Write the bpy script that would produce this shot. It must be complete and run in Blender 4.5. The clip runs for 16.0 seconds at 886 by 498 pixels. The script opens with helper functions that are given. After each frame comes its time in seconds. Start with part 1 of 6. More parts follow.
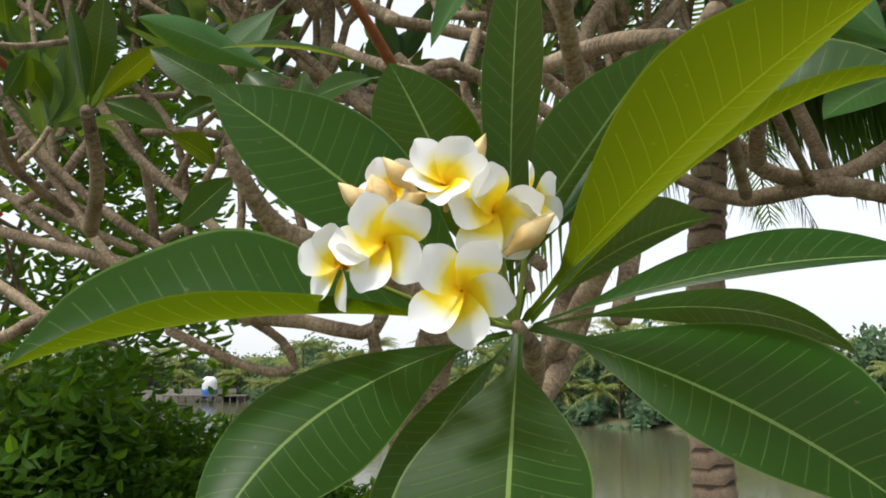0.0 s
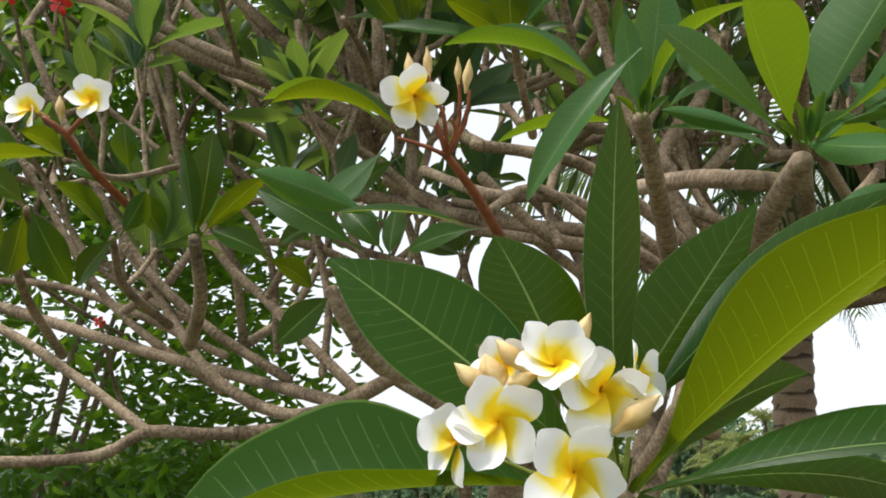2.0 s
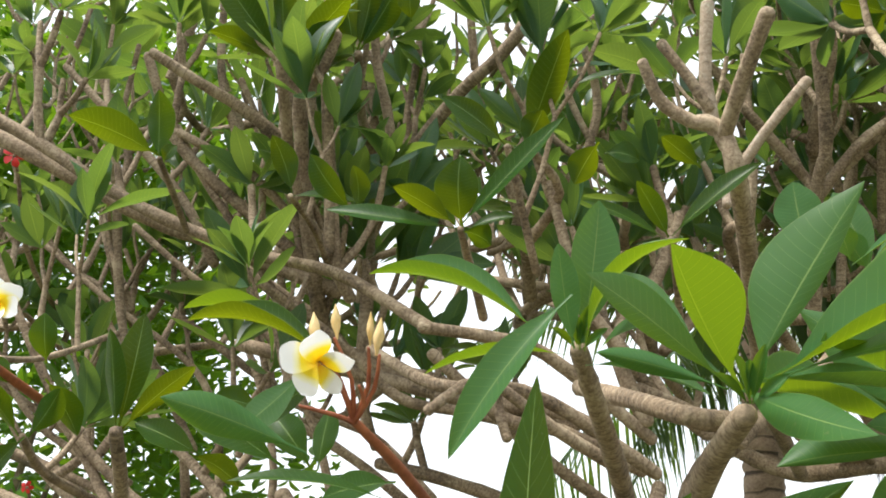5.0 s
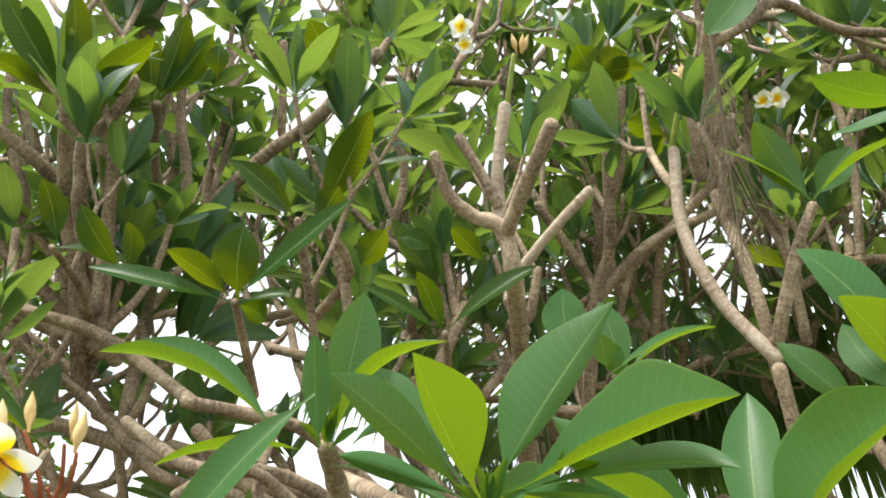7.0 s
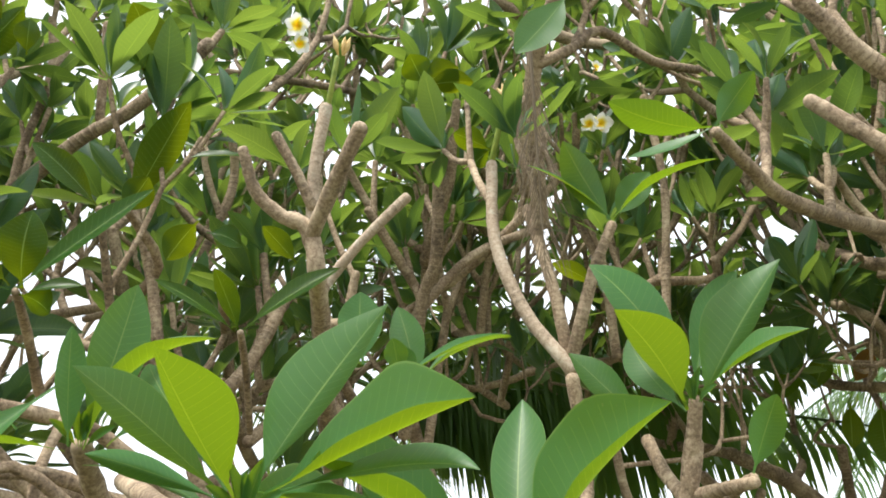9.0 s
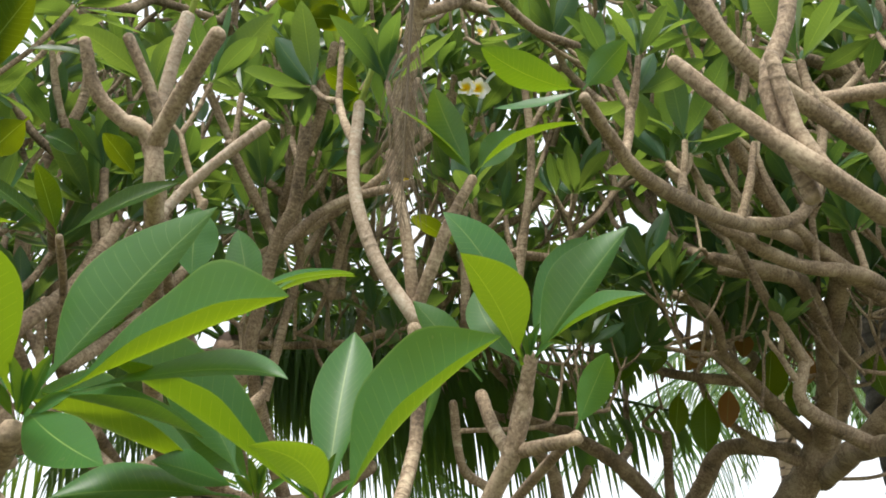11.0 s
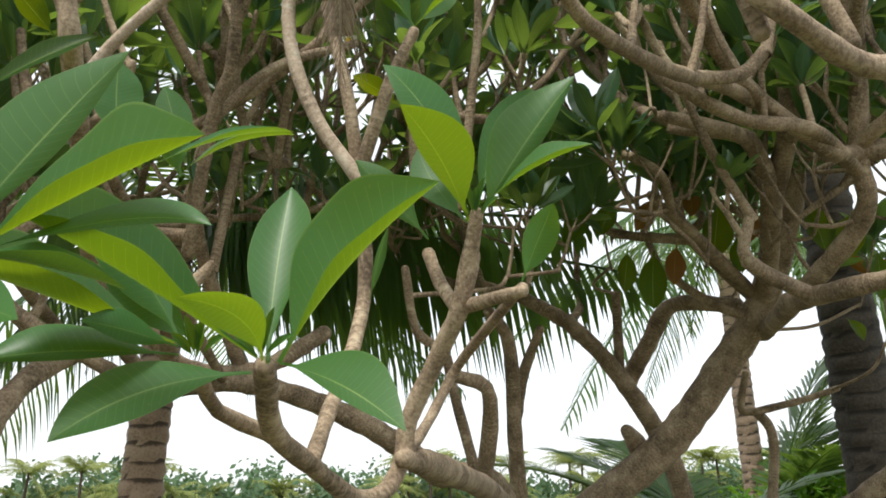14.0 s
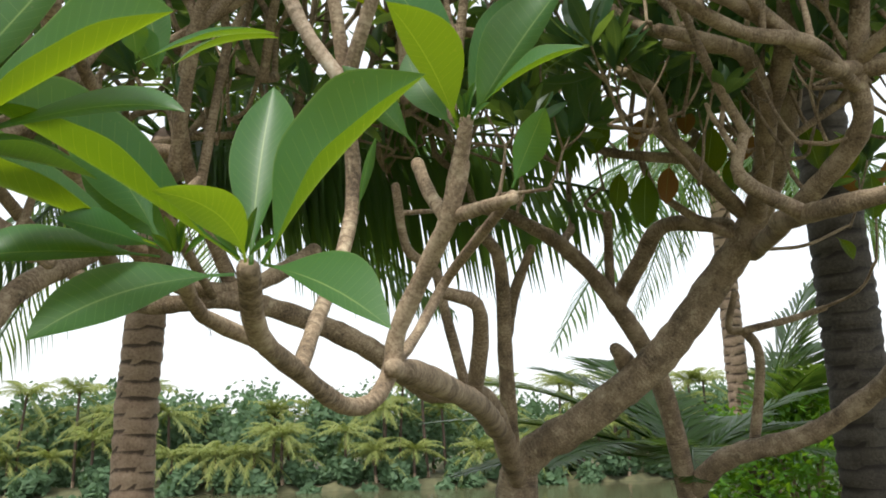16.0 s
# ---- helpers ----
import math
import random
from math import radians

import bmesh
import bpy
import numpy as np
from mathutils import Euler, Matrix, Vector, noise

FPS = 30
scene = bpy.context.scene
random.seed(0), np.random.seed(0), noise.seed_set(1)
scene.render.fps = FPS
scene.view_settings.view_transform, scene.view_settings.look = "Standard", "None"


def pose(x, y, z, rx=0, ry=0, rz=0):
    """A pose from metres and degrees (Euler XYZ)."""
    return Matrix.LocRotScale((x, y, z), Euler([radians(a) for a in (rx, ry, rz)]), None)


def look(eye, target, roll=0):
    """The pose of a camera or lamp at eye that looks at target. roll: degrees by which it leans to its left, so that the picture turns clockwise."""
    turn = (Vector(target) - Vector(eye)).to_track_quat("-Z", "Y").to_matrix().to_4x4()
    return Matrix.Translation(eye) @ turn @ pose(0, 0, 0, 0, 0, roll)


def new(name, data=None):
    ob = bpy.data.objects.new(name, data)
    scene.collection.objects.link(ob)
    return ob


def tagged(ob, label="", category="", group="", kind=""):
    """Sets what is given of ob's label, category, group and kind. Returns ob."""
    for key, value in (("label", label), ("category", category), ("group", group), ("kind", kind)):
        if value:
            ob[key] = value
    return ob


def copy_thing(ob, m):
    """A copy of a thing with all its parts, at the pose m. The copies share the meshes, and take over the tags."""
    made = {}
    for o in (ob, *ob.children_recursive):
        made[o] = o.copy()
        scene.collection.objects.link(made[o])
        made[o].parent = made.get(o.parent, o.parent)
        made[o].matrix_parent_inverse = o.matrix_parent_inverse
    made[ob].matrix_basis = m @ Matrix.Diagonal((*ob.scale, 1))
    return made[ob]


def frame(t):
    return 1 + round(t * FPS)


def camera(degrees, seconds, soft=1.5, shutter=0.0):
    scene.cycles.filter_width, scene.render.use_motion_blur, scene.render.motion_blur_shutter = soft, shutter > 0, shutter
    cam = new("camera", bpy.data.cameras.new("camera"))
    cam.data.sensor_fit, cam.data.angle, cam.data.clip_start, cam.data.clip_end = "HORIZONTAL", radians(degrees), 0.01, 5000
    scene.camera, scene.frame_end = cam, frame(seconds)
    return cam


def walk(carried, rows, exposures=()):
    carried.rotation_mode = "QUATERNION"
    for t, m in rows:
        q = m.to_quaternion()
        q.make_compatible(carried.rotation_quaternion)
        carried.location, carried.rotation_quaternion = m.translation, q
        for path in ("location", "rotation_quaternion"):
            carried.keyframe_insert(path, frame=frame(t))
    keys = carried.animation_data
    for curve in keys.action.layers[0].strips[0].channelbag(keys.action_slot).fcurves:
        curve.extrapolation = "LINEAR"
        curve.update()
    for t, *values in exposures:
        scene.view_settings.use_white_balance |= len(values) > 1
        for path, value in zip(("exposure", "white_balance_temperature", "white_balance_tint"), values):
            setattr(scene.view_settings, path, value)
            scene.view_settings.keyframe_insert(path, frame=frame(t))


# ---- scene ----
# ---- camera ----
cam = camera(55.44, 16.0, soft=1.8)
walk(cam, [
    (0, pose(0.0000, 0.0000, 1.6000, 98.46, 0.00, 0.01)),
    (0.5, pose(-0.0061, -0.0076, 1.6000, 99.01, -0.19, 1.20)),
    (1, pose(-0.0116, -0.0367, 1.6157, 99.77, -1.01, 2.93)),
    (1.5, pose(-0.0213, -0.0521, 1.6338, 101.37, -0.94, 4.01)),
    (2, pose(-0.0239, -0.0531, 1.6534, 104.23, -0.68, 4.90)),
    (2.5, pose(-0.0367, -0.0541, 1.6786, 106.15, -0.29, 5.58)),
    (3, pose(-0.0428, -0.0652, 1.6956, 107.27, 0.46, 7.03)),
    (3.2, pose(-0.0431, -0.0697, 1.7053, 107.60, 0.50, 7.72)),
    (5.3, pose(0.0386, -0.0184, 1.8078, 112.91, -1.82, 0.68)),
    (5.5, pose(0.0439, -0.0138, 1.8144, 113.28, -1.79, -1.23)),
    (6, pose(0.0587, -0.0080, 1.8321, 114.54, -1.52, -4.54)),
    (6.5, pose(0.0747, -0.0051, 1.8332, 116.09, -1.33, -7.71)),
    (7, pose(0.0867, -0.0059, 1.8381, 117.04, -1.19, -10.74)),
    (7.5, pose(0.1011, -0.0149, 1.8525, 117.56, -1.48, -14.22)),
    (8, pose(0.1243, -0.0471, 1.8503, 117.01, -1.01, -16.99)),
    (8.5, pose(0.1387, -0.0310, 1.8357, 117.56, -0.47, -19.13)),
    (9, pose(0.1670, -0.0215, 1.8337, 117.59, 0.63, -20.80)),
    (9.5, pose(0.1839, -0.0034, 1.8322, 117.48, -0.07, -23.77)),
    (10, pose(0.2053, 0.0148, 1.8179, 116.66, -0.42, -27.51)),
    (10.2, pose(0.2095, 0.0246, 1.8079, 116.85, -1.34, -28.86)),
    (12.3, pose(0.2334, 0.0173, 1.8047, 111.49, 0.73, -34.52)),
    (12.5, pose(0.2343, 0.0140, 1.7955, 110.82, 0.61, -34.54)),
    (13, pose(0.2362, 0.0262, 1.8048, 109.46, 0.64, -34.19)),
    (13.5, pose(0.2484, 0.0394, 1.7988, 108.31, 0.93, -33.94)),
    (14, pose(0.2553, 0.0479, 1.7945, 107.10, 1.35, -33.97)),
    (14.5, pose(0.2617, 0.0496, 1.7863, 105.92, 1.63, -34.11)),
    (15, pose(0.2654, 0.0625, 1.7795, 104.60, 1.52, -34.35)),
    (15.5, pose(0.2704, 0.0671, 1.7783, 103.33, 1.35, -34.45)),
    (16, pose(0.2737, 0.0668, 1.7768, 101.97, 1.44, -34.49)),
], [(0.0, 0.2), (3.2, 0.33), (5.3, 0.86), (9.5, 1.0), (12.3, 0.54), (16.0, 0.52)])

# ---- light: bright hazy sky, soft high sun ----
world = bpy.data.worlds.new("hazy_sky")
scene.world = world
world.use_nodes = True
wn, wl = world.node_tree.nodes, world.node_tree.links
wn.clear()
sky = wn.new("ShaderNodeTexSky")
sky.sky_type = 'NISHITA'
sky.sun_disc = False
sky.sun_elevation, sky.sun_rotation = radians(65), radians(-121)
sky.air_density, sky.dust_density = 1.0, 4.0
bg_sky, bg_haze = wn.new("ShaderNodeBackground"), wn.new("ShaderNodeBackground")
add, wout = wn.new("ShaderNodeAddShader"), wn.new("ShaderNodeOutputWorld")
wl.new(sky.outputs[0], bg_sky.inputs[0])
bg_sky.inputs[1].default_value = 0.05
bg_haze.inputs[0].default_value = (0.94, 0.97, 1.0, 1)
bg_haze.inputs[1].default_value = 0.80
wl.new(bg_sky.outputs[0], add.inputs[0])
wl.new(bg_haze.outputs[0], add.inputs[1])
wl.new(add.outputs[0], wout.inputs[0])
sun = new("sun", bpy.data.lights.new("sun", 'SUN'))
sun.data.energy, sun.data.angle, sun.data.color = 2.6, radians(9), (1.0, 0.97, 0.92)
sun.matrix_world = look((-3.6, -2.2, 9), (0, 0, 0))


# ---- materials ----
def material(name):
    m = bpy.data.materials.new(name)
    m.use_nodes = True
    nt = m.node_tree
    return m, nt, nt.nodes["Principled BSDF"], nt.nodes["Material Output"]


def node(nt, kind, **values):
    n = nt.nodes.new(kind)
    for key, value in values.items():
        n.inputs[key.replace("_", " ")].default_value = value
    return n


def ramp(nt, src, stops):
    r = nt.nodes.new("ShaderNodeValToRGB")
    e = r.color_ramp.elements
    while len(e) < len(stops):
        e.new(0.5)
    for k, (p, c) in zip(e, stops):
        k.position, k.color = p, (*c, 1)
    nt.links.new(src, r.inputs[0])
    return r.outputs[0]


def mixed(nt, fac, a, b, blend='MIX'):
    m = nt.nodes.new("ShaderNodeMix")
    m.data_type, m.blend_type = 'RGBA', blend
    for src, k in ((fac, 0), (a, 6), (b, 7)):
        if isinstance(src, (int, float)):
            m.inputs[k].default_value = src
        elif isinstance(src, tuple):
            m.inputs[k].default_value = (*src, 1)
        else:
            nt.links.new(src, m.inputs[k])
    return m.outputs[2]


def math_node(nt, op, a, b=0.0, c=0.0):
    m = nt.nodes.new("ShaderNodeMath")
    m.operation = op
    for k, src in enumerate((a, b, c)):
        if isinstance(src, (int, float)):
            m.inputs[k].default_value = src
        else:
            nt.links.new(src, m.inputs[k])
    return m.outputs[0]


def bump(nt, height, strength, distance, bsdf):
    b = node(nt, "ShaderNodeBump", Strength=strength, Distance=distance)
    nt.links.new(height, b.inputs["Height"])
    nt.links.new(b.outputs[0], bsdf.inputs["Normal"])


def noise_tex(nt, scale, detail=3.0, vector=None, rough=0.55):
    n = node(nt, "ShaderNodeTexNoise", Scale=scale, Detail=detail, Roughness=rough)
    if vector is None:
        vector = nt.nodes.new("ShaderNodeNewGeometry").outputs["Position"]
    nt.links.new(vector, n.inputs["Vector"])
    return n.outputs["Fac"]


def leaf_material(name, dark, light, through_col, amount=0.42, veins=True, gloss=0.38, per_island=False, sheen=0.2):
    m, nt, bsdf, out = material(name)
    if per_island:
        rnd = nt.nodes.new("ShaderNodeNewGeometry").outputs["Random Per Island"]
    else:
        rnd = nt.nodes.new("ShaderNodeObjectInfo").outputs["Random"]
    blotch = noise_tex(nt, 55)
    tone = math_node(nt, 'MULTIPLY_ADD', rnd, 0.55, math_node(nt, 'MULTIPLY', blotch, 0.45))
    col = mixed(nt, tone, dark, light)
    tcol = mixed(nt, rnd, through_col, tuple(v * k for v, k in zip(through_col, (0.7, 0.82, 0.8))))
    if veins:
        uv = nt.nodes.new("ShaderNodeUVMap").outputs[0]
        sep = nt.nodes.new("ShaderNodeSeparateXYZ")
        nt.links.new(uv, sep.inputs[0])
        across = math_node(nt, 'ABSOLUTE', math_node(nt, 'SUBTRACT', sep.outputs[1], 0.5))
        slant = math_node(nt, 'ADD', math_node(nt, 'MULTIPLY', sep.outputs[0], 21.0), math_node(nt, 'MULTIPLY', across, -3.2))
        side = math_node(nt, 'ABSOLUTE', math_node(nt, 'SUBTRACT', math_node(nt, 'FRACT', slant), 0.5))
        side = math_node(nt, 'LESS_THAN', side, 0.03)
        side = math_node(nt, 'MULTIPLY', side, math_node(nt, 'LESS_THAN', across, 0.44))
        mid = math_node(nt, 'LESS_THAN', across, 0.012)
        rim = math_node(nt, 'GREATER_THAN', across, 0.488)
        fine = math_node(nt, 'MAXIMUM', math_node(nt, 'MULTIPLY', side, 0.26), math_node(nt, 'MULTIPLY', rim, 0.4))
        vein = math_node(nt, 'MAXIMUM', fine, math_node(nt, 'MULTIPLY', mid, 0.85))
        pale = (0.20, 0.30, 0.08)
        col = mixed(nt, vein, col, pale)
        tcol = mixed(nt, math_node(nt, 'MULTIPLY', side, 0.25), tcol, tuple(min(1, v * 1.5) for v in through_col))
        wave = math_node(nt, 'SINE', math_node(nt, 'MULTIPLY', slant, 6.2832))
        bump(nt, wave, 0.04, 0.0005, bsdf)
    # scattered pale flecks and small brown scars
    fleck = ramp(nt, noise_tex(nt, 160, 1.0), [(0.0, (0, 0, 0)), (0.74, (0, 0, 0)), (0.78, (1, 1, 1))])
    col = mixed(nt, math_node(nt, 'MULTIPLY', fleck, 0.3), col, (0.25, 0.22, 0.10))
    nt.links.new(col, bsdf.inputs["Base Color"])
    bsdf.inputs["Roughness"].default_value = gloss
    bsdf.inputs["Specular IOR Level"].default_value = sheen
    tr = nt.nodes.new("ShaderNodeBsdfTranslucent")
    nt.links.new(tcol, tr.inputs[0])
    mix = nt.nodes.new("ShaderNodeMixShader")
    mix.inputs[0].default_value = amount
    nt.links.new(bsdf.outputs[0], mix.inputs[1])
    nt.links.new(tr.outputs[0], mix.inputs[2])
    nt.links.new(mix.outputs[0], out.inputs[0])
    return m


def bark_material(name, dark, mid, pale, ring=360.0):
    m, nt, bsdf, out = material(name)
    uv = nt.nodes.new("ShaderNodeUVMap").outputs[0]
    sep = nt.nodes.new("ShaderNodeSeparateXYZ")
    nt.links.new(uv, sep.inputs[0])
    big, fine = noise_tex(nt, 9, 5, rough=0.65), noise_tex(nt, 150, 5, rough=0.75)
    along = math_node(nt, 'ADD', math_node(nt, 'MULTIPLY', sep.outputs[0], ring), math_node(nt, 'MULTIPLY', big, 16.0))
    rings = math_node(nt, 'SINE', along)
    scar = math_node(nt, 'SMOOTH_MAX', rings, 0.0, 0.5)
    patch = ramp(nt, noise_tex(nt, 14, 3), [(0.0, (0, 0, 0)), (0.44, (0.05, 0.05, 0.05)), (0.64, (1, 1, 1))])
    col = ramp(nt, math_node(nt, 'MULTIPLY_ADD', fine, 0.5, math_node(nt, 'MULTIPLY', big, 0.5)),
               [(0.39, dark), (0.50, mid), (0.61, pale)])
    thin = ramp(nt, math_node(nt, 'FRACT', math_node(nt, 'MULTIPLY', along, 0.159)), [(0.0, (1, 1, 1)), (0.10, (1, 1, 1)), (0.20, (0, 0, 0))])
    col = mixed(nt, math_node(nt, 'MULTIPLY', math_node(nt, 'MULTIPLY', scar, patch), 0.35), col, pale)
    col = mixed(nt, math_node(nt, 'MULTIPLY', math_node(nt, 'MULTIPLY', thin, patch), 0.5), col, dark)
    lichen = ramp(nt, noise_tex(nt, 26, 5, rough=0.7), [(0.0, (0, 0, 0)), (0.56, (0, 0, 0)), (0.72, (1, 1, 1))])
    col = mixed(nt, math_node(nt, 'MULTIPLY', lichen, 0.65), col, tuple(min(0.6, v * 1.35) for v in pale))
    nt.links.new(col, bsdf.inputs["Base Color"])
    bsdf.inputs["Roughness"].default_value = 0.85
    bump(nt, math_node(nt, 'ADD', math_node(nt, 'MULTIPLY', math_node(nt, 'MULTIPLY', rings, patch), 0.3), fine), 0.5, 0.004, bsdf)
    return m


def plain_material(name, a, b, scale=40.0, rough=0.7, relief=0.0):
    m, nt, bsdf, out = material(name)
    n = noise_tex(nt, scale, 4)
    nt.links.new(ramp(nt, n, [(0.32, a), (0.68, b)]), bsdf.inputs["Base Color"])
    bsdf.inputs["Roughness"].default_value = rough
    if relief:
        bump(nt, n, 0.6, relief, bsdf)
    return m


leaf_green = leaf_material("leaf_green", (0.003, 0.032, 0.003), (0.008, 0.058, 0.006), (0.40, 0.48, 0.005), 0.28, True, 0.36, False, 0.14)
# paler copy of leaf_green: stronger light on these leaves is put into the colour
leaf_lit = leaf_material("leaf_lit", (0.021, 0.092, 0.019), (0.044, 0.150, 0.040), (0.32, 0.45, 0.008), 0.33, True, 0.42, False, 0.34)
leaf_small = leaf_material("leaf_small", (0.014, 0.060, 0.024), (0.038, 0.112, 0.054), (0.30, 0.42, 0.05), 0.38, sheen=0.4)
leaf_crown = leaf_material("leaf_crown", (0.014, 0.060, 0.024), (0.038, 0.112, 0.054), (0.30, 0.42, 0.05), 0.38, True, 0.4, True, 0.4)
leaf_shrub = leaf_material("leaf_shrub", (0.040, 0.110, 0.016), (0.10, 0.23, 0.030), (0.30, 0.50, 0.02), 0.38, False, 0.35, True)
leaf_old = leaf_material("leaf_old", (0.16, 0.07, 0.02), (0.22, 0.11, 0.03), (0.40, 0.18, 0.03), 0.35)
frond_green = leaf_material("frond_green", (0.022, 0.055, 0.014), (0.06, 0.125, 0.03), (0.24, 0.36, 0.04), 0.32, False, 0.35, True)
frond_dry = leaf_material("frond_dry", (0.10, 0.075, 0.045), (0.20, 0.16, 0.11), (0.18, 0.13, 0.07), 0.2, False, 0.7, True)
frond_far = leaf_material("frond_far", (0.08, 0.15, 0.05), (0.35, 0.35, 0.10), (0.28, 0.32, 0.05), 0.3, False, 0.5, True)
wood_far = leaf_material("wood_far", (0.045, 0.095, 0.05), (0.14, 0.22, 0.11), (0.14, 0.24, 0.06), 0.25, False, 0.6, True)
bark = bark_material("bark", (0.080, 0.056, 0.035), (0.25, 0.180, 0.112), (0.47, 0.37, 0.25))
bark_pale = bark_material("bark_pale", (0.20, 0.15, 0.10), (0.40, 0.31, 0.22), (0.55, 0.46, 0.35), 330.0)


def palm_material(name, dark, mid, pale, groove_col):
    m, nt, bsdf, out = material(name)
    sep = nt.nodes.new("ShaderNodeSeparateXYZ")
    nt.links.new(nt.nodes.new("ShaderNodeUVMap").outputs[0], sep.inputs[0])
    fine, big = noise_tex(nt, 60, 4, rough=0.7), noise_tex(nt, 7, 3)
    col = ramp(nt, math_node(nt, 'MULTIPLY_ADD', fine, 0.6, math_node(nt, 'MULTIPLY', big, 0.4)), [(0.32, dark), (0.52, mid), (0.70, pale)])
    groove = ramp(nt, math_node(nt, 'ADD', sep.outputs[0], math_node(nt, 'MULTIPLY', math_node(nt, 'SUBTRACT', fine, 0.5), 0.5)), [(0.0, (0, 0, 0)), (0.66, (0, 0, 0)), (0.82, (1, 1, 1))])
    col = mixed(nt, math_node(nt, 'MULTIPLY', groove, 0.85), col, groove_col)
    nt.links.new(col, bsdf.inputs["Base Color"])
    bsdf.inputs["Roughness"].default_value = 0.9
    bump(nt, fine, 0.7, 0.01, bsdf)
    return m


palm_bark = palm_material("palm_bark", (0.20, 0.135, 0.09), (0.37, 0.265, 0.185), (0.48, 0.37, 0.27), (0.035, 0.022, 0.015))
# darker copy of palm_bark: shade under the dense crown is put into the colour
palm_bark_shaded = palm_material("palm_bark_shaded", (0.030, 0.026, 0.020), (0.065, 0.055, 0.042), (0.11, 0.10, 0.075), (0.02, 0.016, 0.012))
stalk_green = plain_material("stalk_green", (0.16, 0.24, 0.03), (0.28, 0.34, 0.06), 60, 0.45)
stalk_red = plain_material("stalk_red", (0.20, 0.05, 0.02), (0.38, 0.12, 0.05), 60, 0.5)
bud_cream = plain_material("bud_cream", (0.62, 0.41, 0.13), (0.84, 0.64, 0.32), 70, 0.5)
red_petal = plain_material("red_petal", (0.55, 0.01, 0.01), (0.75, 0.03, 0.02), 30, 0.5)
soil = plain_material("soil", (0.055, 0.060, 0.028), (0.13, 0.125, 0.06), 1.2, 0.95, 0.02)
concrete = plain_material("concrete", (0.22, 0.20, 0.17), (0.36, 0.33, 0.29), 3, 0.9, 0.01)
mud_wood = plain_material("mud_wood", (0.12, 0.10, 0.08), (0.25, 0.21, 0.17), 4, 0.85)
tank_white = plain_material("tank_white", (0.72, 0.74, 0.76), (0.82, 0.83, 0.84), 2, 0.5)
tank_blue = plain_material("tank_blue", (0.02, 0.12, 0.45), (0.04, 0.18, 0.55), 2, 0.4)
net_cord = plain_material("net_cord", (0.30, 0.28, 0.22), (0.42, 0.40, 0.32), 5, 0.9)

petal_white, pnt, pbsdf, pout = material("petal_white")
puv = pnt.nodes.new("ShaderNodeUVMap").outputs[0]
psep = pnt.nodes.new("ShaderNodeSeparateXYZ")
pnt.links.new(puv, psep.inputs[0])
pstep = math_node(pnt, 'ADD', psep.outputs[0], math_node(pnt, 'MULTIPLY', math_node(pnt, 'SUBTRACT', noise_tex(pnt, 120), 0.5), 0.12))
pstep = math_node(pnt, 'ADD', pstep, math_node(pnt, 'MULTIPLY', math_node(pnt, 'SUBTRACT', psep.outputs[1], 0.5), 0.32))
pcol = ramp(pnt, pstep, [(0.0, (0.94, 0.48, 0.004)), (0.08, (0.96, 0.66, 0.008)), (0.40, (0.96, 0.78, 0.03)), (0.53, (0.96, 0.93, 0.58)), (0.66, (0.97, 0.97, 0.96))])
pnt.links.new(pcol, pbsdf.inputs["Base Color"])
pbsdf.inputs["Roughness"].default_value = 0.5
ptr = pnt.nodes.new("ShaderNodeBsdfTranslucent")
pnt.links.new(pcol, ptr.inputs[0])
pmix = pnt.nodes.new("ShaderNodeMixShader")
pmix.inputs[0].default_value = 0.28
pnt.links.new(pbsdf.outputs[0], pmix.inputs[1])
pnt.links.new(ptr.outputs[0], pmix.inputs[2])
pnt.links.new(pmix.outputs[0], pout.inputs[0])

river_water, rnt, rbsdf, rout = material("river_water")
rbsdf.inputs["Base Color"].default_value = (0.085, 0.085, 0.045, 1)
rbsdf.inputs["Roughness"].default_value = 0.10
rbsdf.inputs["Specular IOR Level"].default_value = 0.22
rmap = rnt.nodes.new("ShaderNodeMapping")
rmap.inputs["Scale"].default_value = (0.5, 1.6, 1.0)
rnt.links.new(rnt.nodes.new("ShaderNodeNewGeometry").outputs["Position"], rmap.inputs[0])
bump(rnt, noise_tex(rnt, 2.2, 4, rmap.outputs[0]), 0.22, 0.04, rbsdf)


# ---- builders ----
def mesh_from(name, verts, faces, mats, uvs=None, smooth=True, slots=None):
    me = bpy.data.meshes.new(name)
    me.from_pydata([tuple(v) for v in verts], [], faces)
    for m in (mats if isinstance(mats, (list, tuple)) else [mats]):
        me.materials.append(m)
    if smooth:
        me.polygons.foreach_set("use_smooth", [True] * len(me.polygons))
    if slots:
        me.polygons.foreach_set("material_index", slots)
    if uvs is not None:
        layer = me.uv_layers.new(name="UVMap")
        idx = np.empty(len(me.loops), dtype=np.int32)
        me.loops.foreach_get("vertex_index", idx)
        layer.data.foreach_set("uv", np.asarray(uvs, dtype=np.float32)[idx].ravel())
    me.update()
    return me


def under(ob, parent):
    ob.parent = parent
    return ob


def thing(name, at, label, category, group="", kind=""):
    e = new(name)
    e.location = at
    e.empty_display_size = 0.1
    return tagged(e, label, category, group, kind)


def part_mesh(name, parent, me, label=""):
    """A mesh in world coordinates, hung under a thing."""
    ob = under(new(name, me), parent)
    ob.matrix_parent_inverse = Matrix.Translation(parent.location).inverted() if parent.parent is None else Matrix()
    if label:
        ob["label"] = label
    return ob


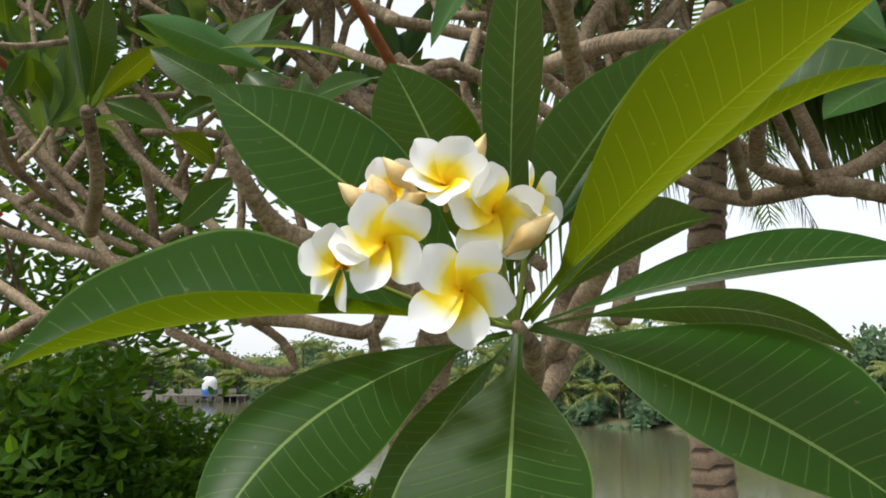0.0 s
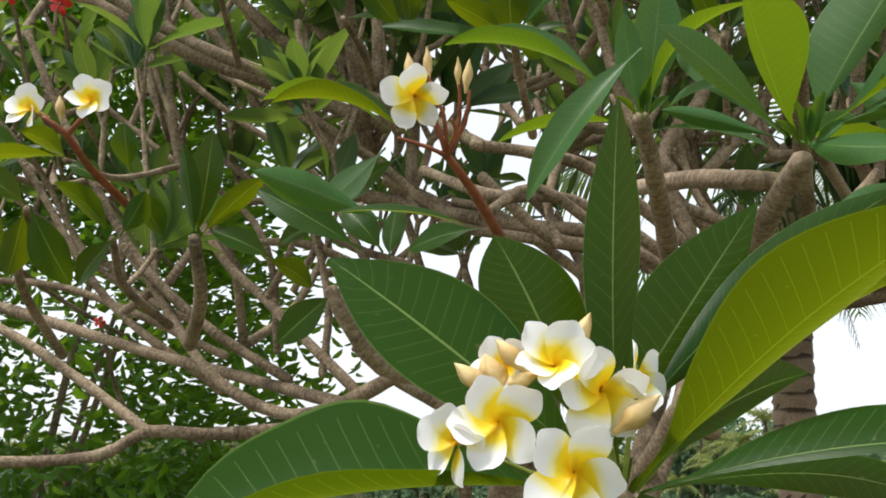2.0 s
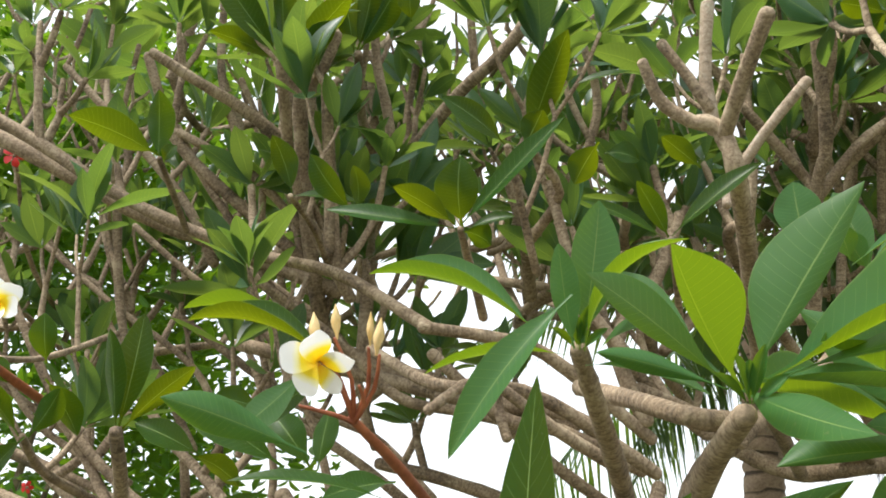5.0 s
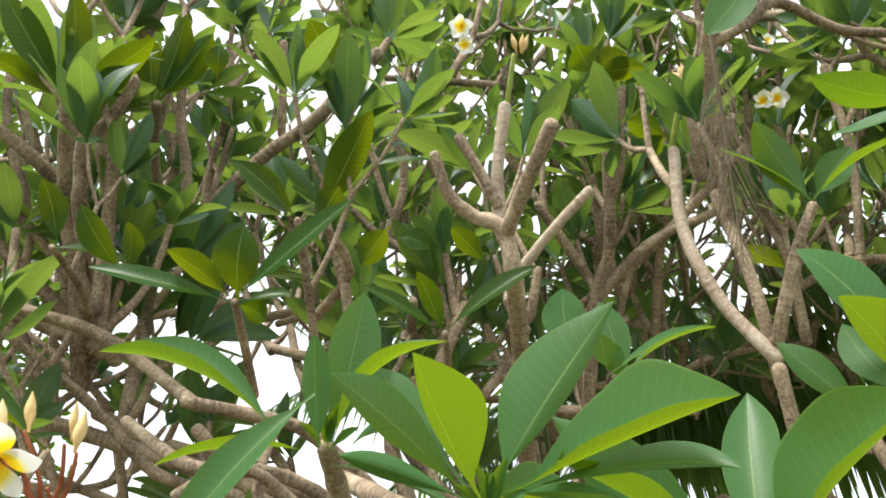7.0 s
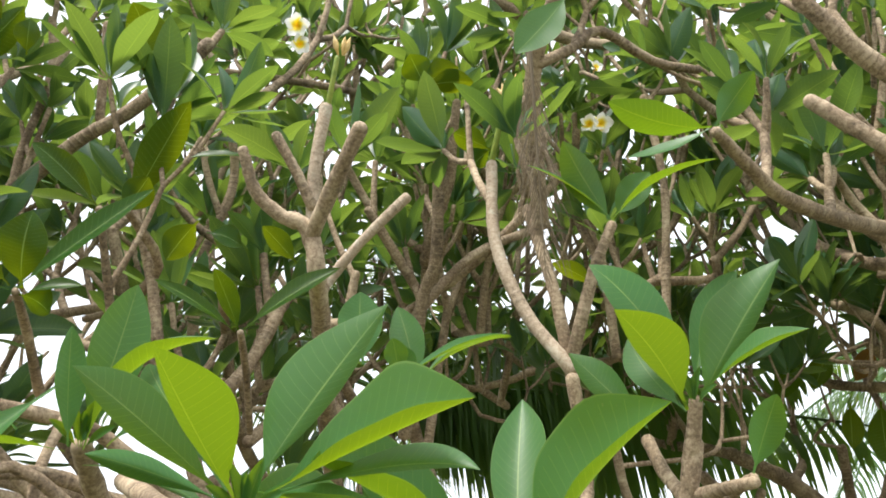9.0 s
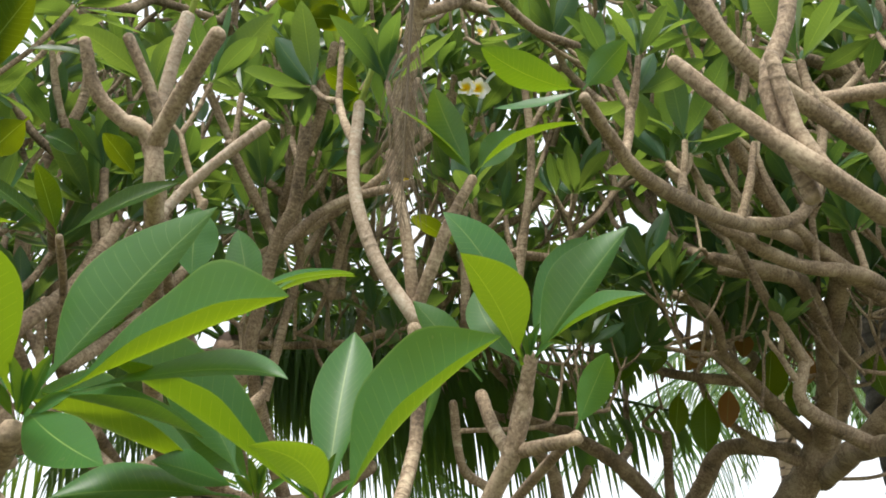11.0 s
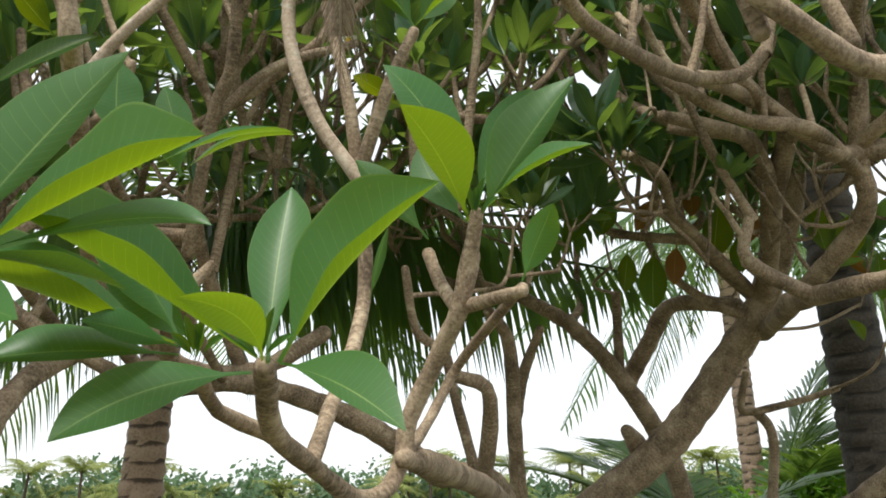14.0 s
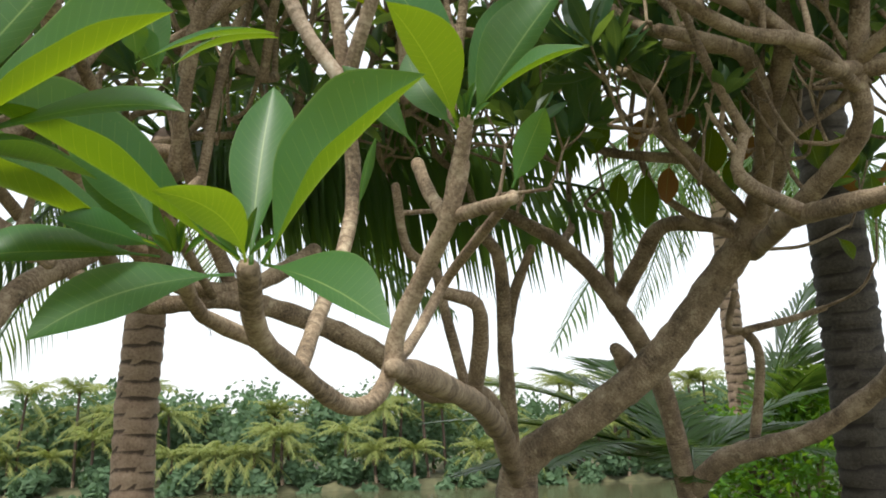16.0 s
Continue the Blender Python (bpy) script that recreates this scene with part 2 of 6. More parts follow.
def spline(points, steps):
    """A smooth line through control points (Catmull-Rom)."""
    p = [np.array(q, float) for q in points]
    if len(p) == 2:
        return [p[0] + (p[1] - p[0]) * k / steps for k in range(steps + 1)]
    p = [2 * p[0] - p[1], *p, 2 * p[-1] - p[-2]]
    line = []
    for i in range(1, len(p) - 2):
        for k in range(steps):
            t = k / steps
            line.append(0.5 * (2 * p[i] + (p[i + 1] - p[i - 1]) * t + (2 * p[i - 1] - 5 * p[i] + 4 * p[i + 1] - p[i + 2]) * t * t
                               + (3 * p[i] - p[i - 1] - 3 * p[i + 1] + p[i + 2]) * t ** 3))
    line.append(p[-2])
    return line


def tube(line, r0, r1, sides=8, knots=0.08, seed=0, cap=True):
    """Verts, faces and uvs of a tapering, slightly knotty tube along a line."""
    rng = random.Random(seed)
    verts, faces, uvs = [], [], []
    n, run = len(line), 0.0
    up = np.array((0.31, 0.22, 0.93))
    for i, p in enumerate(line):
        tan = line[min(i + 1, n - 1)] - line[max(i - 1, 0)]
        tan = tan / (np.linalg.norm(tan) + 1e-9)
        a = np.cross(tan, up)
        if np.linalg.norm(a) < 0.15:
            a = np.cross(tan, (1.0, 0.1, 0.0))
        a /= np.linalg.norm(a)
        b = np.cross(tan, a)
        up = up * 0.5 + np.cross(a, tan) * 0.5
        if i:
            run += float(np.linalg.norm(p - line[i - 1]))
        r = (r0 + (r1 - r0) * i / (n - 1)) * (1 + rng.uniform(-knots, knots))
        for k in range(sides):
            w = 2 * math.pi * k / sides
            verts.append(p + (a * math.cos(w) + b * math.sin(w)) * r * (1 + rng.uniform(-0.04, 0.04)))
            uvs.append((run, k / sides))
    for i in range(n - 1):
        for k in range(sides):
            faces.append((i * sides + k, i * sides + (k + 1) % sides, (i + 1) * sides + (k + 1) % sides, (i + 1) * sides + k))
    if cap:
        for end, start, r, turn in ((n - 1, (n - 1) * sides, r1, 1), (0, 0, r0, -1)):
            way = (line[end] - line[end - turn]) / (np.linalg.norm(line[end] - line[end - turn]) + 1e-9)
            ring = start
            for out, wide in ((0.45, 0.86), (0.75, 0.5)):
                k0 = len(verts)
                for k in range(sides):
                    verts.append(line[end] + (verts[start + k] - line[end]) * wide + way * r * out)
                    uvs.append((run if end else 0.0, k / sides))
                for k in range(sides):
                    q = (ring + k, ring + (k + 1) % sides, k0 + (k + 1) % sides, k0 + k)
                    faces.append(q if turn > 0 else q[::-1])
                ring = k0
            q = tuple(ring + k for k in range(sides))
            faces.append(q if turn > 0 else q[::-1])
    return verts, faces, uvs


count = [0]
wood = {}


def limb(tree, points, r0, r1, name="branch", mat=None):
    count[0] += 1
    length = sum(math.dist(points[i], points[i + 1]) for i in range(len(points) - 1))
    steps = max(2, min(10, int(length / len(points) / 0.03)))
    line = spline(points, steps)
    if name == "branch":
        wood.setdefault(tree, []).extend((Vector(q), r0 + (r1 - r0) * k / len(line)) for k, q in enumerate(line))
    v, f, u = tube(line, r0, r1, 10, 0.07, count[0])
    return part_mesh(name, tree, mesh_from(name, v, f, mat or bark, u))


def leaf_shape(u, far=1.08, full=0.78):
    """Half width of a leaf, 0 to 1, along its length: a short stalk, a long oval, a pointed tip."""
    if u < 0.10:
        return 0.075
    s = (u - 0.10) / 0.90
    return max(0.075 * (1 - s) ** 2, (math.sin(math.pi * s ** far) ** full) if s < 1 else 0.0)


def leaf_grid(base, tip, face, width, arch, fold, nu, nv, seed, wavy=0.03):
    rng = random.Random(seed)
    base, tip, face = (np.array(q, float) for q in (base, tip, face))
    axis = tip - base
    length = np.linalg.norm(axis)
    axis /= length
    face -= axis * (face @ axis)
    face /= np.linalg.norm(face) + 1e-9
    side = np.cross(axis, face)
    bend, twist, ph = rng.uniform(-0.03, 0.03) * length, rng.uniform(-0.25, 0.25), rng.uniform(0, 6)
    verts, faces, uvs = [], [], []
    for i in range(nu + 1):
        u = i / nu
        hump = 4 * u * (1 - u)
        mid = base + axis * length * u + face * arch * hump + side * bend * hump
        tw = twist * (u - 0.4)
        s2 = side * math.cos(tw) + face * math.sin(tw)
        f2 = face * math.cos(tw) - side * math.sin(tw)
        w = leaf_shape(u) * width / 2
        for j in range(nv + 1):
            q = j / nv * 2 - 1
            ripple = wavy * w * math.sin(u * 17 + ph + q) * abs(q)
            verts.append(mid + s2 * q * w * math.cos(fold * abs(q)) + f2 * (abs(q) * w * math.sin(fold) * (0.6 + 0.4 * abs(q)) + ripple))
            uvs.append((u, 0.5 + q / 2))
    for i in range(nu):
        for j in range(nv):
            k = i * (nv + 1) + j
            faces.append((k, k + 1, k + nv + 2, k + nv + 1))
    return verts, faces, uvs


def leaf(tree, base, tip, face, width, arch, fold, mat=None):
    count[0] += 1
    v, f, u = leaf_grid(base, tip, face, width, arch, fold, 18, 6, count[0])
    return part_mesh("leaf", tree, mesh_from("leaf", v, f, mat or leaf_green, u))


def blade(tree, base, mid, tip, one, other, mat):
    """A large leaf on a bent midrib, from its stalk to its tip; one and other reach from the midrib to its two edges."""
    count[0] += 1
    rng = random.Random(count[0])
    p0, p1, p2 = (np.array(q, float) for q in (base, mid, tip))
    halves = [np.array(q, float) for q in (one, other)]
    way = Vector(p2 - p0).normalized()
    ph, nu, nv = rng.uniform(0, 6), 22, 4
    cols = [(0, k / nv) for k in range(nv, 0, -1)] + [(1, k / nv) for k in range(nv + 1)]
    verts, faces, uvs = [], [], []
    for i in range(nu + 1):
        u = i / nu
        c = p0 * (1 - u) * (1 - 2 * u) + p1 * 4 * u * (1 - u) + p2 * u * (2 * u - 1)
        tan = Vector(p0 * (4 * u - 3) + p1 * (4 - 8 * u) + p2 * (4 * u - 1)).normalized()
        turn = way.rotation_difference(tan).to_matrix()
        w = leaf_shape(u, 1.10, 0.98) / leaf_shape(0.55, 1.10, 0.98)
        arms = [np.array(turn @ Vector(h)) for h in halves]
        lift = arms[0] / np.linalg.norm(arms[0]) + arms[1] / np.linalg.norm(arms[1])
        if np.linalg.norm(lift) < 0.25:
            lift = np.array(Vector(arms[0]).cross(tan).normalized()) * 0.25
        for side, q in cols:
            a = arms[side] * w
            sag = 0.10 * math.sin(math.pi * q) * np.linalg.norm(a)
            ripple = 0.035 * np.linalg.norm(a) * math.sin(u * 15 + ph + side * 2) * q
            verts.append(c + a * q + lift * (ripple - sag))
            uvs.append((u, 0.5 + (q if side else -q) / 2))
    n = len(cols)
    for i in range(nu):
        for j in range(n - 1):
            k = i * n + j
            faces.append((k, k + 1, k + n + 1, k + n))
    return part_mesh("leaf", tree, mesh_from("leaf", verts, faces, mat, uvs))


def petal_mesh(length, seed):
    """One petal of a pinwheel flower: rounded, cupped, its left edge rolled over the next."""
    rng = random.Random(seed)
    verts, faces, uvs = [], [], []
    nu, nv = 10, 6
    lift = rng.uniform(0.9, 1.15)
    for i in range(nu + 1):
        u = i / nu
        w = length * 0.53 * (math.sin(math.pi * min(1, 0.05 + 0.92 * u)) ** 0.56) * (0.46 + 0.55 * u)
        for j in range(nv + 1):
            q = j / nv * 2 - 1
            x = length * u * (1 - 0.05 * q * q * u)
            y = w * q + length * 0.10 * math.sin(u * 2.4)
            z = length * (0.30 * u * (1 - u) * lift + 0.13 * q * (1 - 0.4 * u) + 0.07 * q * q) - length * 0.05 * u * u
            verts.append((x, y, z))
            uvs.append((u, 0.5 + q / 2))
    for i in range(nu):
        for j in range(nv):
            k = i * (nv + 1) + j
            faces.append((k, k + 1, k + nv + 2, k + nv + 1))
    return mesh_from("petal", verts, faces, petal_white, uvs)


petal_data = [petal_mesh(1.0, s) for s in range(3)]


def flower(tree, at, facing, diameter, spin, cup):
    """Five white petals with a yellow throat round a short tube; the tube is the flower's own mesh."""
    z = Vector(facing).normalized()
    turn = z.to_track_quat('Z', 'Y').to_matrix().to_4x4()
    r = diameter / 2
    line = [np.array(Vector(at) - z * r * k) for k in (0.9, 0.6, 0.3, 0.0)]
    v, f, u = tube(line, r * 0.05, r * 0.13, 8, 0.0, 3, False)
    centre = part_mesh("flower", tree, mesh_from("flower", v, f, bud_cream, u), "white frangipani flower with a yellow throat")
    rng = random.Random(int(spin * 7 + diameter * 9000))
    for k in range(5):
        p = new("petal", petal_data[k % 3])
        p.parent = centre
        tilt = -math.degrees(cup) + rng.uniform(-7, 7)
        p.matrix_basis = Matrix.Translation(at) @ turn @ pose(0, 0, 0, 0, 0, spin + 72 * k + rng.uniform(-7, 7)) @ pose(r * 0.03, 0, 0, rng.uniform(5, 14), tilt, 0) @ Matrix.Scale(r * rng.uniform(0.98, 1.08), 4)
    return centre


def bud(tree, base, tip, radius):
    v, f, u = [], [], []
    base, tip = np.array(base), np.array(tip)
    ax = tip - base
    a = np.cross(ax, (0.3, 0.2, 0.9))
    a /= np.linalg.norm(a)
    b = np.cross(ax / np.linalg.norm(ax), a)
    prof = (0.25, 0.35, 0.6, 0.9, 1.0, 0.9, 0.65, 0.35, 0.05)
    for i, w in enumerate(prof):
        for k in range(10):
            g = 2 * math.pi * k / 10 + i * 0.22
            rr = radius * w * (1 + 0.12 * math.cos(5 * 2 * math.pi * k / 10))
            v.append(base + ax * i / 8 + (a * math.cos(g) + b * math.sin(g)) * rr)
            u.append((i / 8, k / 10))
    for i in range(8):
        for k in range(10):
            f.append((i * 10 + k, i * 10 + (k + 1) % 10, i * 10 + 10 + (k + 1) % 10, i * 10 + 10 + k))
    return part_mesh("bud", tree, mesh_from("bud", v, f, bud_cream, u), "furled cream flower bud")


# six shared leaf shapes, along +x, face up, and one withered
leaf_kinds, leaf_arrays = [], []
for k in range(7):
    v, f, u = leaf_grid((0, 0, 0), (1, 0, 0), (0, 0, 1), 0.29 + 0.03 * (k % 3), (0.05, -0.03, 0.09, -0.08, 0.02, 0.06, -0.1)[k], 0.2 + 0.08 * (k % 4), 10, 4, 500 + k)
    leaf_kinds.append(mesh_from("leaf", v, f, leaf_old if k == 6 else leaf_small, u))
    leaf_arrays.append((np.array(v), np.array(f), np.array(u)))


def bearing_of(p):
    return math.degrees(math.atan2(-(p.x - 0.15), p.y)), math.degrees(math.atan2(p.z - 1.7, math.hypot(p.x - 0.15, p.y)))


tufts = {}


def rosette(tree, at, heading, size, n, seed, spread=0.9, old=False):
    """A tuft of leaves at the end of a twig; the leaves are made by dress()."""
    rng = random.Random(seed)
    turn = Vector(heading).normalized().to_track_quat('Z', 'Y').to_matrix().to_4x4()
    for k in range(n):
        lift = rng.uniform(12, 82) * spread
        m = (Matrix.Translation(at) @ turn @ pose(0, 0, 0, 0, 0, k * 137.5 + rng.uniform(-20, 20))
             @ pose(0, 0, 0, rng.uniform(-25, 25), -(90 - lift), 0) @ Matrix.Scale(size * rng.uniform(0.7, 1.15), 4))
        tufts.setdefault(tree, []).append((m, 6 if old and k % 2 else rng.randrange(6)))


def dress(tree, singles=290):
    """The tufts' leaves: those nearest to the path's stretch of the plan one by one, the rest joined."""
    todo = sorted(tufts.get(tree, []), key=lambda q: (q[0].translation - Vector((0.15, 0.0, 1.8))).length)
    for m, k in todo[:singles]:
        ob = under(new("leaf", leaf_kinds[k]), tree)
        ob.matrix_parent_inverse = Matrix.Translation(tree.location).inverted()
        ob.matrix_basis = m
    verts, faces, uvs, slots, at = [], [], [], [], 0
    for m, k in todo[singles:]:
        co, fc, uv = leaf_arrays[k]
        a = np.array(m)
        verts.append(co @ a[:3, :3].T + a[:3, 3])
        faces.append(fc + at)
        uvs.append(uv)
        slots.extend([1 if k == 6 else 0] * len(fc))
        at += len(co)
    if verts:
        me = mesh_from("foliage", np.concatenate(verts), np.concatenate(faces).tolist(), [leaf_crown, leaf_old], np.concatenate(uvs), True, slots)
        part_mesh("foliage", tree, me)["kind"] = "stuff"


def bough(tree, start, heading, length, radius, levels, seed, leafy=7, size=0.22, rise=0.35, mat=None):
    """A forking bough: one mesh, with leaf tufts at its ends."""
    rng = random.Random(seed)
    verts, faces, uvs, ends = [], [], [], []

    def grow(p, d, ln, r, lev):
        a = Vector((rng.uniform(-1, 1), rng.uniform(-1, 1), rng.uniform(-0.2, 1))) * 0.22
        m = p + (d + a * 0.7).normalized() * ln * 0.5
        d2 = (d + a + Vector((0, 0, rise))).normalized()
        e = m + d2 * ln * 0.5
        v, f, u = tube(spline([p, m, e], 4), r, r * 0.80, 7, 0.09, rng.random(), lev == 0)
        k = len(verts)
        verts.extend(v), uvs.extend(u)
        faces.extend(tuple(i + k for i in q) for q in f)
        if lev == 0:
            ends.append((e, d2))
            return
        forks = 2 if rng.random() < 0.72 else 3
        across = d2.cross(Vector((rng.uniform(-1, 1), rng.uniform(-1, 1), rng.uniform(-1, 1)))).normalized()
        for k in range(forks):
            q = Matrix.Rotation(2 * math.pi * k / forks + rng.uniform(-0.4, 0.4), 3, d2) @ across
            grow(e - d2 * r * 0.4, (d2 + q * rng.uniform(0.45, 0.8)).normalized(), ln * rng.uniform(0.66, 0.92), r * 0.76, lev - 1)

    grow(Vector(start), Vector(heading).normalized(), length, radius, levels)
    part_mesh("bough", tree, mesh_from("bough", verts, faces, mat or bark, uvs))
    for e, d in ends:
        if rng.random() < 0.88:
            rosette(tree, e, d, size * rng.uniform(0.75, 1.2), rng.randint(leafy - 3, leafy), rng.random(), 0.9, bearing_of(e)[0] < -44 and bearing_of(e)[1] < 19 and rng.random() < 0.2)


def frond(palm, at, heading, length, droop, mat, leaflets=46, hang=0.6, seed=0, drop=0.32, name="frond", wide=0.007):
    """A coconut frond: an arching rib with two rows of narrow hanging leaflets, one mesh."""
    rng = random.Random(seed)
    at, h = Vector(at), Vector(heading).normalized()
    line = []
    for k in range(15):
        t = k / 14
        line.append(np.array(at + h * length * t - Vector((0, 0, 1)) * length * droop * t * t))
    verts, faces, uvs = tube(line, length * 0.010, length * 0.002, 5, 0.0, seed)
    flat = h.cross(Vector((0, 0, 1))).normalized()
    for k in range(leaflets):
        t = 0.10 + 0.90 * k / leaflets
        i = min(13, int(t * 14))
        p = Vector(line[i] + (line[i + 1] - line[i]) * (t * 14 - i))
        tan = Vector(line[i + 1] - line[i]).normalized()
        ln = length * drop * math.sin(math.pi * (0.18 + 0.78 * t)) * rng.uniform(0.8, 1.1)
        for sgn in (1, -1):
            d1 = (flat * sgn * (1 - hang * 0.6) + tan * 0.55 + Vector((rng.uniform(-.12, .12), rng.uniform(-.12, .12), 0.15 - hang))).normalized()
            d2 = (d1 + Vector((0, 0, -hang * 1.3))).normalized()
            w = tan * length * wide
            q1, q2 = p + d1 * ln * 0.5, p + d1 * ln * 0.5 + d2 * ln * 0.5
            b = len(verts)
            verts.extend(np.array(q) for q in (p - w * 0.6, p + w * 0.6, q1 - w, q1 + w, q2))
            uvs.extend([(0, 0)] * 5)
            faces.extend([(b, b + 1, b + 3, b + 2), (b + 2, b + 3, b + 4)])
    return part_mesh(name, palm, mesh_from(name, verts, faces, mat, uvs, False))


# ---- ground, river, far bank ----
def far_edge(x):
    return float(np.interp(x, (-400, -70, -30, -15, 14, 36, 62, 300), (220, 142, 132, 105, 68, 54, 42, 36)))


def near_edge(x):
    return 9.0 + 1.2 * math.sin(x * 0.21) + 0.5 * math.sin(x * 0.9) - 0.10 * abs(x)


def height(x, y):
    a = min(1, max(0, (y - near_edge(x)) / 2.5))
    b = min(1, max(0, (y - far_edge(x) + 2.0) / 3.0))
    bed = -3.9 * (a * a * (3 - 2 * a))
    far = 1.9 * b * b * (3 - 2 * b)
    hill = 6.0 * min(1, max(0, (y - far_edge(x) - 14) / 90))
    return bed + far + hill + 0.06 * noise.noise((x * 0.6, y * 0.6, 0.3))


xs = sorted({round(v, 2) for v in (*np.linspace(-100, 80, 100), *np.linspace(-900, 900, 25))})
ys = sorted({round(v, 2) for v in (*np.linspace(-12, 20, 41), *np.linspace(20, 220, 110), *np.linspace(220, 1500, 14), -300, -80, -30)})
gv = [(x, y, height(x, y)) for y in ys for x in xs]
gf = [(j * len(xs) + i, j * len(xs) + i + 1, (j + 1) * len(xs) + i + 1, (j + 1) * len(xs) + i) for j in range(len(ys) - 1) for i in range(len(xs) - 1)]
tagged(new("ground", mesh_from("ground", gv, gf, soil)), "brown earth of the river banks with sparse grass", "ground", kind="structure")
wx = np.linspace(-600, 600, 13)
wv = [(x, y, -2.6) for y in np.linspace(2, 420, 9) for x in wx]
wf = [(j * 13 + i, j * 13 + i + 1, (j + 1) * 13 + i + 1, (j + 1) * 13 + i) for j in range(8) for i in range(12)]
tagged(new("water", mesh_from("water", wv, wf, river_water)), "calm grey-green river water reflecting the sky", "river", kind="structure")

# ---- frangipani trees ----
TRUNK_R, TRUNK_L = (3.04, 3.427, 1.567), (-0.095, 2.263, 1.342)
NEAR_FOOT = (0.078, 1.391, 1.424)
tree_near = thing("frangipani_tree", (NEAR_FOOT[0], NEAR_FOOT[1], 0), "flowering frangipani with broad green leaves and white flowers", "tree", "frangipani trees")
tree_right = thing("frangipani_tree", (TRUNK_R[0], TRUNK_R[1], 0), "old frangipani with a thick leaning grey trunk and arching limbs", "tree", "frangipani trees")
tree_middle = tree_right
tree_left = thing("frangipani_tree", (TRUNK_L[0], TRUNK_L[1], 0), "spreading frangipani with many bare brown limbs", "tree", "frangipani trees")

limb(tree_near, ((0.05, 0.571, 1.633), (0.073, 0.687, 1.606), (0.08, 0.97, 1.539), (0.078, 1.391, 1.424)), 0.0051, 0.0206)
limb(tree_near, ((0.078, 1.391, 1.424), (0.177, 1.522, 1.563), (0.242, 1.611, 1.646), (0.333, 1.786, 1.83), (0.389, 1.859, 2.019)), 0.0206, 0.0169)
limb(tree_near, ((0.284, 1.569, 1.92), (0.238, 1.643, 1.742), (0.186, 1.644, 1.609)), 0.0170, 0.0200)
limb(tree_near, ((0.292, 1.141, 1.906), (0.255, 1.422, 1.752), (0.193, 1.61, 1.613)), 0.0180, 0.0220)
limb(tree_near, ((-0.002, 0.94, 1.846), (0.031, 1.111, 1.8), (0.02, 1.304, 1.657)), 0.0066, 0.0141)
limb(tree_near, ((0.049, 0.572, 1.632), (0.034, 0.566, 1.634), (0.014, 0.521, 1.648)), 0.0024, 0.0013, 'peduncle', stalk_green)
limb(tree_near, ((0.049, 0.572, 1.632), (0.014, 0.564, 1.648), (-0.036, 0.536, 1.679)), 0.0024, 0.0013, 'peduncle', stalk_green)
limb(tree_near, ((0.049, 0.572, 1.632), (0.029, 0.561, 1.666), (0.002, 0.545, 1.722)), 0.0024, 0.0013, 'peduncle', stalk_green)
limb(tree_near, ((0.049, 0.572, 1.632), (0.043, 0.563, 1.657), (0.035, 0.543, 1.701)), 0.0024, 0.0013, 'peduncle', stalk_green)
limb(tree_near, ((0.049, 0.572, 1.632), (0.002, 0.565, 1.641), (-0.065, 0.553, 1.668)), 0.0024, 0.0013, 'peduncle', stalk_green)
limb(tree_near, ((0.049, 0.572, 1.632), (0.053, 0.562, 1.665), (0.061, 0.56, 1.722)), 0.0024, 0.0014, 'peduncle', stalk_green)
limb(tree_near, ((0.049, 0.572, 1.632), (0.037, 0.56, 1.676), (0.023, 0.566, 1.751)), 0.0024, 0.0014, 'peduncle', stalk_green)
limb(tree_near, ((-0.002, 0.94, 1.846), (-0.053, 0.774, 1.901), (-0.075, 0.705, 1.92), (-0.089, 0.68, 1.932)), 0.0060, 0.0038, 'peduncle', stalk_red)
limb(tree_near, ((-0.087, 0.681, 1.929), (-0.095, 0.664, 1.951), (-0.115, 0.645, 1.973)), 0.0024, 0.0014, 'pedicel', stalk_red)
limb(tree_near, ((-0.087, 0.681, 1.929), (-0.088, 0.662, 1.961), (-0.101, 0.642, 1.991)), 0.0024, 0.0014, 'pedicel', stalk_red)
limb(tree_near, ((-0.087, 0.681, 1.929), (-0.097, 0.661, 1.96), (-0.118, 0.64, 1.991)), 0.0024, 0.0014, 'pedicel', stalk_red)
limb(tree_near, ((-0.087, 0.681, 1.929), (-0.069, 0.665, 1.954), (-0.064, 0.649, 1.979)), 0.0024, 0.0014, 'pedicel', stalk_red)
limb(tree_near, ((-0.087, 0.681, 1.929), (-0.074, 0.664, 1.957), (-0.073, 0.646, 1.984)), 0.0024, 0.0014, 'pedicel', stalk_red)
limb(tree_near, ((-0.087, 0.681, 1.929), (-0.102, 0.668, 1.933), (-0.128, 0.654, 1.937)), 0.0024, 0.0014, 'pedicel', stalk_red)
limb(tree_near, ((-0.087, 0.681, 1.929), (-0.077, 0.668, 1.942), (-0.08, 0.654, 1.954)), 0.0024, 0.0014, 'pedicel', stalk_red)
limb(tree_near, ((-0.662, 1.237, 2.058), (-0.652, 1.078, 2.072), (-0.642, 0.992, 2.087), (-0.668, 0.974, 2.106)), 0.0076, 0.0035, 'peduncle', stalk_red)
limb(tree_near, ((-0.642, 0.992, 2.087), (-0.602, 0.976, 2.122)), 0.0035, 0.0028, 'pedicel', stalk_red)
limb(tree_near, ((-0.593, 1.354, 2.034), (-0.621, 1.478, 1.95), (-0.759, 1.789, 1.905)), 0.0109, 0.0160)
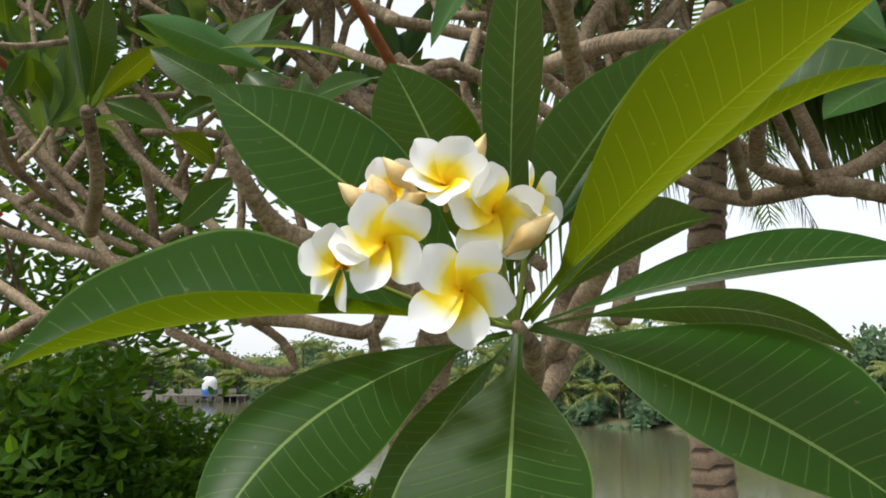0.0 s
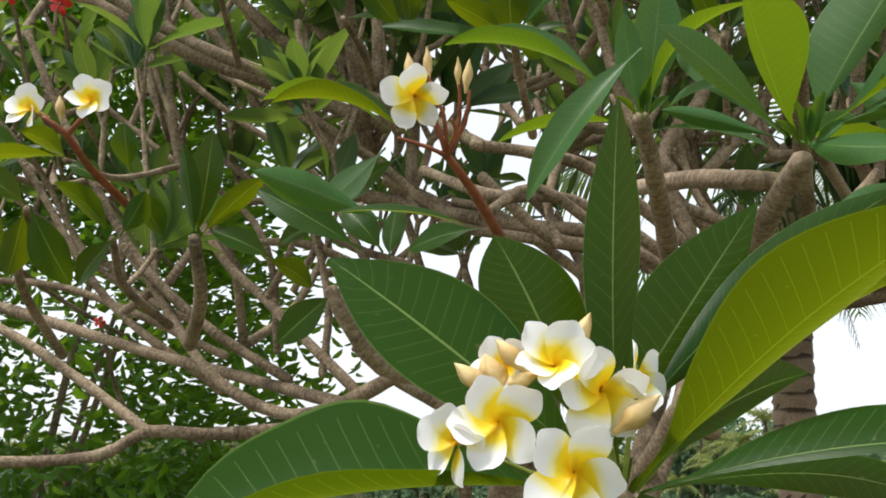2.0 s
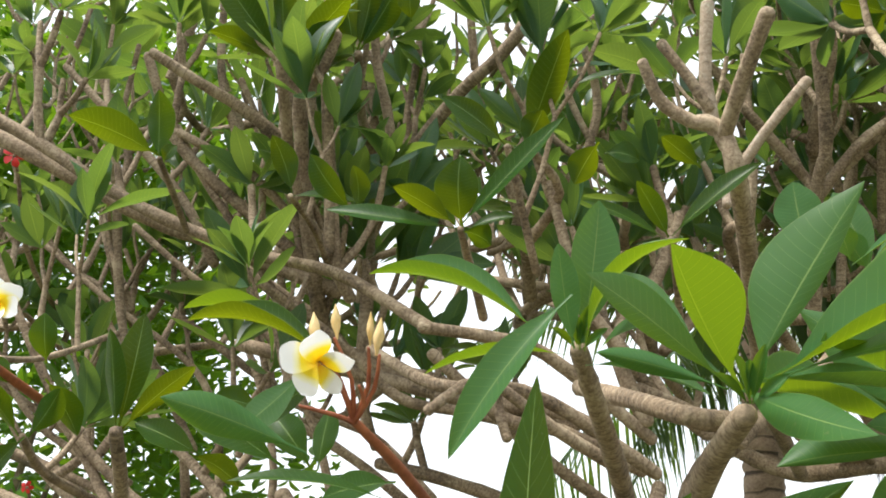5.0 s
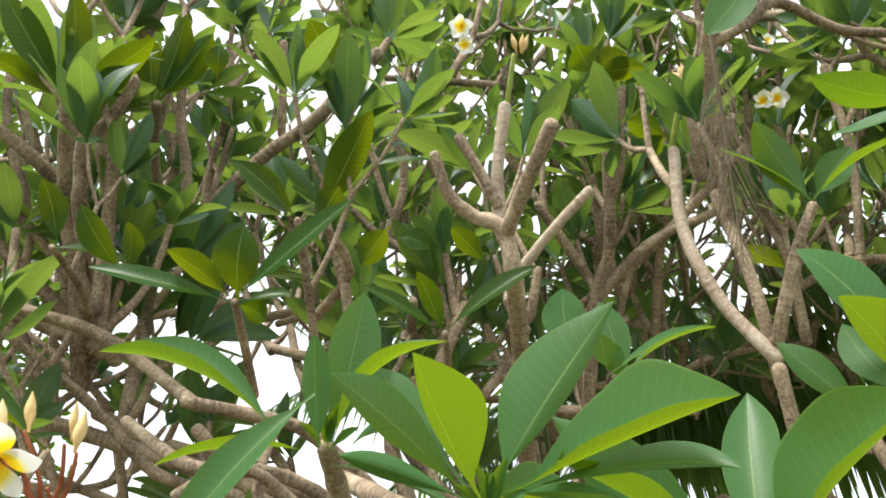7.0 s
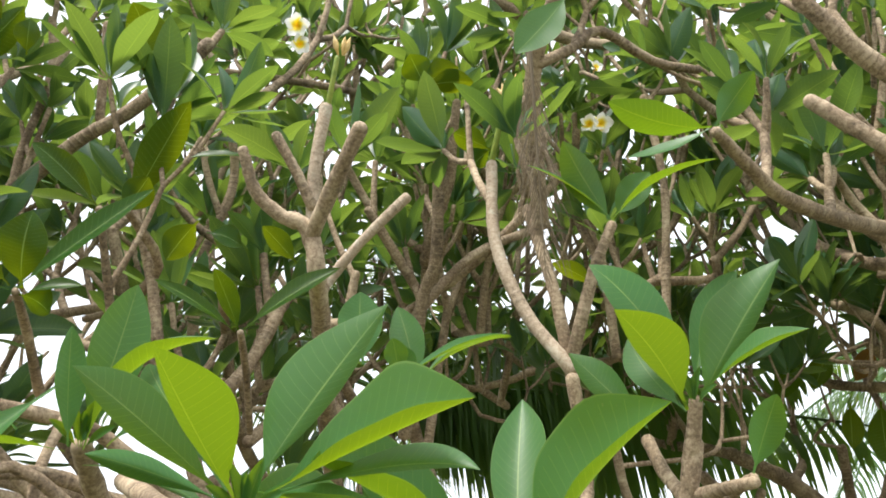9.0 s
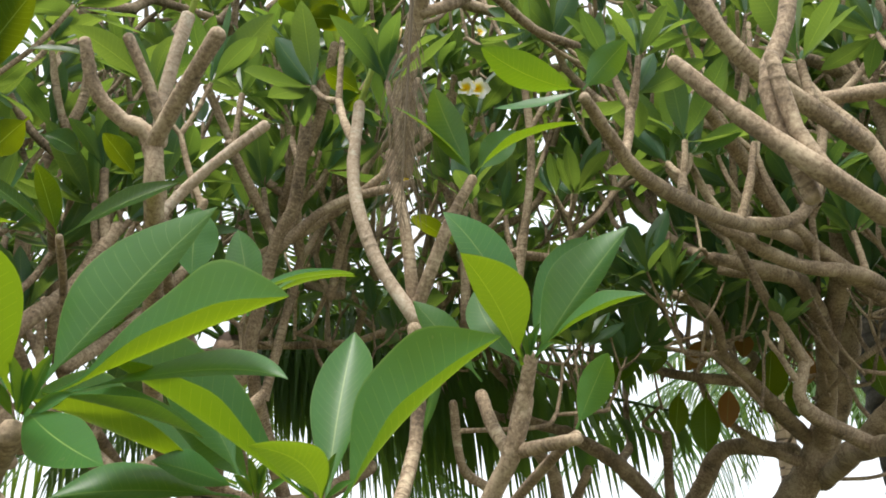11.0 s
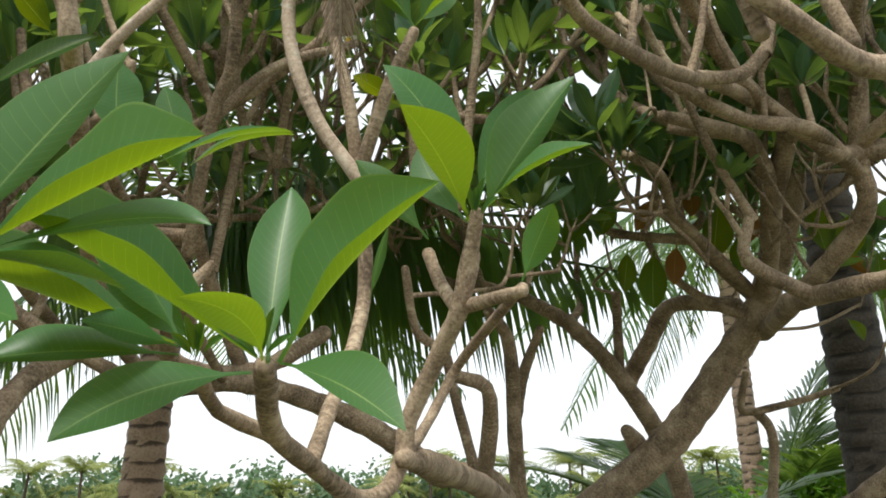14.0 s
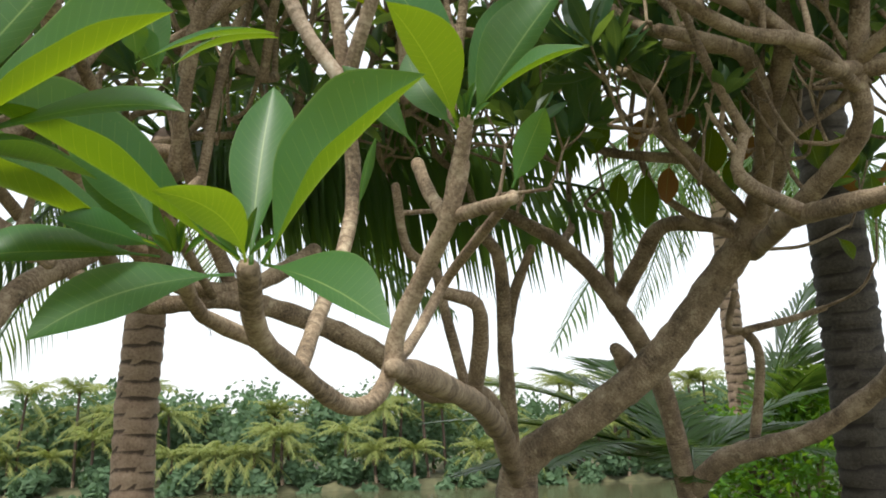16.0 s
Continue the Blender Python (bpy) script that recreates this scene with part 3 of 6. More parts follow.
limb(tree_near, ((0.128, 0.91, 2.058), (0.157, 1.005, 2.015), (0.209, 1.22, 1.971), (0.284, 1.569, 1.92)), 0.0105, 0.0170)
limb(tree_near, ((0.28, 0.821, 1.968), (0.276, 0.94, 1.943), (0.292, 1.141, 1.906)), 0.0122, 0.0180)
limb(tree_near, ((0.302, 0.945, 1.985), (0.255, 0.942, 1.989), (0.214, 1.083, 2.039), (0.177, 1.373, 2.121)), 0.0115, 0.0152)
limb(tree_right, ((3.075, 3.523, 1.1), (3.04, 3.427, 1.567), (3.222, 3.114, 1.806), (3.408, 2.788, 2.085), (3.529, 2.485, 2.453), (3.539, 2.301, 2.657), (3.519, 2.078, 3.091), (3.405, 1.921, 3.527)), 0.0950, 0.0560)
limb(tree_right, ((3.048, 3.442, 1.485), (2.436, 2.894, 1.881), (2.013, 2.681, 1.915), (1.78, 2.572, 2.005), (1.579, 2.563, 2.093), (1.346, 2.582, 2.167), (1.16, 2.583, 2.182), (0.975, 2.714, 2.171), (0.778, 2.823, 2.279)), 0.0520, 0.0220)
limb(tree_right, ((0.584, 0.853, 1.935), (0.639, 0.958, 1.883), (0.750, 1.097, 1.856), (0.857, 1.174, 1.813), (0.925, 1.204, 1.819), (0.972, 1.223, 1.871), (0.981, 1.216, 1.933), (0.997, 1.141, 2.038), (0.995, 1.089, 2.088), (1.000, 1.060, 2.169)), 0.0126, 0.0160)
limb(tree_right, ((0.751, 1.089, 1.856), (0.800, 1.141, 1.929), (0.895, 1.246, 2.048), (0.939, 1.285, 2.180), (0.910, 1.259, 2.329)), 0.0112, 0.0136)
limb(tree_right, ((0.753, 1.086, 1.853), (0.661, 1.031, 1.887), (0.581, 0.977, 1.904), (0.535, 0.900, 1.926)), 0.0108, 0.0080)
limb(tree_right, ((0.960, 1.202, 1.870), (1.076, 1.308, 1.939), (1.169, 1.342, 2.051), (1.088, 1.082, 2.108), (1.008, 0.949, 2.093)), 0.0101, 0.0084)
limb(tree_right, ((1.004, 1.094, 2.093), (1.008, 1.020, 2.092), (1.000, 0.939, 2.085)), 0.0115, 0.0097)
limb(tree_right, ((1.008, 1.108, 2.093), (1.011, 1.163, 2.149), (1.013, 1.199, 2.211)), 0.0116, 0.0109)
limb(tree_right, ((0.999, 1.072, 2.140), (0.992, 1.042, 2.190), (0.985, 1.020, 2.224)), 0.0150, 0.0100)
limb(tree_right, ((2.029, 2.424, 1.902), (1.97, 2.305, 2.044), (1.889, 2.207, 2.159), (1.804, 2.256, 2.197)), 0.0297, 0.0212)
limb(tree_right, ((2.076, 2.523, 1.878), (1.953, 2.474, 2.158), (1.877, 2.426, 2.305), (1.764, 2.425, 2.373), (1.687, 2.367, 2.565)), 0.0199, 0.0152)
limb(tree_right, ((2.865, 3.27, 1.683), (2.719, 3.106, 2.067), (2.573, 2.936, 2.474), (2.407, 2.855, 2.593)), 0.0410, 0.0261)
limb(tree_right, ((2.793, 3.191, 2.182), (2.742, 3.052, 2.375), (2.722, 2.894, 2.557)), 0.0314, 0.0206)
limb(tree_right, ((4.266, 3.393, 1.293), (3.972, 3.294, 1.985), (3.648, 3.285, 2.409), (3.322, 3.313, 2.697), (2.994, 3.375, 2.857)), 0.0637, 0.0345)
limb(tree_right, ((3.722, 3.355, 2.422), (3.729, 3.175, 2.617), (3.745, 2.992, 2.801), (3.948, 2.735, 2.77)), 0.0510, 0.0398)
limb(tree_right, ((3.617, 3.291, 2.47), (3.562, 3.22, 2.892)), 0.0277, 0.0250)
limb(tree_right, ((4.256, 3.375, 1.387), (4.237, 3.09, 1.579), (4.394, 2.703, 1.693), (4.443, 2.371, 1.881), (4.361, 2.141, 2.03)), 0.0637, 0.0483)
limb(tree_right, ((4.346, 3, 1.636), (4.304, 2.881, 2.086), (4.205, 2.881, 2.235), (4.105, 2.911, 2.264), (4.091, 2.845, 2.438)), 0.0305, 0.0190)
limb(tree_right, ((4.16, 2.847, 2.245), (4.353, 2.699, 2.298), (4.496, 2.586, 2.352)), 0.0217, 0.0163)
limb(tree_right, ((3.627, 2.365, 2.654), (3.335, 2.331, 2.768), (3.022, 2.303, 2.915), (2.787, 2.237, 2.999)), 0.0306, 0.0185)
limb(tree_right, ((3.646, 2.399, 2.536), (3.114, 1.859, 2.523), (2.966, 1.481, 2.706), (2.862, 1.402, 2.886), (2.73, 1.278, 3.199), (2.593, 1.239, 3.48)), 0.0420, 0.0250)
limb(tree_right, ((2.905, 1.773, 2.46), (2.671, 1.439, 2.403), (2.646, 1.196, 2.399)), 0.0362, 0.0261)
limb(tree_right, ((2.862, 1.402, 2.886), (2.608, 1.372, 2.838), (2.206, 1.364, 2.961), (1.931, 1.3, 3.084), (1.708, 1.231, 3.14)), 0.0292, 0.0173)
limb(tree_right, ((2.01, 0.569, 2.447), (1.293, 0.485, 2.297), (1.15, 0.495, 2.277), (1.004, 0.491, 2.294), (0.93, 0.538, 2.372), (0.868, 0.576, 2.45)), 0.0193, 0.0084)
limb(tree_right, ((1.004, 0.491, 2.294), (0.981, 0.508, 2.359), (0.961, 0.509, 2.454)), 0.0109, 0.0084)
limb(tree_right, ((2.719, 1.436, 2.886), (2.214, 1.377, 2.922), (1.664, 1.187, 2.75), (1.322, 1.066, 2.679), (1.19, 1.018, 2.698), (1.074, 0.961, 2.713)), 0.0236, 0.0109)
limb(tree_right, ((3.037, 1.201, 2.916), (2.862, 1.402, 2.886)), 0.0372, 0.0344)
limb(tree_right, ((1.875, 0.861, 2.715), (1.831, 0.888, 2.859), (1.769, 0.942, 2.973), (1.737, 0.979, 3.079)), 0.0190, 0.0169)
limb(tree_right, ((2.873, 1.42, 2.833), (2.503, 1.338, 2.858), (2.243, 1.391, 2.851), (1.985, 1.415, 2.902), (1.941, 1.509, 3.042)), 0.0241, 0.0166)
limb(tree_right, ((3.636, 2.383, 2.585), (3.128, 1.926, 2.908), (2.863, 1.784, 3.044), (2.62, 1.701, 3.024), (2.337, 1.759, 3.04)), 0.0460, 0.0222)
limb(tree_right, ((3.128, 1.926, 2.908), (2.939, 1.665, 3.182), (2.809, 1.582, 3.542), (2.834, 1.422, 3.84)), 0.0420, 0.0300)
limb(tree_right, ((3.594, 2.365, 2.682), (2.93, 2.123, 2.785), (2.64, 2.032, 2.848)), 0.0329, 0.0174)
limb(tree_right, ((1.015, 0.525, 2.288), (0.975, 0.531, 2.426), (1.011, 0.514, 2.532), (1.032, 0.502, 2.646)), 0.0115, 0.0119)
limb(tree_right, ((1.625, 0.78, 2.715), (1.383, 0.836, 2.843), (1.226, 0.845, 2.974)), 0.0193, 0.0174)
limb(tree_middle, ((0.921, 2.511, 2.14), (0.605, 1.75, 2.199), (0.437, 1.238, 2.384), (0.397, 1.172, 2.49), (0.349, 1.175, 2.516), (0.305, 1.171, 2.55), (0.275, 1.146, 2.607)), 0.0195, 0.0090)
limb(tree_middle, ((0.399, 1.176, 2.483), (0.412, 1.096, 2.533), (0.431, 1.006, 2.594)), 0.0133, 0.0119)
limb(tree_middle, ((0.439, 1.353, 2.602), (0.428, 1.331, 2.706), (0.434, 1.287, 2.833)), 0.0139, 0.0118, 'branch', bark_pale)
limb(tree_middle, ((0.43, 1.337, 2.638), (0.398, 1.324, 2.691), (0.348, 1.31, 2.762)), 0.0106, 0.0098)
limb(tree_middle, ((0.479, 1.455, 2.498), (0.497, 1.479, 2.55), (0.547, 1.423, 2.624), (0.62, 1.35, 2.704)), 0.0101, 0.0105, 'branch', bark_pale)
limb(tree_middle, ((1.16, 2.583, 2.182), (0.601, 1.823, 2.519), (0.589, 1.673, 2.568), (0.593, 1.621, 2.655)), 0.0156, 0.0098)
limb(tree_middle, ((0.91, 1.259, 2.329), (0.94, 1.308, 2.324), (0.909, 1.291, 2.493), (0.872, 1.315, 2.708)), 0.0131, 0.0120)
limb(tree_middle, ((0.925, 1.284, 2.358), (0.859, 1.334, 2.487), (0.813, 1.356, 2.646), (0.809, 1.346, 2.822)), 0.0142, 0.0123, 'branch', bark_pale)
limb(tree_middle, ((0.927, 1.277, 2.389), (0.945, 1.207, 2.527), (0.969, 1.166, 2.61)), 0.0126, 0.0103)
limb(tree_middle, ((0.84, 1.414, 2.874), (0.846, 1.338, 3.002)), 0.0070, 0.0060, 'flower_stalk', stalk_green)
limb(tree_middle, ((0.437, 1.288, 2.829), (0.439, 1.236, 2.917)), 0.0059, 0.0050, 'flower_stalk', stalk_green)
limb(tree_middle, ((1.255, 2.641, 2.182), (0.988, 2.432, 2.646), (0.971, 2.202, 2.952), (0.94, 2.116, 3.02), (0.953, 1.932, 3.218), (0.844, 1.862, 3.331)), 0.0235, 0.0143)
limb(tree_middle, ((0.939, 2.121, 3.012), (0.799, 2.142, 3.106), (0.663, 2.113, 3.283)), 0.0149, 0.0122)
limb(tree_middle, ((0.964, 1.964, 3.261), (0.954, 1.884, 3.412)), 0.0149, 0.0122)
limb(tree_middle, ((1.233, 1.982, 3.201), (1.176, 1.906, 3.387), (1.125, 1.871, 3.495)), 0.0184, 0.0127)
limb(tree_middle, ((0.927, 2.331, 2.879), (1.081, 2.183, 2.993), (1.178, 2.076, 3.09), (1.331, 1.892, 3.266)), 0.0169, 0.0127)
limb(tree_middle, ((0.778, 2.823, 2.279), (0.449, 2.109, 2.383), (0.36, 1.916, 2.581), (0.311, 1.587, 2.535)), 0.0184, 0.0095)
limb(tree_middle, ((-0.299, 2.062, 2.311), (-0.295, 2.061, 2.565), (-0.287, 2.075, 2.784), (-0.08, 1.933, 3.028), (0.066, 1.848, 3.138), (0.214, 1.741, 3.3)), 0.0183, 0.0179)
limb(tree_middle, ((-0.016, 1.923, 3.133), (-0.036, 1.826, 3.359)), 0.0125, 0.0113)
limb(tree_middle, ((-0.076, 2.312, 2.738), (0.184, 2.188, 2.768), (0.025, 2.217, 2.704)), 0.0136, 0.0104)
limb(tree_middle, ((-0.402, 2.014, 2.424), (-0.429, 1.858, 2.661), (-0.435, 1.701, 2.898)), 0.0217, 0.0174)
limb(tree_middle, ((-0.435, 1.701, 2.898), (-0.471, 1.67, 2.971), (-0.494, 1.639, 3.044)), 0.0141, 0.0120)
limb(tree_middle, ((-0.435, 1.701, 2.898), (-0.377, 1.673, 2.962), (-0.34, 1.641, 3.037)), 0.0141, 0.0120)
limb(tree_middle, ((-0.363, 1.979, 2.503), (-0.61, 1.909, 2.586), (-0.807, 1.851, 2.642), (-1.011, 1.777, 2.732), (-1.271, 1.724, 2.86)), 0.0205, 0.0185)
limb(tree_middle, ((-0.446, 1.848, 2.811), (-0.581, 1.772, 2.905), (-0.697, 1.714, 2.958), (-0.795, 1.658, 3.004)), 0.0171, 0.0131)
limb(tree_middle, ((-0.451, 1.948, 2.577), (-0.698, 1.864, 2.777), (-0.787, 1.822, 2.878), (-0.85, 1.745, 3.057)), 0.0159, 0.0125)
limb(tree_middle, ((-0.773, 1.821, 2.878), (-0.586, 1.862, 2.78), (-0.454, 1.915, 2.655)), 0.0125, 0.0114)
limb(tree_middle, ((-0.369, 2.307, 3.006), (-0.395, 2.218, 3.213), (-0.418, 2.164, 3.341)), 0.0169, 0.0156)
limb(tree_middle, ((-0.36, 2.559, 3.181), (-0.391, 2.436, 3.466)), 0.0158, 0.0126)
limb(tree_middle, ((-0.826, 2.569, 3.166), (-0.874, 2.478, 3.379)), 0.0221, 0.0189)
limb(tree_middle, ((0.313, 1.839, 2.058), (0.222, 1.899, 2.173), (-0.039, 1.984, 2.233), (-0.299, 2.062, 2.311), (-0.643, 2.132, 2.405)), 0.0195, 0.0191)
limb(tree_middle, ((0.222, 1.904, 2.161), (0.042, 1.993, 2.211), (-0.186, 2.065, 2.301), (-0.358, 2.035, 2.373)), 0.0185, 0.0159)
limb(tree_middle, ((0.138, 2.17, 2.557), (0.113, 2.005, 2.686), (0.063, 1.942, 2.834)), 0.0187, 0.0143)
limb(tree_middle, ((0.935, 2.299, 2.496), (0.924, 2.116, 2.836), (0.937, 2.024, 2.966), (0.88, 1.849, 3.289)), 0.0195, 0.0162)
limb(tree_middle, ((0.922, 2.159, 2.82), (1.075, 2.08, 3.003), (1.308, 2.024, 3.128)), 0.0157, 0.0131)
limb(tree_middle, ((0.936, 2.14, 2.865), (0.802, 2.079, 3.009), (0.734, 2.049, 3.081)), 0.0157, 0.0131)
limb(tree_left, ((0.037, 1.304, 1.666), (-0.111, 1.161, 1.758), (-0.202, 1.064, 1.779), (-0.238, 0.985, 1.828), (-0.253, 0.965, 1.86)), 0.0189, 0.0086)
limb(tree_left, ((-0.198, 1.084, 1.782), (-0.235, 1.035, 1.798), (-0.221, 1.034, 1.806)), 0.0059, 0.0047)
limb(tree_left, ((-0.271, 1.748, 1.838), (-0.438, 1.854, 1.773), (-0.593, 1.946, 1.765), (-0.788, 2.006, 1.863), (-0.954, 2.038, 2.071), (-1.04, 1.998, 2.191)), 0.0170, 0.0123)
limb(tree_left, ((-0.954, 2.04, 2.064), (-0.883, 2.063, 2.198)), 0.0132, 0.0106)
limb(tree_left, ((-0.413, 1.855, 1.779), (-0.722, 2.117, 1.86), (-1.056, 2.271, 1.945), (-1.625, 2.382, 2.107), (-2.046, 2.42, 2.208)), 0.0155, 0.0173)
limb(tree_left, ((-0.359, 1.711, 1.753), (-0.486, 1.657, 1.717), (-0.632, 1.608, 1.703), (-0.738, 1.559, 1.704), (-0.817, 1.525, 1.658), (-0.985, 1.474, 1.645), (-1.104, 1.408, 1.656)), 0.0142, 0.0097)
limb(tree_left, ((-0.748, 1.584, 1.705), (-0.849, 1.61, 1.768), (-1.035, 1.613, 1.883), (-1.183, 1.635, 1.947)), 0.0113, 0.0100)
limb(tree_left, ((-0.475, 1.758, 2.504), (-0.675, 1.723, 2.566), (-0.847, 1.686, 2.643), (-1.019, 1.643, 2.745), (-1.244, 1.591, 2.859)), 0.0154, 0.0145)
limb(tree_left, ((-0.329, 1.779, 2.479), (-0.351, 1.703, 2.751), (-0.362, 1.661, 2.906)), 0.0145, 0.0137)
limb(tree_left, ((-0.464, 2.002, 2.374), (-0.55, 1.948, 2.545), (-0.708, 1.873, 2.771), (-0.78, 1.832, 2.898)), 0.0123, 0.0094)
limb(tree_left, ((-0.092, 1.543, 2.276), (-0.301, 1.688, 2.438), (-0.502, 1.754, 2.51)), 0.0131, 0.0137)
limb(tree_left, ((0.357, 1.736, 2.101), (0.14, 1.641, 2.251), (0.022, 1.59, 2.272), (-0.104, 1.542, 2.276)), 0.0146, 0.0117)
limb(tree_left, ((0.346, 1.653, 2.021), (0.174, 1.575, 2.121), (0.061, 1.521, 2.155), (-0.069, 1.476, 2.147), (-0.217, 1.64, 2.258)), 0.0139, 0.0108)
limb(tree_left, ((0.25, 1.54, 2.02), (0.14, 1.481, 2.073), (0.015, 1.416, 2.142), (-0.077, 1.389, 2.083)), 0.0123, 0.0090)
limb(tree_left, ((0.346, 1.726, 2.135), (0.294, 1.712, 2.298), (0.389, 1.716, 2.443), (0.449, 1.716, 2.593)), 0.0185, 0.0139)
limb(tree_left, ((0.312, 1.688, 2.263), (0.224, 1.696, 2.399), (0.159, 1.674, 2.652)), 0.0139, 0.0113)
limb(tree_left, ((0.43, 1.889, 2.331), (0.552, 1.916, 2.468), (0.653, 1.931, 2.638)), 0.0154, 0.0126)
limb(tree_left, ((0.575, 2.15, 2.185), (0.416, 2.101, 2.311), (0.315, 2.057, 2.439)), 0.0188, 0.0150)
limb(tree_left, ((0.058, 1.512, 2.06), (0.04, 1.538, 2.147), (0.066, 1.562, 2.261)), 0.0096, 0.0087)
limb(tree_left, ((-0.387, 1.849, 1.81), (-0.645, 1.971, 2.041), (-0.779, 1.995, 2.164), (-0.903, 1.99, 2.396), (-0.97, 1.955, 2.76), (-0.997, 1.893, 2.983)), 0.0130, 0.0108)
limb(tree_left, ((-0.592, 2.027, 1.851), (-0.805, 2.025, 1.979), (-1.011, 2.006, 2.17), (-1.208, 1.951, 2.5), (-1.338, 1.918, 2.771)), 0.0134, 0.0098)
limb(tree_left, ((-0.865, 2.315, 1.846), (-1.198, 2.251, 2.097), (-1.439, 2.164, 2.468), (-1.556, 2.15, 2.608)), 0.0134, 0.0097)
limb(tree_left, ((-0.576, 2.329, 1.895), (-0.572, 2.341, 2.109), (-0.634, 2.344, 2.334), (-0.717, 2.356, 2.519)), 0.0123, 0.0100)
limb(tree_left, ((-0.76, 2.497, 1.98), (-0.788, 2.475, 2.243), (-0.889, 2.468, 2.428), (-1.16, 2.444, 2.618), (-1.457, 2.406, 2.85)), 0.0123, 0.0096)
limb(tree_left, ((-0.383, 2.325, 1.974), (-0.468, 2.3, 2.234), (-0.624, 2.269, 2.487), (-0.855, 2.256, 2.65), (-1.042, 2.249, 2.802)), 0.0123, 0.0100)
limb(tree_left, ((-0.284, 2.284, 2.162), (-0.383, 2.252, 2.441), (-0.555, 2.249, 2.584), (-0.769, 2.246, 2.717), (-0.921, 2.26, 2.803)), 0.0123, 0.0100)
limb(tree_left, ((-0.992, 2.873, 2.047), (-1.009, 2.819, 2.241), (-1.037, 2.78, 2.377)), 0.0180, 0.0141)
limb(tree_right, ((0.402, 1.902, 1.73), (0.501, 2.058, 2.036), (0.687, 2.236, 2.199), (0.881, 2.523, 2.312), (1.013, 2.561, 2.223), (1.183, 2.588, 2.211), (1.337, 2.606, 2.261), (1.513, 2.615, 2.375)), 0.0252, 0.0277)
limb(tree_left, ((-0.649, 2.007, 1.703), (-0.528, 2.015, 1.644), (-0.421, 2.021, 1.607), (-0.354, 2.019, 1.617), (-0.381, 2.011, 1.677), (-0.448, 2.004, 1.723)), 0.0120, 0.0120)
limb(tree_left, ((-0.451, 1.902, 1.73), (-0.311, 1.903, 1.717), (-0.184, 1.907, 1.692), (-0.139, 1.902, 1.73), (-0.171, 1.89, 1.805)), 0.0179, 0.0155)
limb(tree_left, ((-0.158, 1.907, 1.692), (-0.126, 2.041, 1.471), (-0.062, 2.164, 1.326)), 0.0139, 0.0180)
limb(tree_left, ((-0.609, 1.813, 2.532), (-0.336, 1.882, 2.348), (-0.188, 1.916, 2.221), (-0.026, 1.921, 2.187), (0.158, 1.93, 2.154)), 0.0117, 0.0137)
limb(tree_left, ((-0.097, 1.75, 2.279), (0.048, 1.809, 2.157), (0.186, 1.835, 2.131), (0.359, 1.882, 2.057)), 0.0139, 0.0163)
limb(tree_left, ((-0.435, 1.903, 1.993), (-0.34, 1.901, 1.873), (-0.161, 1.905, 1.77)), 0.0188, 0.0244)
limb(tree_left, ((-0.181, 2.045, 2.315), (-0.066, 2.046, 2.279), (0.1, 2.079, 2.161), (0.194, 2.089, 2.087), (0.34, 2.113, 1.987)), 0.0123, 0.0162)
limb(tree_left, ((0.355, 1.827, 2.227), (0.477, 1.81, 2.165), (0.556, 1.787, 2.105)), 0.0130, 0.0154)
limb(tree_left, ((-0.261, 2.207, 2.108), (-0.094, 2.205, 2.071), (0.097, 2.216, 2.007), (0.264, 2.241, 1.889)), 0.0157, 0.0188)
limb(tree_left, ((-0, 2.249, 2.414), (0.148, 2.29, 2.237), (0.181, 2.329, 2.02), (0.245, 2.36, 1.839)), 0.0134, 0.0157)
limb(tree_left, ((-0.87, 2.383, 2.298), (-0.65, 2.363, 2.285), (-0.411, 2.377, 2.176), (-0.215, 2.393, 2.039), (-0.028, 2.417, 1.878)), 0.0123, 0.0154)
limb(tree_left, ((-0.957, 2.488, 2.595), (-0.723, 2.492, 2.43), (-0.533, 2.477, 2.307), (-0.318, 2.454, 2.222), (-0.135, 2.455, 2.046)), 0.0120, 0.0150)
limb(tree_left, ((-0.678, 2.351, 2.146), (-0.615, 2.357, 2.317), (-0.669, 2.341, 2.512), (-0.76, 2.322, 2.698), (-0.798, 2.292, 2.941)), 0.0118, 0.0092)
limb(tree_left, ((-0.342, 1.748, 2.516), (-0.342, 1.707, 2.644), (-0.35, 1.632, 2.874)), 0.0129, 0.0111)
limb(tree_left, ((-0.467, 2.112, 2.648), (-0.551, 2.032, 2.864), (-0.666, 1.938, 3.11)), 0.0113, 0.0092)
limb(tree_left, ((-0.903, 2.621, 2.2), (-1.08, 2.57, 2.507), (-1.226, 2.525, 2.808), (-1.252, 2.455, 3.235), (-1.197, 2.365, 3.542)), 0.0132, 0.0090)
limb(tree_left, ((-1.095, 2.629, 2.095), (-1.434, 2.593, 2.29), (-1.663, 2.52, 2.643), (-1.965, 2.457, 2.935)), 0.0120, 0.0090)
limb(tree_left, ((-1.401, 2.742, 2.278), (-1.632, 2.661, 2.433), (-1.863, 2.575, 2.608), (-2.095, 2.501, 2.744)), 0.0129, 0.0102)
limb(tree_left, ((-0.921, 2.482, 1.966), (-1.255, 2.461, 2.112), (-1.536, 2.468, 2.194), (-1.963, 2.477, 2.21)), 0.0134, 0.0108)
limb(tree_middle, ((-1.12, 2.482, 2.614), (-1.232, 2.435, 2.895), (-1.181, 2.407, 3.126), (-1.316, 2.35, 3.431)), 0.0169, 0.0121)
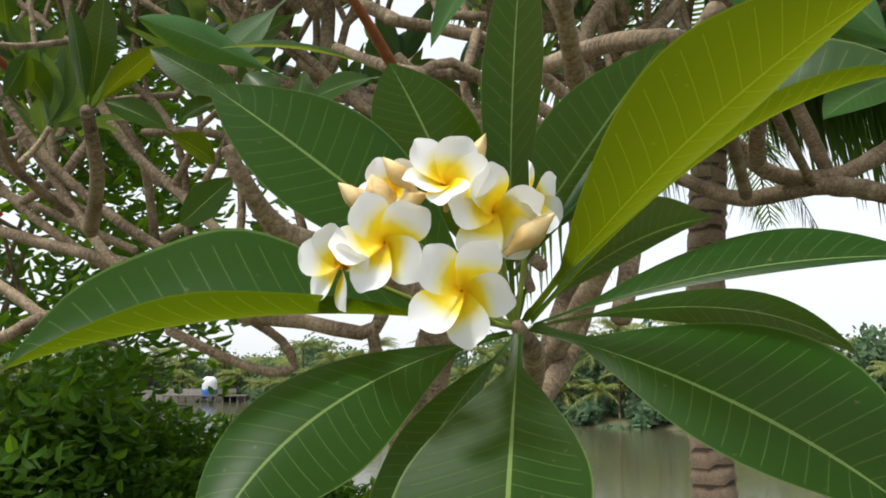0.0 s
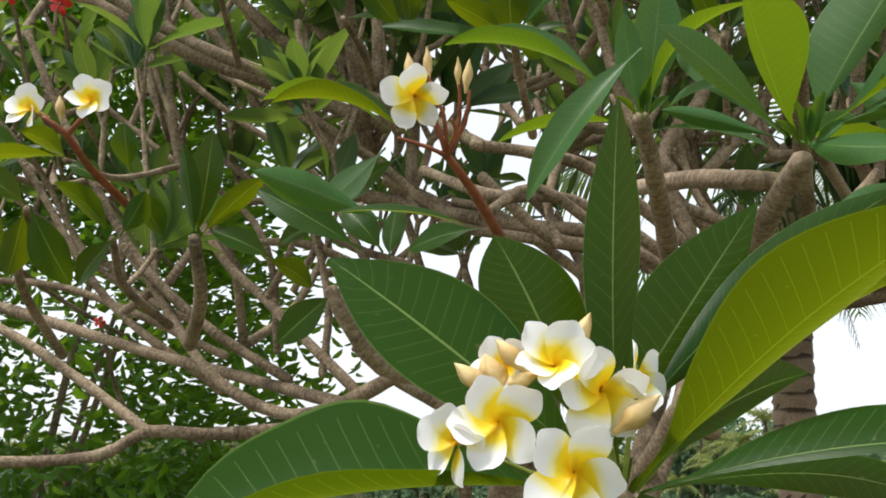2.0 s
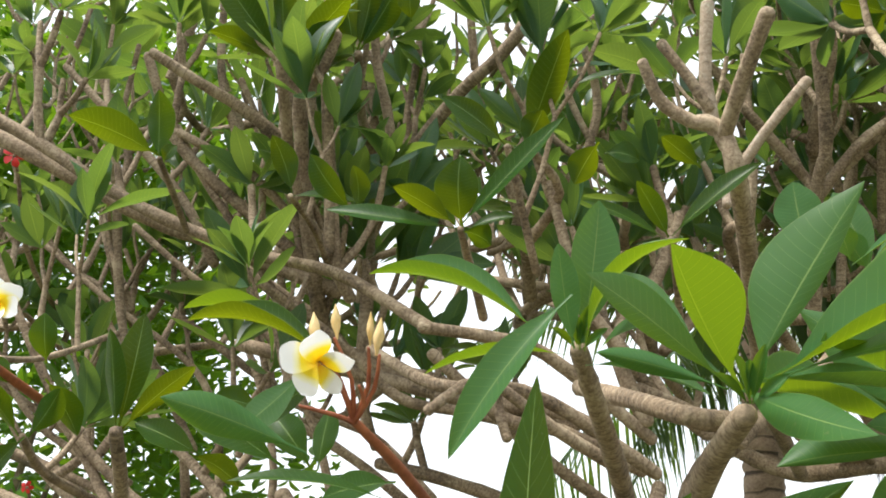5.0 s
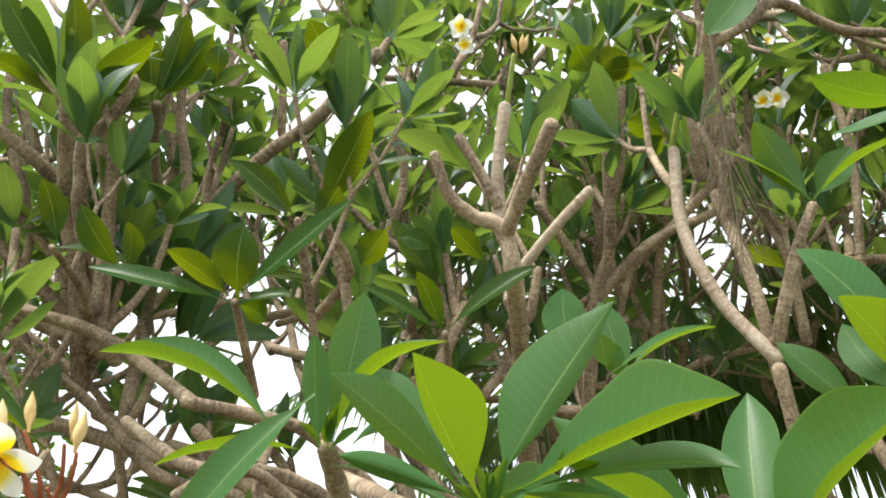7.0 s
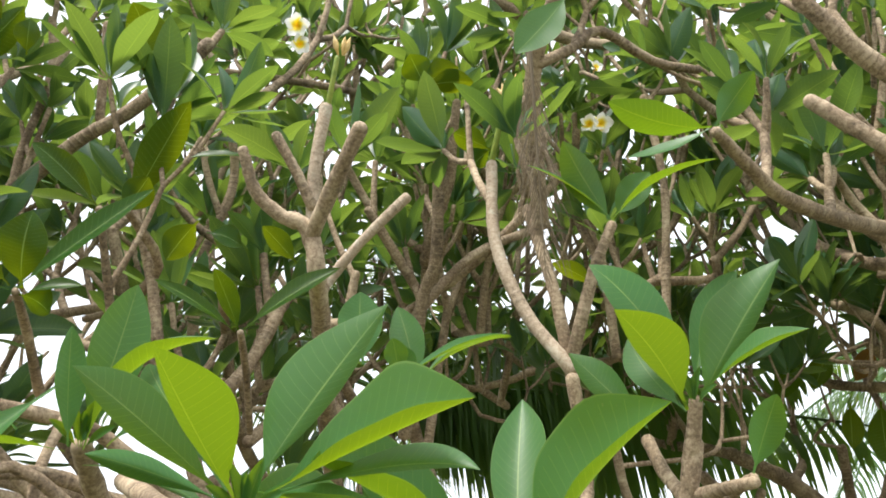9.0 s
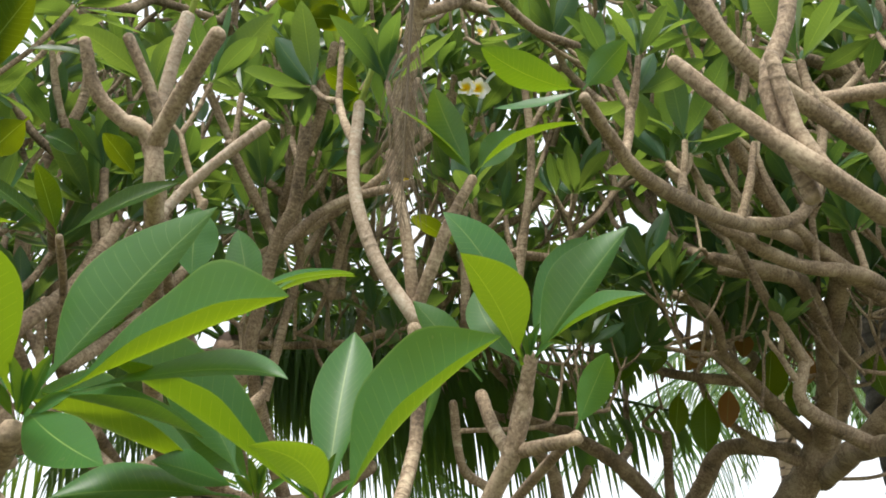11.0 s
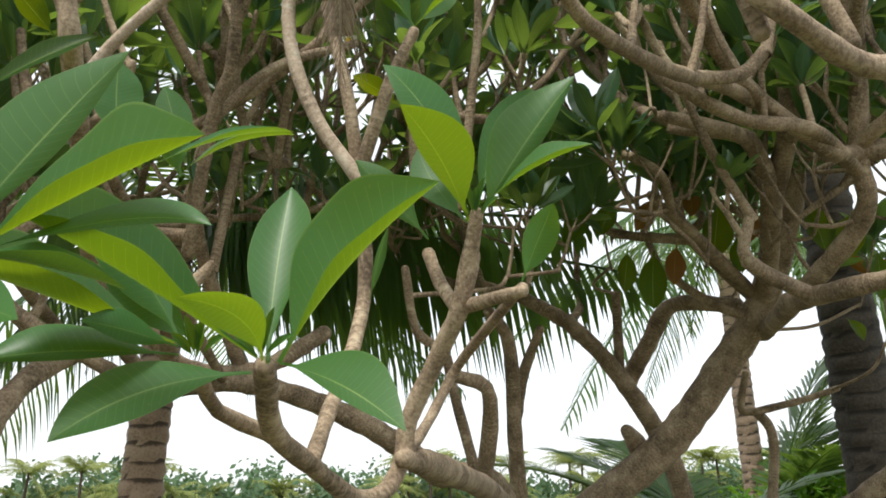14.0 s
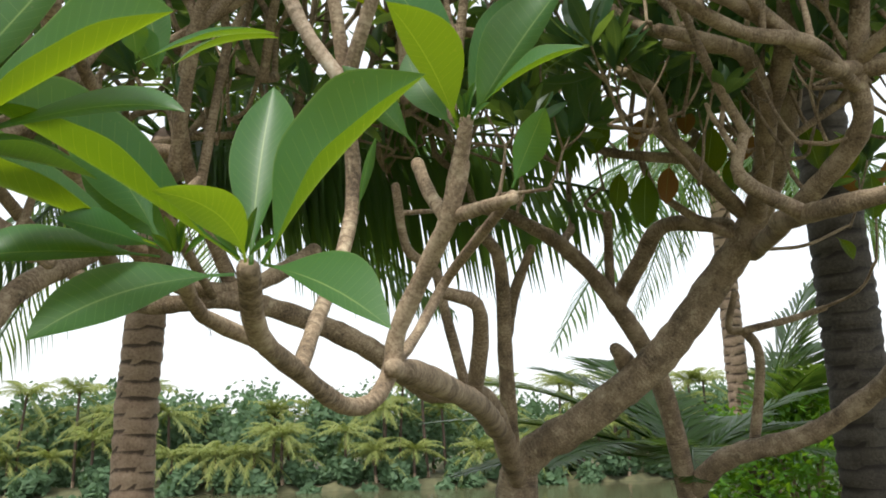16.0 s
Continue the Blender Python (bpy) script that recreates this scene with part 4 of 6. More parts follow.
limb(tree_middle, ((-0.847, 2.421, 2.75), (-0.973, 2.364, 2.97), (-1.247, 2.28, 3.256), (-1.376, 2.261, 3.386)), 0.0169, 0.0117)
limb(tree_middle, ((-0.77, 2.541, 2.723), (-0.775, 2.435, 3.055), (-0.871, 2.335, 3.374), (-0.874, 2.251, 3.652)), 0.0175, 0.0137)
limb(tree_middle, ((-0.188, 2.372, 2.851), (-0.241, 2.315, 3.156), (-0.205, 2.256, 3.46), (-0.236, 2.238, 3.672)), 0.0141, 0.0121)
limb(tree_middle, ((0.325, 2.451, 2.659), (0.299, 2.358, 2.961), (0.363, 2.273, 3.24), (0.284, 2.189, 3.522)), 0.0169, 0.0132)
limb(tree_middle, ((0.532, 2.352, 2.633), (0.442, 2.264, 2.922), (0.253, 2.244, 3.057), (0.147, 2.228, 3.182)), 0.0149, 0.0113)
limb(tree_middle, ((1.573, 1.883, 2.613), (1.565, 1.798, 2.917), (1.557, 1.74, 3.174), (1.5, 1.701, 3.442)), 0.0143, 0.0113)
limb(tree_middle, ((1.548, 2.079, 2.739), (1.503, 2.037, 3.002), (1.419, 2.038, 3.226), (1.424, 1.975, 3.479)), 0.0156, 0.0121)
limb(tree_middle, ((1.239, 2.425, 2.867), (1.238, 2.324, 3.119), (1.28, 2.216, 3.342), (1.456, 2.1, 3.451)), 0.0152, 0.0126)
limb(tree_middle, ((0.556, 2.625, 2.713), (0.505, 2.534, 2.993), (0.407, 2.503, 3.214), (0.266, 2.473, 3.471)), 0.0156, 0.0117)
limb(tree_middle, ((1.101, 1.868, 3.862), (1.294, 1.851, 3.76), (1.476, 1.8, 3.725), (1.645, 1.717, 3.756)), 0.0228, 0.0152)
limb(tree_middle, ((-0.314, 1.91, 2.461), (-0.435, 1.758, 2.685), (-0.441, 1.539, 2.89)), 0.0155, 0.0133)
limb(tree_middle, ((-0.441, 1.539, 2.89), (-0.487, 1.526, 2.931), (-0.514, 1.509, 2.972)), 0.0086, 0.0076)
limb(tree_middle, ((-0.292, 2.122, 2.924), (-0.318, 1.926, 2.981), (-0.302, 1.722, 3.039)), 0.0138, 0.0109)
limb(tree_middle, ((0.014, 1.587, 2.311), (-0.011, 1.446, 2.37), (-0.025, 1.325, 2.389)), 0.0095, 0.0068)
limb(tree_middle, ((0.123, 1.623, 2.424), (0.085, 1.519, 2.548), (0.061, 1.442, 2.618)), 0.0093, 0.0070)
limb(tree_middle, ((0.37, 1.448, 2.235), (0.337, 1.311, 2.292), (0.307, 1.191, 2.313)), 0.0073, 0.0057)
limb(tree_middle, ((0.12, 1.78, 2.561), (0.18, 1.653, 2.621), (0.109, 1.551, 2.676)), 0.0124, 0.0086)
limb(tree_middle, ((-0.255, 2.234, 2.915), (-0.278, 2.134, 3.116), (-0.31, 2.066, 3.259), (-0.321, 1.949, 3.488)), 0.0157, 0.0131)
limb(tree_middle, ((-0.429, 2.267, 2.912), (-0.513, 2.12, 3.15), (-0.443, 1.977, 3.328), (-0.374, 1.838, 3.501)), 0.0195, 0.0212)
limb(tree_right, ((0.960, 1.202, 1.870), (1.170, 1.413, 1.867), (1.990, 2.343, 1.842), (2.549, 2.970, 1.765)), 0.0157, 0.0478)
limb(tree_middle, ((1.103, 1.679, 2.927), (0.986, 1.458, 3.19), (0.968, 1.278, 3.304)), 0.0191, 0.0206)
limb(tree_middle, ((0.987, 1.423, 3.208), (1.08, 1.411, 3.276), (1.163, 1.4, 3.35), (1.328, 1.418, 3.311), (1.474, 1.416, 3.32)), 0.0147, 0.0113)
limb(tree_left, ((-0.884, 1.961, 1.976), (-0.828, 1.591, 1.997), (-0.685, 1.237, 2.004)), 0.0117, 0.0060)
limb(tree_left, ((-1.041, 1.761, 1.878), (-0.953, 1.426, 1.973), (-0.764, 1.117, 2.02)), 0.0113, 0.0066)
limb(tree_left, ((-0.808, 1.756, 2.321), (-0.785, 1.434, 2.18), (-0.705, 1.102, 2.093)), 0.0077, 0.0045)
limb(tree_left, ((-0.664, 1.702, 2.55), (-0.622, 1.497, 2.545), (-0.574, 1.301, 2.518)), 0.0077, 0.0055)
limb(tree_left, ((-0.369, 1.738, 2.213), (-0.368, 1.606, 2.128), (-0.381, 1.457, 2.093)), 0.0073, 0.0055)
limb(tree_left, ((-0.347, 1.757, 2.496), (-0.346, 1.595, 2.507), (-0.361, 1.435, 2.507)), 0.0077, 0.0058)
limb(tree_right, ((3.376, 2.971, 2.044), (3.294, 2.939, 2.1), (3.243, 2.918, 2.123)), 0.0520, 0.0320, 'branch_stump', bark)
blade(tree_near, (0.034, 0.591, 1.634), (-0.116, 0.520, 1.635), (-0.247, 0.475, 1.602), (-0.002, -0.022, 0.015), (-0.019, 0.041, 0.061), leaf_green)
blade(tree_near, (0.043, 0.601, 1.641), (-0.064, 0.587, 1.730), (-0.174, 0.595, 1.812), (0.032, 0.014, 0.039), (-0.028, -0.016, -0.027), leaf_green)
blade(tree_near, (0.040, 0.619, 1.651), (-0.004, 0.613, 1.760), (-0.041, 0.612, 1.834), (-0.038, 0.000, -0.002), (0.037, 0.008, 0.015), leaf_green)
blade(tree_near, (0.048, 0.581, 1.638), (0.049, 0.579, 1.788), (0.064, 0.614, 1.956), (-0.023, -0.005, -0.004), (0.023, 0.013, 0.013), leaf_green)
blade(tree_near, (0.033, 0.587, 1.657), (0.103, 0.627, 1.760), (0.185, 0.664, 1.875), (-0.037, -0.009, 0.017), (0.026, 0.006, -0.013), leaf_green)
blade(tree_near, (0.056, 0.571, 1.635), (0.139, 0.466, 1.731), (0.219, 0.377, 1.788), (-0.039, -0.024, 0.023), (0.017, 0.030, -0.001), leaf_green)
blade(tree_near, (0.061, 0.581, 1.634), (0.193, 0.553, 1.755), (0.315, 0.527, 1.796), (-0.010, -0.017, 0.010), (0.004, 0.042, 0.060), leaf_green)
blade(tree_near, (0.049, 0.585, 1.669), (0.170, 0.624, 1.792), (0.306, 0.652, 1.885), (-0.009, 0.013, 0.025), (0.017, 0.008, -0.021), leaf_green)
blade(tree_near, (0.063, 0.601, 1.639), (0.140, 0.653, 1.698), (0.230, 0.708, 1.733), (-0.005, 0.005, 0.033), (0.002, -0.018, -0.012), leaf_green)
blade(tree_near, (0.062, 0.582, 1.633), (0.181, 0.536, 1.665), (0.290, 0.495, 1.669), (0.012, 0.026, 0.027), (-0.002, -0.004, -0.006), leaf_green)
blade(tree_near, (0.067, 0.602, 1.634), (0.210, 0.620, 1.648), (0.306, 0.625, 1.614), (0.013, 0.018, 0.017), (-0.010, -0.008, -0.015), leaf_green)
blade(tree_near, (0.059, 0.572, 1.631), (0.171, 0.508, 1.584), (0.258, 0.457, 1.519), (0.050, 0.034, 0.046), (-0.028, -0.007, -0.020), leaf_green)
blade(tree_near, (0.050, 0.562, 1.627), (0.038, 0.493, 1.547), (0.026, 0.402, 1.477), (-0.066, 0.011, -0.008), (0.047, -0.000, 0.003), leaf_green)
blade(tree_near, (0.044, 0.572, 1.628), (-0.070, 0.509, 1.579), (-0.124, 0.439, 1.503), (-0.026, 0.027, 0.020), (0.036, -0.007, -0.024), leaf_green)
blade(tree_near, (0.269, 0.826, 1.997), (0.186, 0.762, 2.044), (0.117, 0.722, 2.080), (0.013, 0.014, 0.031), (-0.007, -0.001, -0.014), leaf_lit)
blade(tree_near, (0.279, 0.824, 1.993), (0.221, 0.725, 2.038), (0.177, 0.627, 2.071), (-0.007, 0.005, -0.003), (0.036, -0.027, 0.010), leaf_lit)
blade(tree_near, (0.270, 0.843, 2.009), (0.209, 0.881, 2.098), (0.180, 0.901, 2.150), (-0.021, 0.009, -0.000), (0.019, -0.004, 0.013), leaf_lit)
blade(tree_near, (0.293, 0.821, 2.009), (0.338, 0.792, 2.090), (0.405, 0.754, 2.193), (-0.035, 0.035, 0.031), (0.016, -0.005, -0.004), leaf_lit)
blade(tree_near, (0.302, 0.810, 2.000), (0.360, 0.675, 2.019), (0.412, 0.547, 2.030), (-0.013, -0.023, 0.007), (0.008, 0.020, 0.067), leaf_lit)
blade(tree_near, (0.309, 0.805, 2.002), (0.387, 0.672, 2.004), (0.440, 0.607, 1.990), (0.010, 0.019, 0.023), (-0.003, 0.004, -0.005), leaf_lit)
blade(tree_near, (0.297, 0.830, 2.007), (0.352, 0.730, 1.978), (0.396, 0.650, 1.947), (-0.004, -0.027, 0.006), (-0.003, 0.025, 0.026), leaf_lit)
blade(tree_near, (0.283, 0.841, 2.000), (0.302, 0.744, 1.955), (0.329, 0.649, 1.919), (0.018, 0.017, 0.021), (-0.016, 0.005, -0.016), leaf_lit)
blade(tree_near, (0.268, 0.828, 1.995), (0.194, 0.822, 2.018), (0.135, 0.817, 2.029), (0.002, 0.014, 0.017), (-0.003, 0.006, -0.009), leaf_lit)
blade(tree_near, (-0.182, 0.949, 1.943), (-0.271, 0.918, 1.976), (-0.342, 0.892, 1.994), (0.000, 0.011, 0.024), (-0.008, 0.010, -0.020), leaf_lit)
blade(tree_near, (-0.189, 0.957, 2.046), (-0.231, 0.949, 1.999), (-0.270, 0.946, 1.963), (-0.015, 0.005, 0.015), (0.015, -0.005, -0.015), leaf_lit)
blade(tree_right, (0.578, 0.831, 1.935), (0.596, 0.862, 2.035), (0.628, 0.901, 2.156), (-0.028, 0.014, 0.014), (0.029, -0.018, 0.030), leaf_lit)
blade(tree_right, (0.589, 0.824, 1.935), (0.621, 0.756, 2.015), (0.655, 0.634, 2.077), (-0.022, -0.018, 0.003), (-0.018, 0.049, 0.064), leaf_lit)
blade(tree_right, (0.588, 0.825, 1.935), (0.608, 0.732, 1.903), (0.628, 0.653, 1.856), (0.024, 0.012, 0.037), (-0.007, 0.001, -0.009), leaf_lit)
blade(tree_right, (0.566, 0.843, 1.927), (0.466, 0.843, 1.904), (0.383, 0.821, 1.854), (-0.003, 0.032, 0.032), (0.007, -0.011, -0.019), leaf_lit)
blade(tree_right, (0.568, 0.836, 1.940), (0.430, 0.786, 1.993), (0.328, 0.733, 2.018), (-0.002, -0.046, 0.010), (0.017, 0.019, 0.065), leaf_lit)
blade(tree_right, (0.502, 0.887, 1.958), (0.382, 0.858, 1.984), (0.287, 0.814, 1.996), (-0.007, -0.045, 0.014), (-0.001, 0.033, 0.059), leaf_lit)
blade(tree_right, (0.505, 0.886, 1.955), (0.449, 0.850, 1.959), (0.401, 0.836, 1.962), (0.002, 0.017, 0.023), (0.005, 0.002, -0.012), leaf_lit)
blade(tree_right, (0.507, 0.888, 1.947), (0.408, 0.886, 1.943), (0.329, 0.899, 1.929), (0.002, 0.028, 0.032), (0.001, 0.002, -0.008), leaf_lit)
blade(tree_right, (0.573, 0.834, 1.938), (0.511, 0.733, 1.954), (0.440, 0.684, 1.954), (0.002, -0.034, 0.008), (-0.006, 0.009, -0.012), leaf_lit)
blade(tree_right, (0.511, 0.907, 1.966), (0.473, 0.941, 2.045), (0.406, 0.985, 2.134), (-0.017, 0.019, -0.017), (0.020, 0.002, 0.029), leaf_lit)
blade(tree_right, (0.985, 1.017, 2.215), (0.912, 1.024, 2.358), (0.845, 1.064, 2.458), (0.048, 0.005, 0.041), (-0.024, 0.007, -0.020), leaf_lit)
blade(tree_right, (0.972, 1.027, 2.211), (0.872, 0.948, 2.259), (0.764, 0.881, 2.290), (-0.013, 0.012, -0.007), (0.027, -0.043, 0.015), leaf_lit)
blade(tree_right, (0.981, 1.039, 2.214), (0.958, 1.094, 2.291), (0.948, 1.124, 2.364), (-0.021, 0.019, -0.010), (0.030, -0.011, 0.020), leaf_lit)
blade(tree_right, (0.986, 1.016, 2.215), (1.022, 0.949, 2.314), (1.088, 0.892, 2.428), (-0.020, 0.049, 0.046), (0.015, -0.005, -0.012), leaf_lit)
blade(tree_right, (1.006, 1.048, 2.237), (1.054, 1.048, 2.372), (1.115, 1.020, 2.471), (-0.024, 0.007, 0.023), (0.022, -0.019, 0.009), leaf_lit)
blade(tree_right, (0.994, 1.000, 2.240), (1.009, 0.907, 2.264), (1.053, 0.832, 2.282), (-0.010, -0.012, 0.003), (0.011, 0.014, 0.035), leaf_lit)
blade(tree_right, (0.964, 1.125, 2.208), (0.912, 1.151, 2.277), (0.865, 1.188, 2.348), (0.020, -0.007, 0.026), (-0.013, 0.014, -0.011), leaf_lit)
leaf(tree_near, (0.052, 0.623, 1.626), (-0.058, 0.627, 1.466), (-0.33, -0.76, 0.56), 0.049, 0.008, 0.2)
leaf(tree_near, (0.078, 0.787, 2.038), (-0.103, 0.815, 2.113), (-0.02, -0.53, 0.85), 0.063, 0.020, 0.8, leaf_lit)
leaf(tree_near, (0.106, 0.743, 2.066), (-0.012, 0.782, 1.914), (-0.43, -0.84, 0.33), 0.050, 0.016, 0.35, leaf_lit)
leaf(tree_near, (0.13, 0.888, 2.059), (0.156, 0.88, 2.232), (0.22, -0.96, -0.18), 0.061, 0.000, 0.2, leaf_lit)
leaf(tree_near, (0.118, 0.861, 2.045), (0.102, 0.834, 2.158), (0.49, 0.69, 0.53), 0.037, 0.000, 0.2, leaf_lit)
leaf(tree_near, (0.132, 0.882, 2.048), (0.243, 0.817, 2.156), (-0.24, -0.28, 0.93), 0.055, 0.030, 0.6, leaf_lit)
leaf(tree_near, (0.148, 0.912, 2.053), (0.219, 0.851, 2.074), (-0.01, -0.73, 0.68), 0.037, 0.012, 0.3, leaf_lit)
leaf(tree_near, (0.133, 0.897, 2.036), (0.251, 0.833, 1.99), (-0.01, -0.73, 0.68), 0.027, 0.012, 0.3, leaf_lit)
leaf(tree_near, (0.113, 0.912, 2.052), (-0.046, 0.888, 2.022), (-0.03, 0.06, 1), 0.038, 0.013, 0.3, leaf_lit)
leaf(tree_near, (-0.146, 0.877, 2.029), (-0.325, 0.897, 2.085), (0.03, -0.41, 0.91), 0.065, 0.021, 0.8)
leaf(tree_near, (-0.173, 0.975, 2.041), (-0.273, 0.984, 1.975), (0.08, -0.92, 0.37), 0.041, 0.000, 0.2)
leaf(tree_near, (-0.244, 1.098, 1.947), (-0.404, 1.109, 2.044), (0.08, -0.95, 0.29), 0.057, 0.008, 0.2)
leaf(tree_near, (-0.057, 0.72, 1.869), (-0.197, 0.704, 1.882), (0.04, -0.49, 0.87), 0.026, 0.008, 0.35)
leaf(tree_near, (-0.064, 0.816, 1.897), (-0.145, 0.864, 1.885), (0.08, -0.92, 0.37), 0.037, 0.006, 0.2)
leaf(tree_near, (-0.22, 1.15, 1.955), (-0.287, 1.175, 2.033), (0.09, -0.98, 0.16), 0.051, 0.009, 0.2)
leaf(tree_near, (-0.219, 1.201, 1.958), (-0.211, 1.227, 2.057), (0.26, 0.79, 0.55), 0.044, 0.000, 0.2)
leaf(tree_near, (-0.453, 1.376, 2.001), (-0.563, 1.353, 2.049), (0.07, -0.86, 0.5), 0.055, 0.010, 0.2)
leaf(tree_near, (-0.37, 1.498, 1.963), (-0.479, 1.513, 1.869), (0.08, -0.92, 0.37), 0.075, 0.000, 0.15)
leaf(tree_near, (-0.468, 1.374, 2.001), (-0.387, 1.395, 1.954), (-0.05, 0.5, 0.87), 0.060, 0.010, 0.2)
leaf(tree_near, (-0.593, 1.354, 2.034), (-0.612, 1.308, 2.199), (0.45, 0.79, 0.42), 0.055, 0.000, 0.2)
leaf(tree_near, (-0.59, 1.354, 2.034), (-0.575, 1.352, 2.241), (0.09, -0.99, -0.05), 0.063, 0.000, 0.2)
leaf(tree_near, (-0.583, 1.354, 2.039), (-0.466, 1.337, 2.142), (-0.06, 0.57, 0.82), 0.045, 0.010, 0.2)
leaf(tree_near, (-0.185, 0.952, 2.068), (-0.363, 0.977, 2.126), (-0.03, -0.06, 1), 0.065, 0.027, 0.35, leaf_lit)
leaf(tree_near, (0.47, 1.083, 2.245), (0.462, 1.083, 2.358), (-0.18, -0.97, -0.17), 0.066, 0.000, 0.15, leaf_lit)
leaf(tree_near, (0.516, 1.064, 2.221), (0.722, 1.117, 2.335), (-0.08, -0.34, 0.94), 0.035, 0.013, 0.6, leaf_lit)
leaf(tree_near, (0.522, 1.079, 2.235), (0.505, 1.058, 2.281), (-0.18, -0.97, -0.15), 0.036, 0.000, 0.2, leaf_lit)
leaf(tree_right, (0.545, 0.956, 1.973), (0.449, 0.991, 2.065), (-0.73, -0.55, 0.41), 0.053, 0.013, 0.2, leaf_lit)
leaf(tree_right, (0.971, 0.905, 2.088), (0.974, 0.835, 2.179), (0.85, 0.32, 0.41), 0.050, 0.007, 0.2, leaf_lit)
leaf(tree_right, (0.929, 1.252, 2.131), (0.937, 1.206, 2.247), (0.82, 0.28, 0.5), 0.021, 0.000, 0.4, leaf_lit)
leaf(tree_right, (0.569, 1.131, 2.246), (0.746, 1.161, 2.353), (-0.07, -0.15, 0.99), 0.037, 0.015, 0.6, leaf_lit)
leaf(tree_right, (0.553, 1.088, 2.219), (0.531, 1.118, 2.358), (-0.56, -0.83, 0.04), 0.053, 0.000, 0.15, leaf_lit)
leaf(tree_right, (0.55, 1.089, 2.223), (0.52, 1.088, 2.284), (0.77, 0.36, 0.53), 0.044, 0.000, 0.2, leaf_lit)
leaf(tree_right, (0.971, 1.163, 2.62), (1.05, 0.941, 2.638), (-0.22, -0.61, 0.76), 0.061, 0.020, 0.35, leaf_lit)
leaf(tree_right, (0.972, 1.165, 2.615), (0.858, 1.131, 2.754), (-0.37, 0.6, 0.71), 0.075, 0.011, 0.2, leaf_lit)
leaf(tree_right, (0.971, 1.16, 2.624), (1.022, 1.098, 2.7), (-0.62, -0.77, -0.15), 0.064, 0.000, 0.2, leaf_lit)
leaf(tree_right, (0.971, 1.163, 2.62), (0.8, 1.176, 2.715), (-0.22, -0.61, 0.76), 0.032, 0.011, 0.3, leaf_lit)
leaf(tree_right, (1, 0.889, 2.657), (0.808, 0.898, 2.665), (0.12, 0.28, 0.95), 0.065, -0.018, 0.2, leaf_lit)
leaf(tree_right, (1.005, 0.887, 2.657), (1.052, 0.823, 2.739), (0.54, 0.47, 0.7), 0.056, 0.009, 0.2, leaf_lit)
leaf(tree_right, (1, 0.889, 2.657), (0.877, 0.961, 2.613), (-0.28, -0.76, 0.59), 0.038, -0.009, 0.2, leaf_lit)
leaf(tree_right, (0.742, 0.878, 2.855), (0.658, 0.917, 2.735), (-0.35, -0.93, 0.08), 0.069, 0.000, 0.15, leaf_lit)
leaf(tree_middle, (-0.442, 1.536, 2.895), (-0.592, 1.462, 3.091), (-0.18, -0.98, -0.05), 0.076, 0.011, 0.3)
leaf(tree_middle, (-0.439, 1.533, 2.9), (-0.449, 1.429, 3.104), (0.43, 0.66, 0.61), 0.073, 0.011, 0.3)
leaf(tree_middle, (-0.447, 1.539, 2.892), (-0.612, 1.528, 2.97), (0.02, 0.23, 0.97), 0.070, 0.011, 0.3)
leaf(tree_middle, (-0.43, 1.536, 2.892), (-0.271, 1.446, 3.011), (0.05, 0.38, 0.92), 0.068, 0.010, 0.3)
leaf(tree_middle, (-0.43, 1.537, 2.89), (-0.31, 1.482, 2.955), (0.29, 0.4, 0.87), 0.059, 0.009, 0.3)
leaf(tree_middle, (-0.306, 1.72, 3.045), (-0.255, 1.614, 3.231), (0.31, 0.53, 0.79), 0.080, 0.012, 0.3)
leaf(tree_middle, (-0.313, 1.721, 3.044), (-0.34, 1.652, 3.187), (-0.18, 0.78, 0.6), 0.074, 0.011, 0.3)
leaf(tree_middle, (-0.3, 1.719, 3.045), (-0.187, 1.623, 3.191), (0.4, 0.5, 0.77), 0.080, 0.012, 0.3)
leaf(tree_middle, (-0.299, 1.722, 3.039), (-0.394, 1.758, 3.001), (-0.16, -0.79, 0.59), 0.060, 0.009, 0.3)
leaf(tree_middle, (-0.167, 1.669, 3.095), (-0.171, 1.632, 3.167), (-0.18, -0.97, -0.15), 0.060, 0.009, 0.3)
leaf(tree_middle, (-0.026, 1.323, 2.393), (0.151, 1.212, 2.546), (-0.48, -0.85, 0.22), 0.054, 0.008, 0.3)
leaf(tree_middle, (-0.035, 1.326, 2.391), (-0.271, 1.344, 2.436), (-0.17, -0.84, 0.51), 0.049, 0.007, 0.3)
leaf(tree_middle, (-0.035, 1.323, 2.397), (-0.145, 1.308, 2.464), (0.18, 0.49, 0.85), 0.058, 0.009, 0.3)
leaf(tree_middle, (-0.023, 1.369, 2.413), (-0.026, 1.312, 2.526), (-0.17, -0.95, -0.26), 0.086, 0.013, 0.3)
leaf(tree_middle, (0.058, 1.441, 2.62), (-0.07, 1.414, 2.717), (-0.08, -0.99, 0.09), 0.056, 0.008, 0.3)
leaf(tree_middle, (-0.011, 1.323, 2.389), (0.07, 1.301, 2.403), (-0.17, -0.84, 0.51), 0.033, 0.005, 0.3)
leaf(tree_middle, (-0.02, 1.326, 2.385), (0.029, 1.33, 2.361), (0.43, 0.66, 0.61), 0.056, 0.008, 0.3)
leaf(tree_middle, (-0.236, 1.433, 2.473), (-0.319, 1.394, 2.577), (-0.49, -0.87, -0.01), 0.058, 0.009, 0.3)
